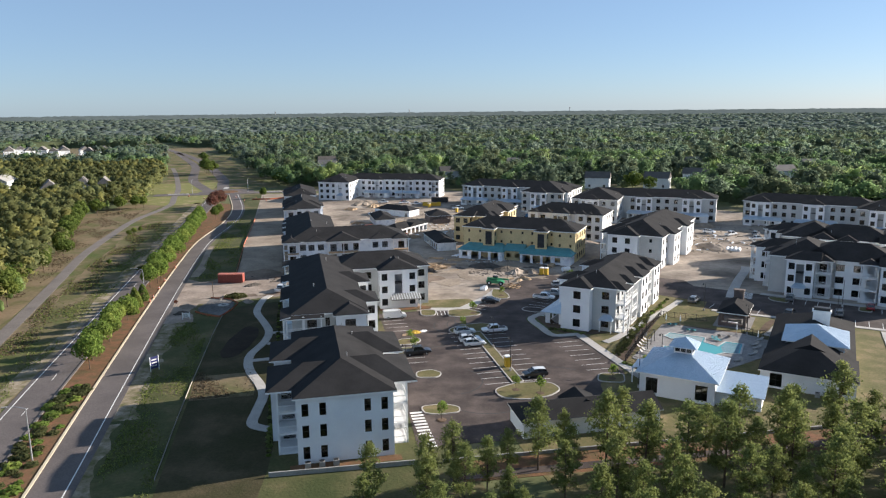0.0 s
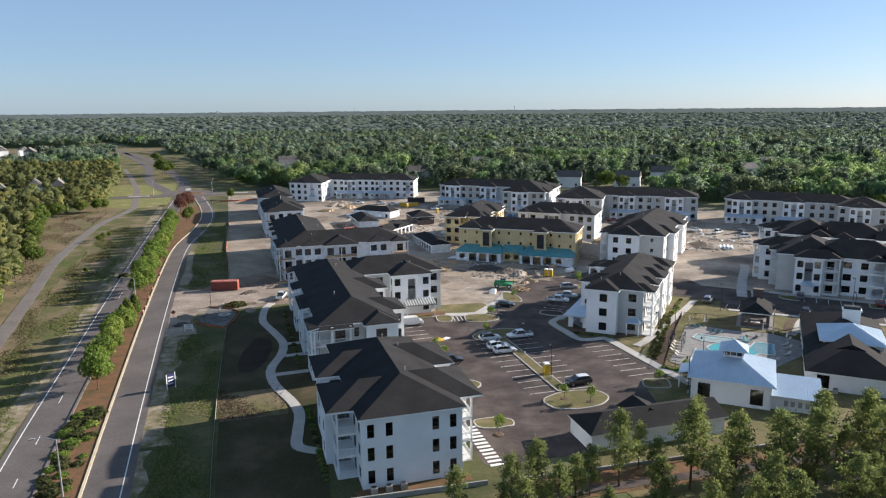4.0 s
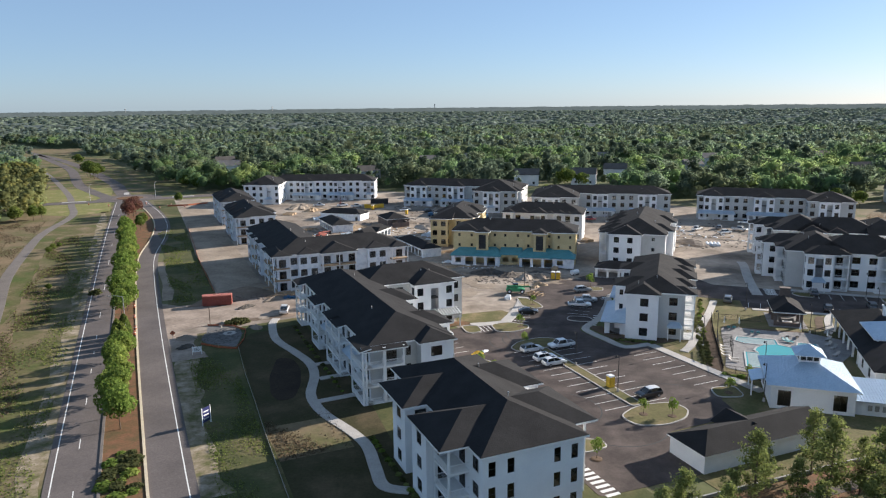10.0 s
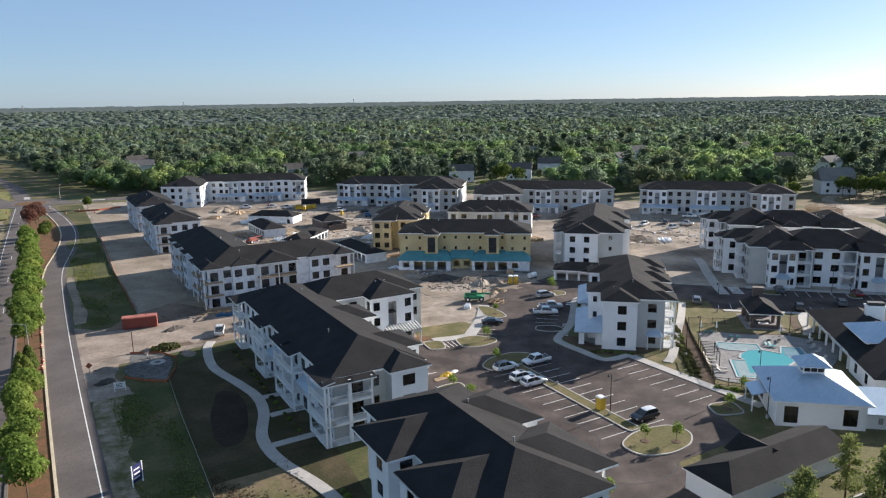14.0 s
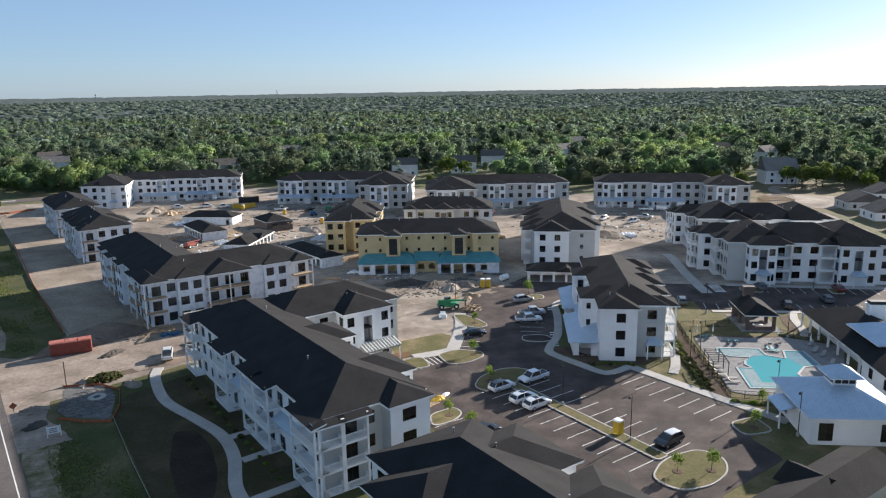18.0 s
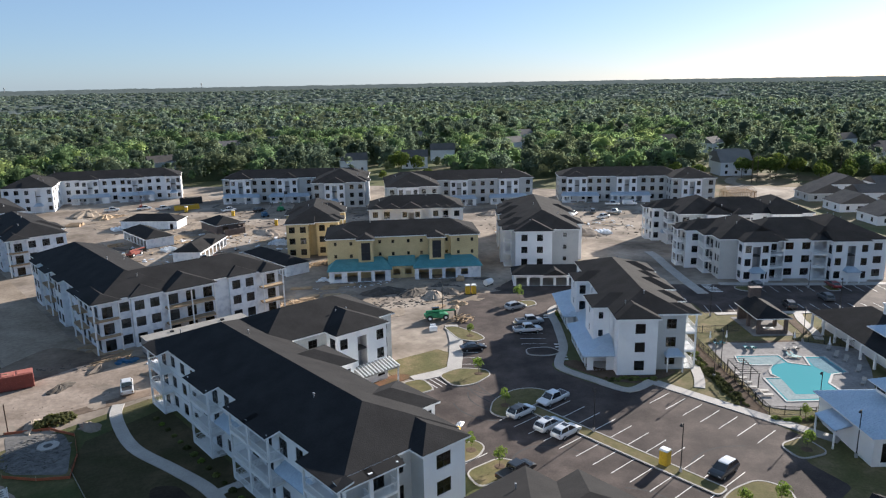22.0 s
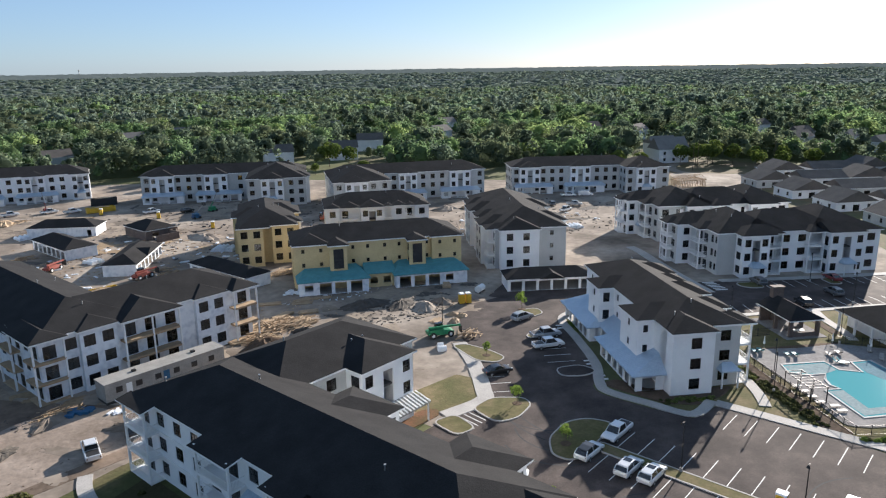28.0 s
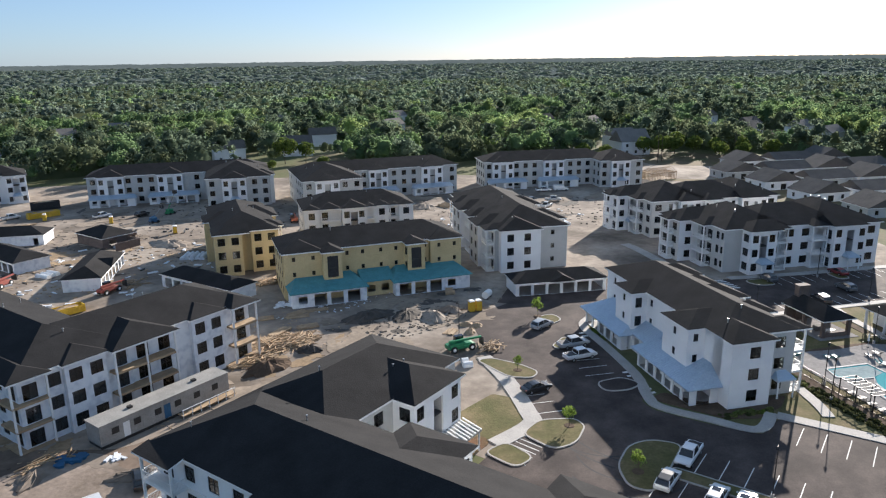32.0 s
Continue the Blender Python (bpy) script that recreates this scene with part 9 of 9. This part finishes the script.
def timber_heap(cx, cy, rx, ry, n, seed, label="heap of loose timber and offcuts"):
    """Boards thrown on one another."""
    rng = random.Random(seed)
    g = Geo()
    for k in range(n):
        a, r = rng.uniform(0, 6.283), math.sqrt(rng.uniform(0, 1))
        x, y = cx + rx * r * math.cos(a), cy + ry * r * math.sin(a)
        L, t, z = rng.uniform(1.2, 4.2), rng.gauss(0.5, 0.5), 0.1 + (1 - r) * rng.uniform(0, 1.3)
        dx, dy, dz = math.cos(t) * L / 2, math.sin(t) * L / 2, rng.uniform(-0.25, 0.25)
        g.beam((x - dx, y - dy, max(0.06, z - dz)), (x + dx, y + dy, max(0.06, z + dz)), 0.1, sides=4)
    solid("timber_heap", g, M["wood"], label, "timber heap", kind="stuff")


timber_heap(-7.5, 214.5, 7.5, 4.2, 260, 41)
timber_heap(-13.4, 209.6, 3.4, 1.8, 50, 48, "loose pale boards beside the earth heap")
timber_heap(-46.4, 196.2, 3.0, 1.0, 22, 49, "loose boards and scrap at the drive")
timber_heap(-24, 193.5, 7, 2.4, 60, 42)
timber_heap(5.1, 249.5, 4, 2.6, 70, 43)
timber_heap(20.8, 190.2, 2.6, 2.4, 26, 46)
debris("site_debris", "scattered boards and sheets between garages", -26, 286, 26, 22, 170, "wood", 0.12, 0.42, 71)
debris("site_debris", "pale sheets and bags between garages", -20, 282, 28, 26, 80, "wrap", 0.2, 0.7, 72)
debris("site_debris", "dark scrap and tools on the building site", -14, 300, 34, 30, 70, "dark", 0.15, 0.6, 73)
debris("site_debris", "boards and sheets before the white houses", 88, 262, 22, 18, 90, "wood", 0.12, 0.45, 74)
debris("site_debris", "pale sheets before the white houses", 92, 266, 26, 20, 50, "wrap", 0.2, 0.7, 75)
timber_heap(-22, 268, 6, 4, 50, 44)
timber_heap(-52, 359, 5, 3, 50, 45)
timber_heap(-48.8, 302, 3, 2, 30, 47)
debris("site_debris", "crumpled blue sheeting on the ground", -43.9, 195.6, 1.8, 1.0, 18, "blue", 0.3, 0.7, 51)
debris("site_debris", "pale bags and offcuts by the trailer", -39.2, 192.4, 0.9, 0.7, 16, "wrap", 0.2, 0.5, 52)
debris("site_debris", "scattered pale boards by the tan house", 12, 228, 18, 4, 90, "wood", 0.05, 0.16, 53)
debris("site_debris", "scattered building waste in front of garages", 10, 226, 14, 3, 40, "wrap", 0.08, 0.3, 54)
debris("site_debris", "loose stones and clods", 30, 214, 14, 8, 130, "dirt", 0.08, 0.28, 55)
debris("site_debris", "loose clods of earth by the drive", -50, 179, 14, 4, 60, "drive", 0.05, 0.14, 56)
debris("site_debris", "scattered boards and building waste", -6, 216, 13, 10, 200, "wood", 0.05, 0.18, 1)
debris("site_debris", "scattered pale offcuts and sheets", 3.4, 233, 3, 1.6, 26, "wrap", 0.25, 0.7, 2)
debris("site_debris", "scattered rubble and stones", 18, 209, 12, 6, 220, "rubble", 0.07, 0.3, 3)
debris("site_debris", "scattered building waste", -25, 300, 30, 34, 260, "wood", 0.07, 0.25, 4)
debris("site_debris", "scattered rubble and stones", 0, 320, 50, 40, 380, "rubble", 0.1, 0.4, 5)
debris("site_debris", "scattered building waste", 100, 270, 34, 30, 320, "rubble", 0.1, 0.4, 6)
debris("site_debris", "scattered boards by the wrapped house", -30, 198, 20, 4, 90, "wood", 0.06, 0.16, 7)
debris("site_debris", "scattered rubble by the drive", -54, 196, 7, 3, 40, "rubble", 0.06, 0.22, 8)


def trailer():
    T = thing("site_office", "long grey site office trailer", "trailer", -40.2, 195.4, 0, 17.5)
    part("body", Geo().box(0, 0, 0.5, 20, 3.4, 3.3), M["tin"], T)
    part("roof", Geo().box(-0.1, -0.1, 3.3, 20.1, 3.5, 3.42), M["tin"], T)
    part("skirt", Geo().box(0.1, 0.1, 0, 19.9, 3.3, 0.5), M["dark"], T)
    for k in range(6):
        part("window", Geo().box(1.6 + k * 3.1, -0.04, 1.6, 2.6 + k * 3.1, 0.0, 2.5), M["dark"], T)
    part("door", Geo().box(9.2, -0.05, 0.55, 10.2, 0, 2.6), M["blue"], T, "blue door")
    part("door", Geo().box(3.2, -0.05, 0.55, 4.1, 0, 2.6), M["trim"], T)
    part("vent", Geo().box(5, 1.4, 3.42, 5.6, 2.0, 3.7), M["dark"], T)
    part("vent", Geo().box(15, 1.4, 3.42, 15.6, 2.0, 3.7), M["dark"], T)
    R_ = part("ramp", Geo().box(11, -1.6, 0.45, 20, -0.3, 0.55), M["wood"], T, "timber ramp")
    for k in range(7):
        part("rail_post", Geo().box(11 + k * 1.45, -1.6, 0, 11.1 + k * 1.45, -1.5, 1.4), M["trim"], R_)
    part("rail", Geo().box(11, -1.6, 1.35, 20, -1.5, 1.45), M["trim"], R_)


trailer()


def telehandler(x, y, rot, mat="green", label="green telescopic handler on the site"):
    T = thing("telehandler", label, "telehandler", x, y, 0.05, rot, "machines")
    part("chassis", loft([body_section(-2.6, 1.9, 0.7, 1.3), body_section(-1.2, 2.1, 0.6, 1.5), body_section(1.6, 2.1, 0.6, 1.4), body_section(2.4, 1.9, 0.7, 1.1)]), M[mat], T)
    part("cab", loft([cabin_section(-0.9, 0.9, 0.8, 1.4, 2.5), cabin_section(0.6, 0.9, 0.8, 1.4, 2.5)]), M["cabin_glass"], T, at=pose(0, 0.55, 0))
    part("boom", Geo().beam((-2.4, -0.4, 2.0), (3.8, -0.4, 1.9), 0.28, 0.22, 4), M[mat], T)
    part("engine_cover", Geo().box(-2.4, -1.05, 1.2, 0.4, -0.2, 1.7), M[mat], T)
    part("fork", Geo().box(3.8, -1.0, 0.5, 3.95, 0.3, 1.9).box(3.95, -0.9, 0.5, 5.0, -0.75, 0.58).box(3.95, 0.05, 0.5, 5.0, 0.2, 0.58), M["dark"], T)
    big = wheel_geo(0.62, 0.45).mesh("tyre", M["tyre"])
    for wx in (-1.7, 1.7):
        for s in (-0.95, 0.95):
            w = part("wheel", big, None, T, at=pose(wx, s, 0.62))
            part("rim", Geo().beam((0, -0.24, 0), (0, 0.24, 0), 0.3, sides=10), M["trim"], w)


telehandler(16.4, 192.8, -10)
telehandler(-24.6, 264.8, 30, "red", "red machine beside an unfinished garage")
telehandler(-43, 284.6, 50, "red", "red machine among the unfinished garages")
telehandler(37, 304, 70, "orange", "orange machine beside the tan house")


def boom_lift(x, y, rot, mat, label, up=8.0):
    T = thing("boom_lift", label, "boom lift", x, y, 0.05, rot, "machines")
    part("chassis", Geo().box(-1.3, -1.0, 0.4, 1.3, 1.0, 0.95), M[mat], T)
    part("turret", loft([body_section(-1.2, 1.4, 1.0, 1.9), body_section(0.8, 1.4, 1.0, 1.8)]), M[mat], T)
    part("lower_boom", Geo().beam((-0.8, 0, 1.8), (0.6, 0, up * 0.55), 0.16, 0.14, 4), M[mat], T)
    part("upper_boom", Geo().beam((0.6, 0, up * 0.55), (2.6, 0, up), 0.13, 0.1, 4), M["tin"], T)
    part("basket", Geo().box(2.5, -0.6, up - 0.1, 3.3, 0.6, up).box(2.5, -0.6, up, 2.55, 0.6, up + 1).box(3.25, -0.6, up, 3.3, 0.6, up + 1).box(2.5, -0.6, up + 0.95, 3.3, -0.55, up + 1), M["dark"], T)
    w_ = wheel_geo(0.42, 0.32).mesh("tyre", M["tyre"])
    for wx in (-0.9, 0.9):
        for s in (-0.95, 0.95):
            part("wheel", w_, None, T, at=pose(wx, s, 0.42))


boom_lift(2.2, 330.7, 10, "blue", "blue boom lift in front of a far house", 4.2)
boom_lift(9.9, 340.4, 30, "green", "green boom lift in front of a far house", 6.5)
boom_lift(26, 322, 140, "blue", "blue boom lift in front of a far house", 3.4)
boom_lift(-41, 371, 100, "red", "red boom lift in front of a far house", 7.5)
boom_lift(13, 256.5, 200, "green", "green boom lift by the tan house", 3.6)

T = thing("water_tank", "white plastic water tank on the site", "tank", 37.4, 211, 0.05, 30)
part("tank", Geo().beam((-1.2, 0, 0.9), (1.2, 0, 0.9), 0.75, sides=16), M["trim"], T)
part("cradle", Geo().box(-1.1, -0.6, 0, -0.9, 0.6, 0.5).box(0.9, -0.6, 0, 1.1, 0.6, 0.5), M["dark"], T)


def board_sign(x, y, rot, w, h, z, face, label):
    T = thing("sign", label, "sign", x, y, 0.03, rot, "signs")
    for s in (-1, 1):
        part("post", Geo().box(s * (w / 2 + 0.08) - 0.06, -0.06, 0, s * (w / 2 + 0.08) + 0.06, 0.06, z + h + 0.1), M["trim"], T)
    part("board", Geo().box(-w / 2, -0.03, z, w / 2, 0.03, z + h), M[face], T)
    for k in range(3):
        part("lettering_bar", Geo().box(-w * 0.36, -0.04, z + h * (0.2 + 0.25 * k), w * 0.3, -0.032, z + h * (0.28 + 0.25 * k)), M["paint" if face == "navy" else "dark"], T)


board_sign(-47.4, 118.4, 58, 1.6, 2.4, 0.5, "navy", "dark blue board sign on white posts in the grass")
board_sign(-57.4, 152.2, 12, 1.6, 1.1, 0.6, "trim", "white board sign on posts in the grass")
T = thing("road_sign", "orange diamond roadwork sign", "sign", -65.2, 162.6, 0.05, 20)
part("post", Geo().box(-0.04, -0.04, 0, 0.04, 0.04, 1.3), M["metal"], T)
part("panel", Geo().poly((-0.6, 0, 1.5), (0, 0, 0.9), (0.6, 0, 1.5), (0, 0, 2.1)).poly((-0.6, 0.03, 1.5), (0, 0.03, 2.1), (0.6, 0.03, 1.5), (0, 0.03, 0.9)), M["orange"], T)


def barrel(x, y, label="orange traffic barrel beside the road"):
    T = thing("traffic_barrel", label, "traffic barrel", x, y, 0.09, 0, "traffic barrels")
    part("barrel", Geo().beam((0, 0, 0.06), (0, 0, 0.95), 0.27, 0.22, 12), M["orange"], T)
    part("band", Geo().beam((0, 0, 0.55), (0, 0, 0.68), 0.255, 0.25, 12), M["paint"], T)
    part("foot", Geo().beam((0, 0, 0), (0, 0, 0.07), 0.36, sides=12), M["tyre"], T)


for u, v in ((-18, 196), (-18, 182), (-17.8, 186), (-18, 206), (-17.6, 224), (-10, 330), (-6, 400), (0, 408), (-12, 420), (6, 398), (-30, 420), (-40, 432)):
    barrel(*UV(u, v))


def silt_fence(pts, mat="orange", h=0.7, label="orange silt fence on the site"):
    T = thing("silt_fence", label, "fence", *pts[0])
    o = Vector(pts[0])
    for a, b in zip(pts, pts[1:]):
        a, b = Vector(a) - o, Vector(b) - o
        ang = math.degrees(math.atan2((b - a).y, (b - a).x))
        L = (b - a).length
        part("mesh", Geo().box(0, -0.015, 0.05, L, 0.015, h), M[mat], T, at=pose(a.x, a.y, 0, 0, 0, ang))
        part("stake", Geo().box(-0.03, -0.03, 0, 0.03, 0.03, h + 0.25), M["wood"], T, at=pose(a.x, a.y, 0))


silt_fence([(-60, 172), (-54, 171), (-50.4, 167.4), (-49.6, 161), (-50, 155)], "orange", 0.45)
silt_fence([(-58.2, 158.6), (-54, 156), (-50, 154.8)], "orange", 0.45)
silt_fence([UV(2.2, 214), UV(2.0, 240), UV(1.8, 262), UV(2.4, 290), UV(3, 330)], "orange", 0.6, "orange netting along the yard")
silt_fence([UV(-2, 405), UV(8, 404), UV(18, 408)], "orange", 0.8, "orange netting at the junction")
silt_fence([(60, 352), (72, 346), (84, 340)], "orange", 0.8, "orange netting at the wood's edge")
silt_fence([UV(2.2, 164), UV(1.4, 148), UV(1.0, 132), UV(0.6, 119), UV(0.3, 102), UV(0.2, 82)], "geotextile", 0.4, "pale silt fence along the swale")
sheet("gravel_basin", [(-59.8, 171.4), (-52, 169), (-50.6, 164), (-50.4, 156), (-57.6, 159.2)], 0.07, M["stone"], "dark stone-lined drain basin", "basin", r=1.2)
DR = thing("drain", "pale concrete drain inlet in the stone basin", "drain", -53.6, 165.4, 0.05, 20)
part("apron", Geo().beam((0, 0, 0), (0, 0, 0.22), 1.5, sides=8), M["concrete"], DR)
# flat dark disc on the apron, painted in for the shaded hole
part("opening_disc", Geo().beam((0, 0, 0.2), (0, 0, 0.235), 0.6, sides=14), M["dark"], DR, "dark disc painted in for the shaded opening")
debris("basin_stones", "loose grey stones lining the basin", -55, 164, 4.2, 5.6, 700, "stone", 0.08, 0.26, 61)
solid("post", Geo().beam((0, 0, 0), (0, 0, 4.6), 0.09, sides=8), M["bark"], "slender brown wooden post beside the drive", "post", at=pose(-59.5, 172.4, 0))
part("lid", Geo().box(-3.62, -1.28, 0, 3.62, 1.28, 0.12).box(-3.7, -1.0, 0.12, -1.2, 1.0, 0.2).box(-0.9, -1.0, 0.12, 1.0, 1.0, 0.2).box(1.3, -1.0, 0.12, 3.6, 1.0, 0.2), M["salmon"], RED_BOX, "faded red lid", at=pose(3.6, 1.25, 2.5))
# fences and mulch rows below the estate
sheet("mulch_bed", [UV(42, 77.8), UV(150, 72.5), UV(150, 66), UV(42, 72)], 0.05, M["mulch"], "red mulch bed below the estate", "bed")
sheet("mulch_bed", [UV(18.5, 80.4), UV(34.5, 80.4), UV(34.5, 82.1), UV(18.5, 82.1)], 0.06, M["mulch"], "red mulch bed at the foot of the near house", "bed")
sheet("lower_track", [UV(40, 74.6), UV(150, 69.4), UV(150, 67.6), UV(40, 72.8)], 0.08, M["asphalt"], "dark paved path between mulch beds", "path")


def timber_fence(p, q, n, h=0.9):
    T = thing("low_wall", "low pale edging wall along a mulch bed", "wall", *p)
    d = Vector(q) - Vector(p)
    ang = math.degrees(math.atan2(d.y, d.x))
    L = d.length / n
    for k in range(n):
        part("block", Geo().box(0, -0.12, 0, L - 0.02, 0.12, h), M["tin"], T, at=pose(d.x * k / n, d.y * k / n, 0.02, 0, 0, ang))


timber_fence(UV(40, 78.2), UV(150, 73.0), 44, 0.5)
timber_fence(UV(15.6, 79.6), UV(36, 78.6), 9, 0.7)
for u, v in ((21, 81), (23, 81), (25, 81)):
    x, y = UV(u, v)
    T = thing("air_conditioner", "grey air conditioner unit by a white wall", "air conditioner", x, y, 0.05, 18.5, "air conditioners")
    part("case", Geo().box(-0.42, -0.42, 0, 0.42, 0.42, 0.85), M["tin"], T)
    part("fan_grille", Geo().beam((0, 0, 0.85), (0, 0, 0.9), 0.33, sides=12), M["dark"], T)
# pile under a yellow sheet near the house entrance
x, y = UV(46.4, 138.6)
heap(x, y, 1.5, 0.9, 0.7, "yellow", "crumpled yellow sheet over a low pile", 71, 20)
x, y = UV(44.6, 138.0)
lumber(x, y, 25, 4, 2.6, "loose pale boards beside the yellow pile")
x, y = UV(48.4, 139.4)
heap(x, y, 1.2, 0.6, 0.4, "wrap", "low pile of pale sheets by the house", 72, 40)
# far water towers and chimneys on the horizon
for x, y, h in ((-1500, 4300, 30), (-700, 4500, 34), (300, 4600, 40)):
    T = thing("far_tower", "slender pale distant tower above the woods", "tower", x, y, 18, 0, "far towers")
    part("shaft", Geo().beam((0, 0, 0), (0, 0, h - 4), 2.2, 1.6, 8), M["tin"], T)
    part("tank", Geo().beam((0, 0, h - 8), (0, 0, h - 5), 2, 4.5, 12).beam((0, 0, h - 5), (0, 0, h - 1), 4.5, 2.5, 12), M["tin"], T)


def utility_pole(x, y, h=13.0):
    T = thing("utility_pole", "tall brown wooden utility pole with crossarm", "utility pole", x, y, 0, 35, "utility poles")
    part("pole", Geo().beam((0, 0, 0), (0, 0, h), 0.17, 0.11, 8), M["bark"], T)
    part("crossarm", Geo().box(-1.2, -0.06, h - 0.9, 1.2, 0.06, h - 0.75), M["bark"], T)
    for x_ in (-1.05, 0, 1.05):
        part("insulator", Geo().beam((x_, 0, h - 0.75), (x_, 0, h - 0.55), 0.05), M["tin"], T)


for x, y in ((222, 309.8), (226.6, 311.1), (262, 296)):
    utility_pole(x, y)


def covered_stack(x, y, rot, n, L, mat="wrap", label="building material under pale blue sheeting"):
    """Long bundles side by side under sheeting, each a bundle of its own."""
    T = thing("covered_stack", label, "material stack", x, y, 0.03, rot, "covered stacks")
    for k in range(n):
        prof = [(math.cos(math.pi * i / 8) * 0.62, 0.1 + math.sin(math.pi * i / 8) * (0.75 + 0.12 * (k % 3))) for i in range(9)]
        prof = [(0.62, 0.0)] + prof + [(-0.62, 0.0)]
        g = Geo().extrude_y([(px, pz) for px, pz in prof], -L / 2 + 0.3 * (k % 2), L / 2 - 0.2 * (k % 3))
        part("cover", g, M[mat], T, at=pose(k * 1.25, 0, 0))


covered_stack(-2.6, 283.6, -35, 5, 5.5)
covered_stack(-34.6, 286.6, 30, 3, 4.0, "trim", "pale sheets of board stacked on the ground")
covered_stack(-50, 329, 20, 3, 4.5, "wrap")
covered_stack(13.2, 186.8, 70, 2, 1.6, "trim", "white bulk bags on the ground")
covered_stack(33, 218, 60, 2, 2.0, "wood", "pallet stack by the garage")
covered_stack(54, 262, 20, 3, 5.0, "wood", "timber bundles beside the white house")
covered_stack(96, 250, -20, 4, 4.5, "wrap")
covered_stack(86, 292, 10, 3, 5, "wood", "timber bundles on open ground")
covered_stack(-64, 344, 70, 4, 5, "wood", "timber bundles on open ground")
for x, y, r, n, L in ((1.2, 225.4, -20, 6, 4.5), (6.1, 226.6, -14, 5, 4.5), (-4.7, 287.6, 20, 6, 3), (-13, 300, 40, 5, 4)):
    lumber(x, y, r, n, L)

for k, (x, y, rx, ry, h, m, lb) in enumerate(((-62.5, 163, 2.6, 1.6, 0.8, "dirt", "sandy heap beside the drain basin"), (-61, 157, 2.2, 1.4, 0.7, "rubble", "dark earth heap beside the drain basin"), (-56.5, 173.2, 3.0, 1.2, 0.7, "dirt", "sandy heap beside the drain basin"), (-48.6, 169.6, 2.4, 1.4, 0.6, "dirt", "sandy heap beside the drain basin"), (-38, 186.6, 4, 1.5, 0.8, "dirt", "sandy heap beside the drive"), (-28, 190.4, 5, 1.6, 0.9, "spoil", "light brown earth heap beside the trailer"))):
    heap(x, y, rx, ry, h, m, lb, k + 81, k * 41 % 180)


def timber_shell(x, y, rot, w, d, h):
    """A house of bare studs with roof trusses."""
    T = thing("timber_shell", "bare timber frame of an unfinished house", "house", x, y, 0, rot)
    for yy in (0, d):
        for z in (0.1, h):
            part("plate", Geo().box(-0.1, yy - 0.1, z - 0.1, w + 0.1, yy + 0.1, z + 0.1), M["wood"], T)
        for k in range(int(w / 0.8) + 1):
            part("stud", Geo().box(k * 0.8 - 0.07, yy - 0.09, 0.2, k * 0.8 + 0.07, yy + 0.09, h - 0.1), M["wood"], T)
    for xx in (0, w):
        part("plate", Geo().box(xx - 0.1, 0.1, h - 0.1, xx + 0.1, d - 0.1, h + 0.1), M["wood"], T)
        for k in range(1, int(d / 0.8)):
            part("stud", Geo().box(xx - 0.09, k * 0.8 - 0.07, 0.05, xx + 0.09, k * 0.8 + 0.07, h - 0.1), M["wood"], T)
    for k in range(int(w / 1.2) + 1):
        q = k * 1.2
        part("truss", Geo().beam((q, -0.5, h + 0.1), (q, d / 2, h + 1.9), 0.09, sides=4).beam((q, d + 0.5, h + 0.1), (q, d / 2, h + 1.9), 0.09, sides=4).beam((q, 0, h + 0.15), (q, d, h + 0.15), 0.08, sides=4), M["wood"], T)
    part("floor", Geo().box(0.1, 0.1, 0, w - 0.1, d - 0.1, 0.12), M["wood"], T, "raw timber floor")


timber_shell(179.5, 279.5, -12, 12, 7, 2.7)
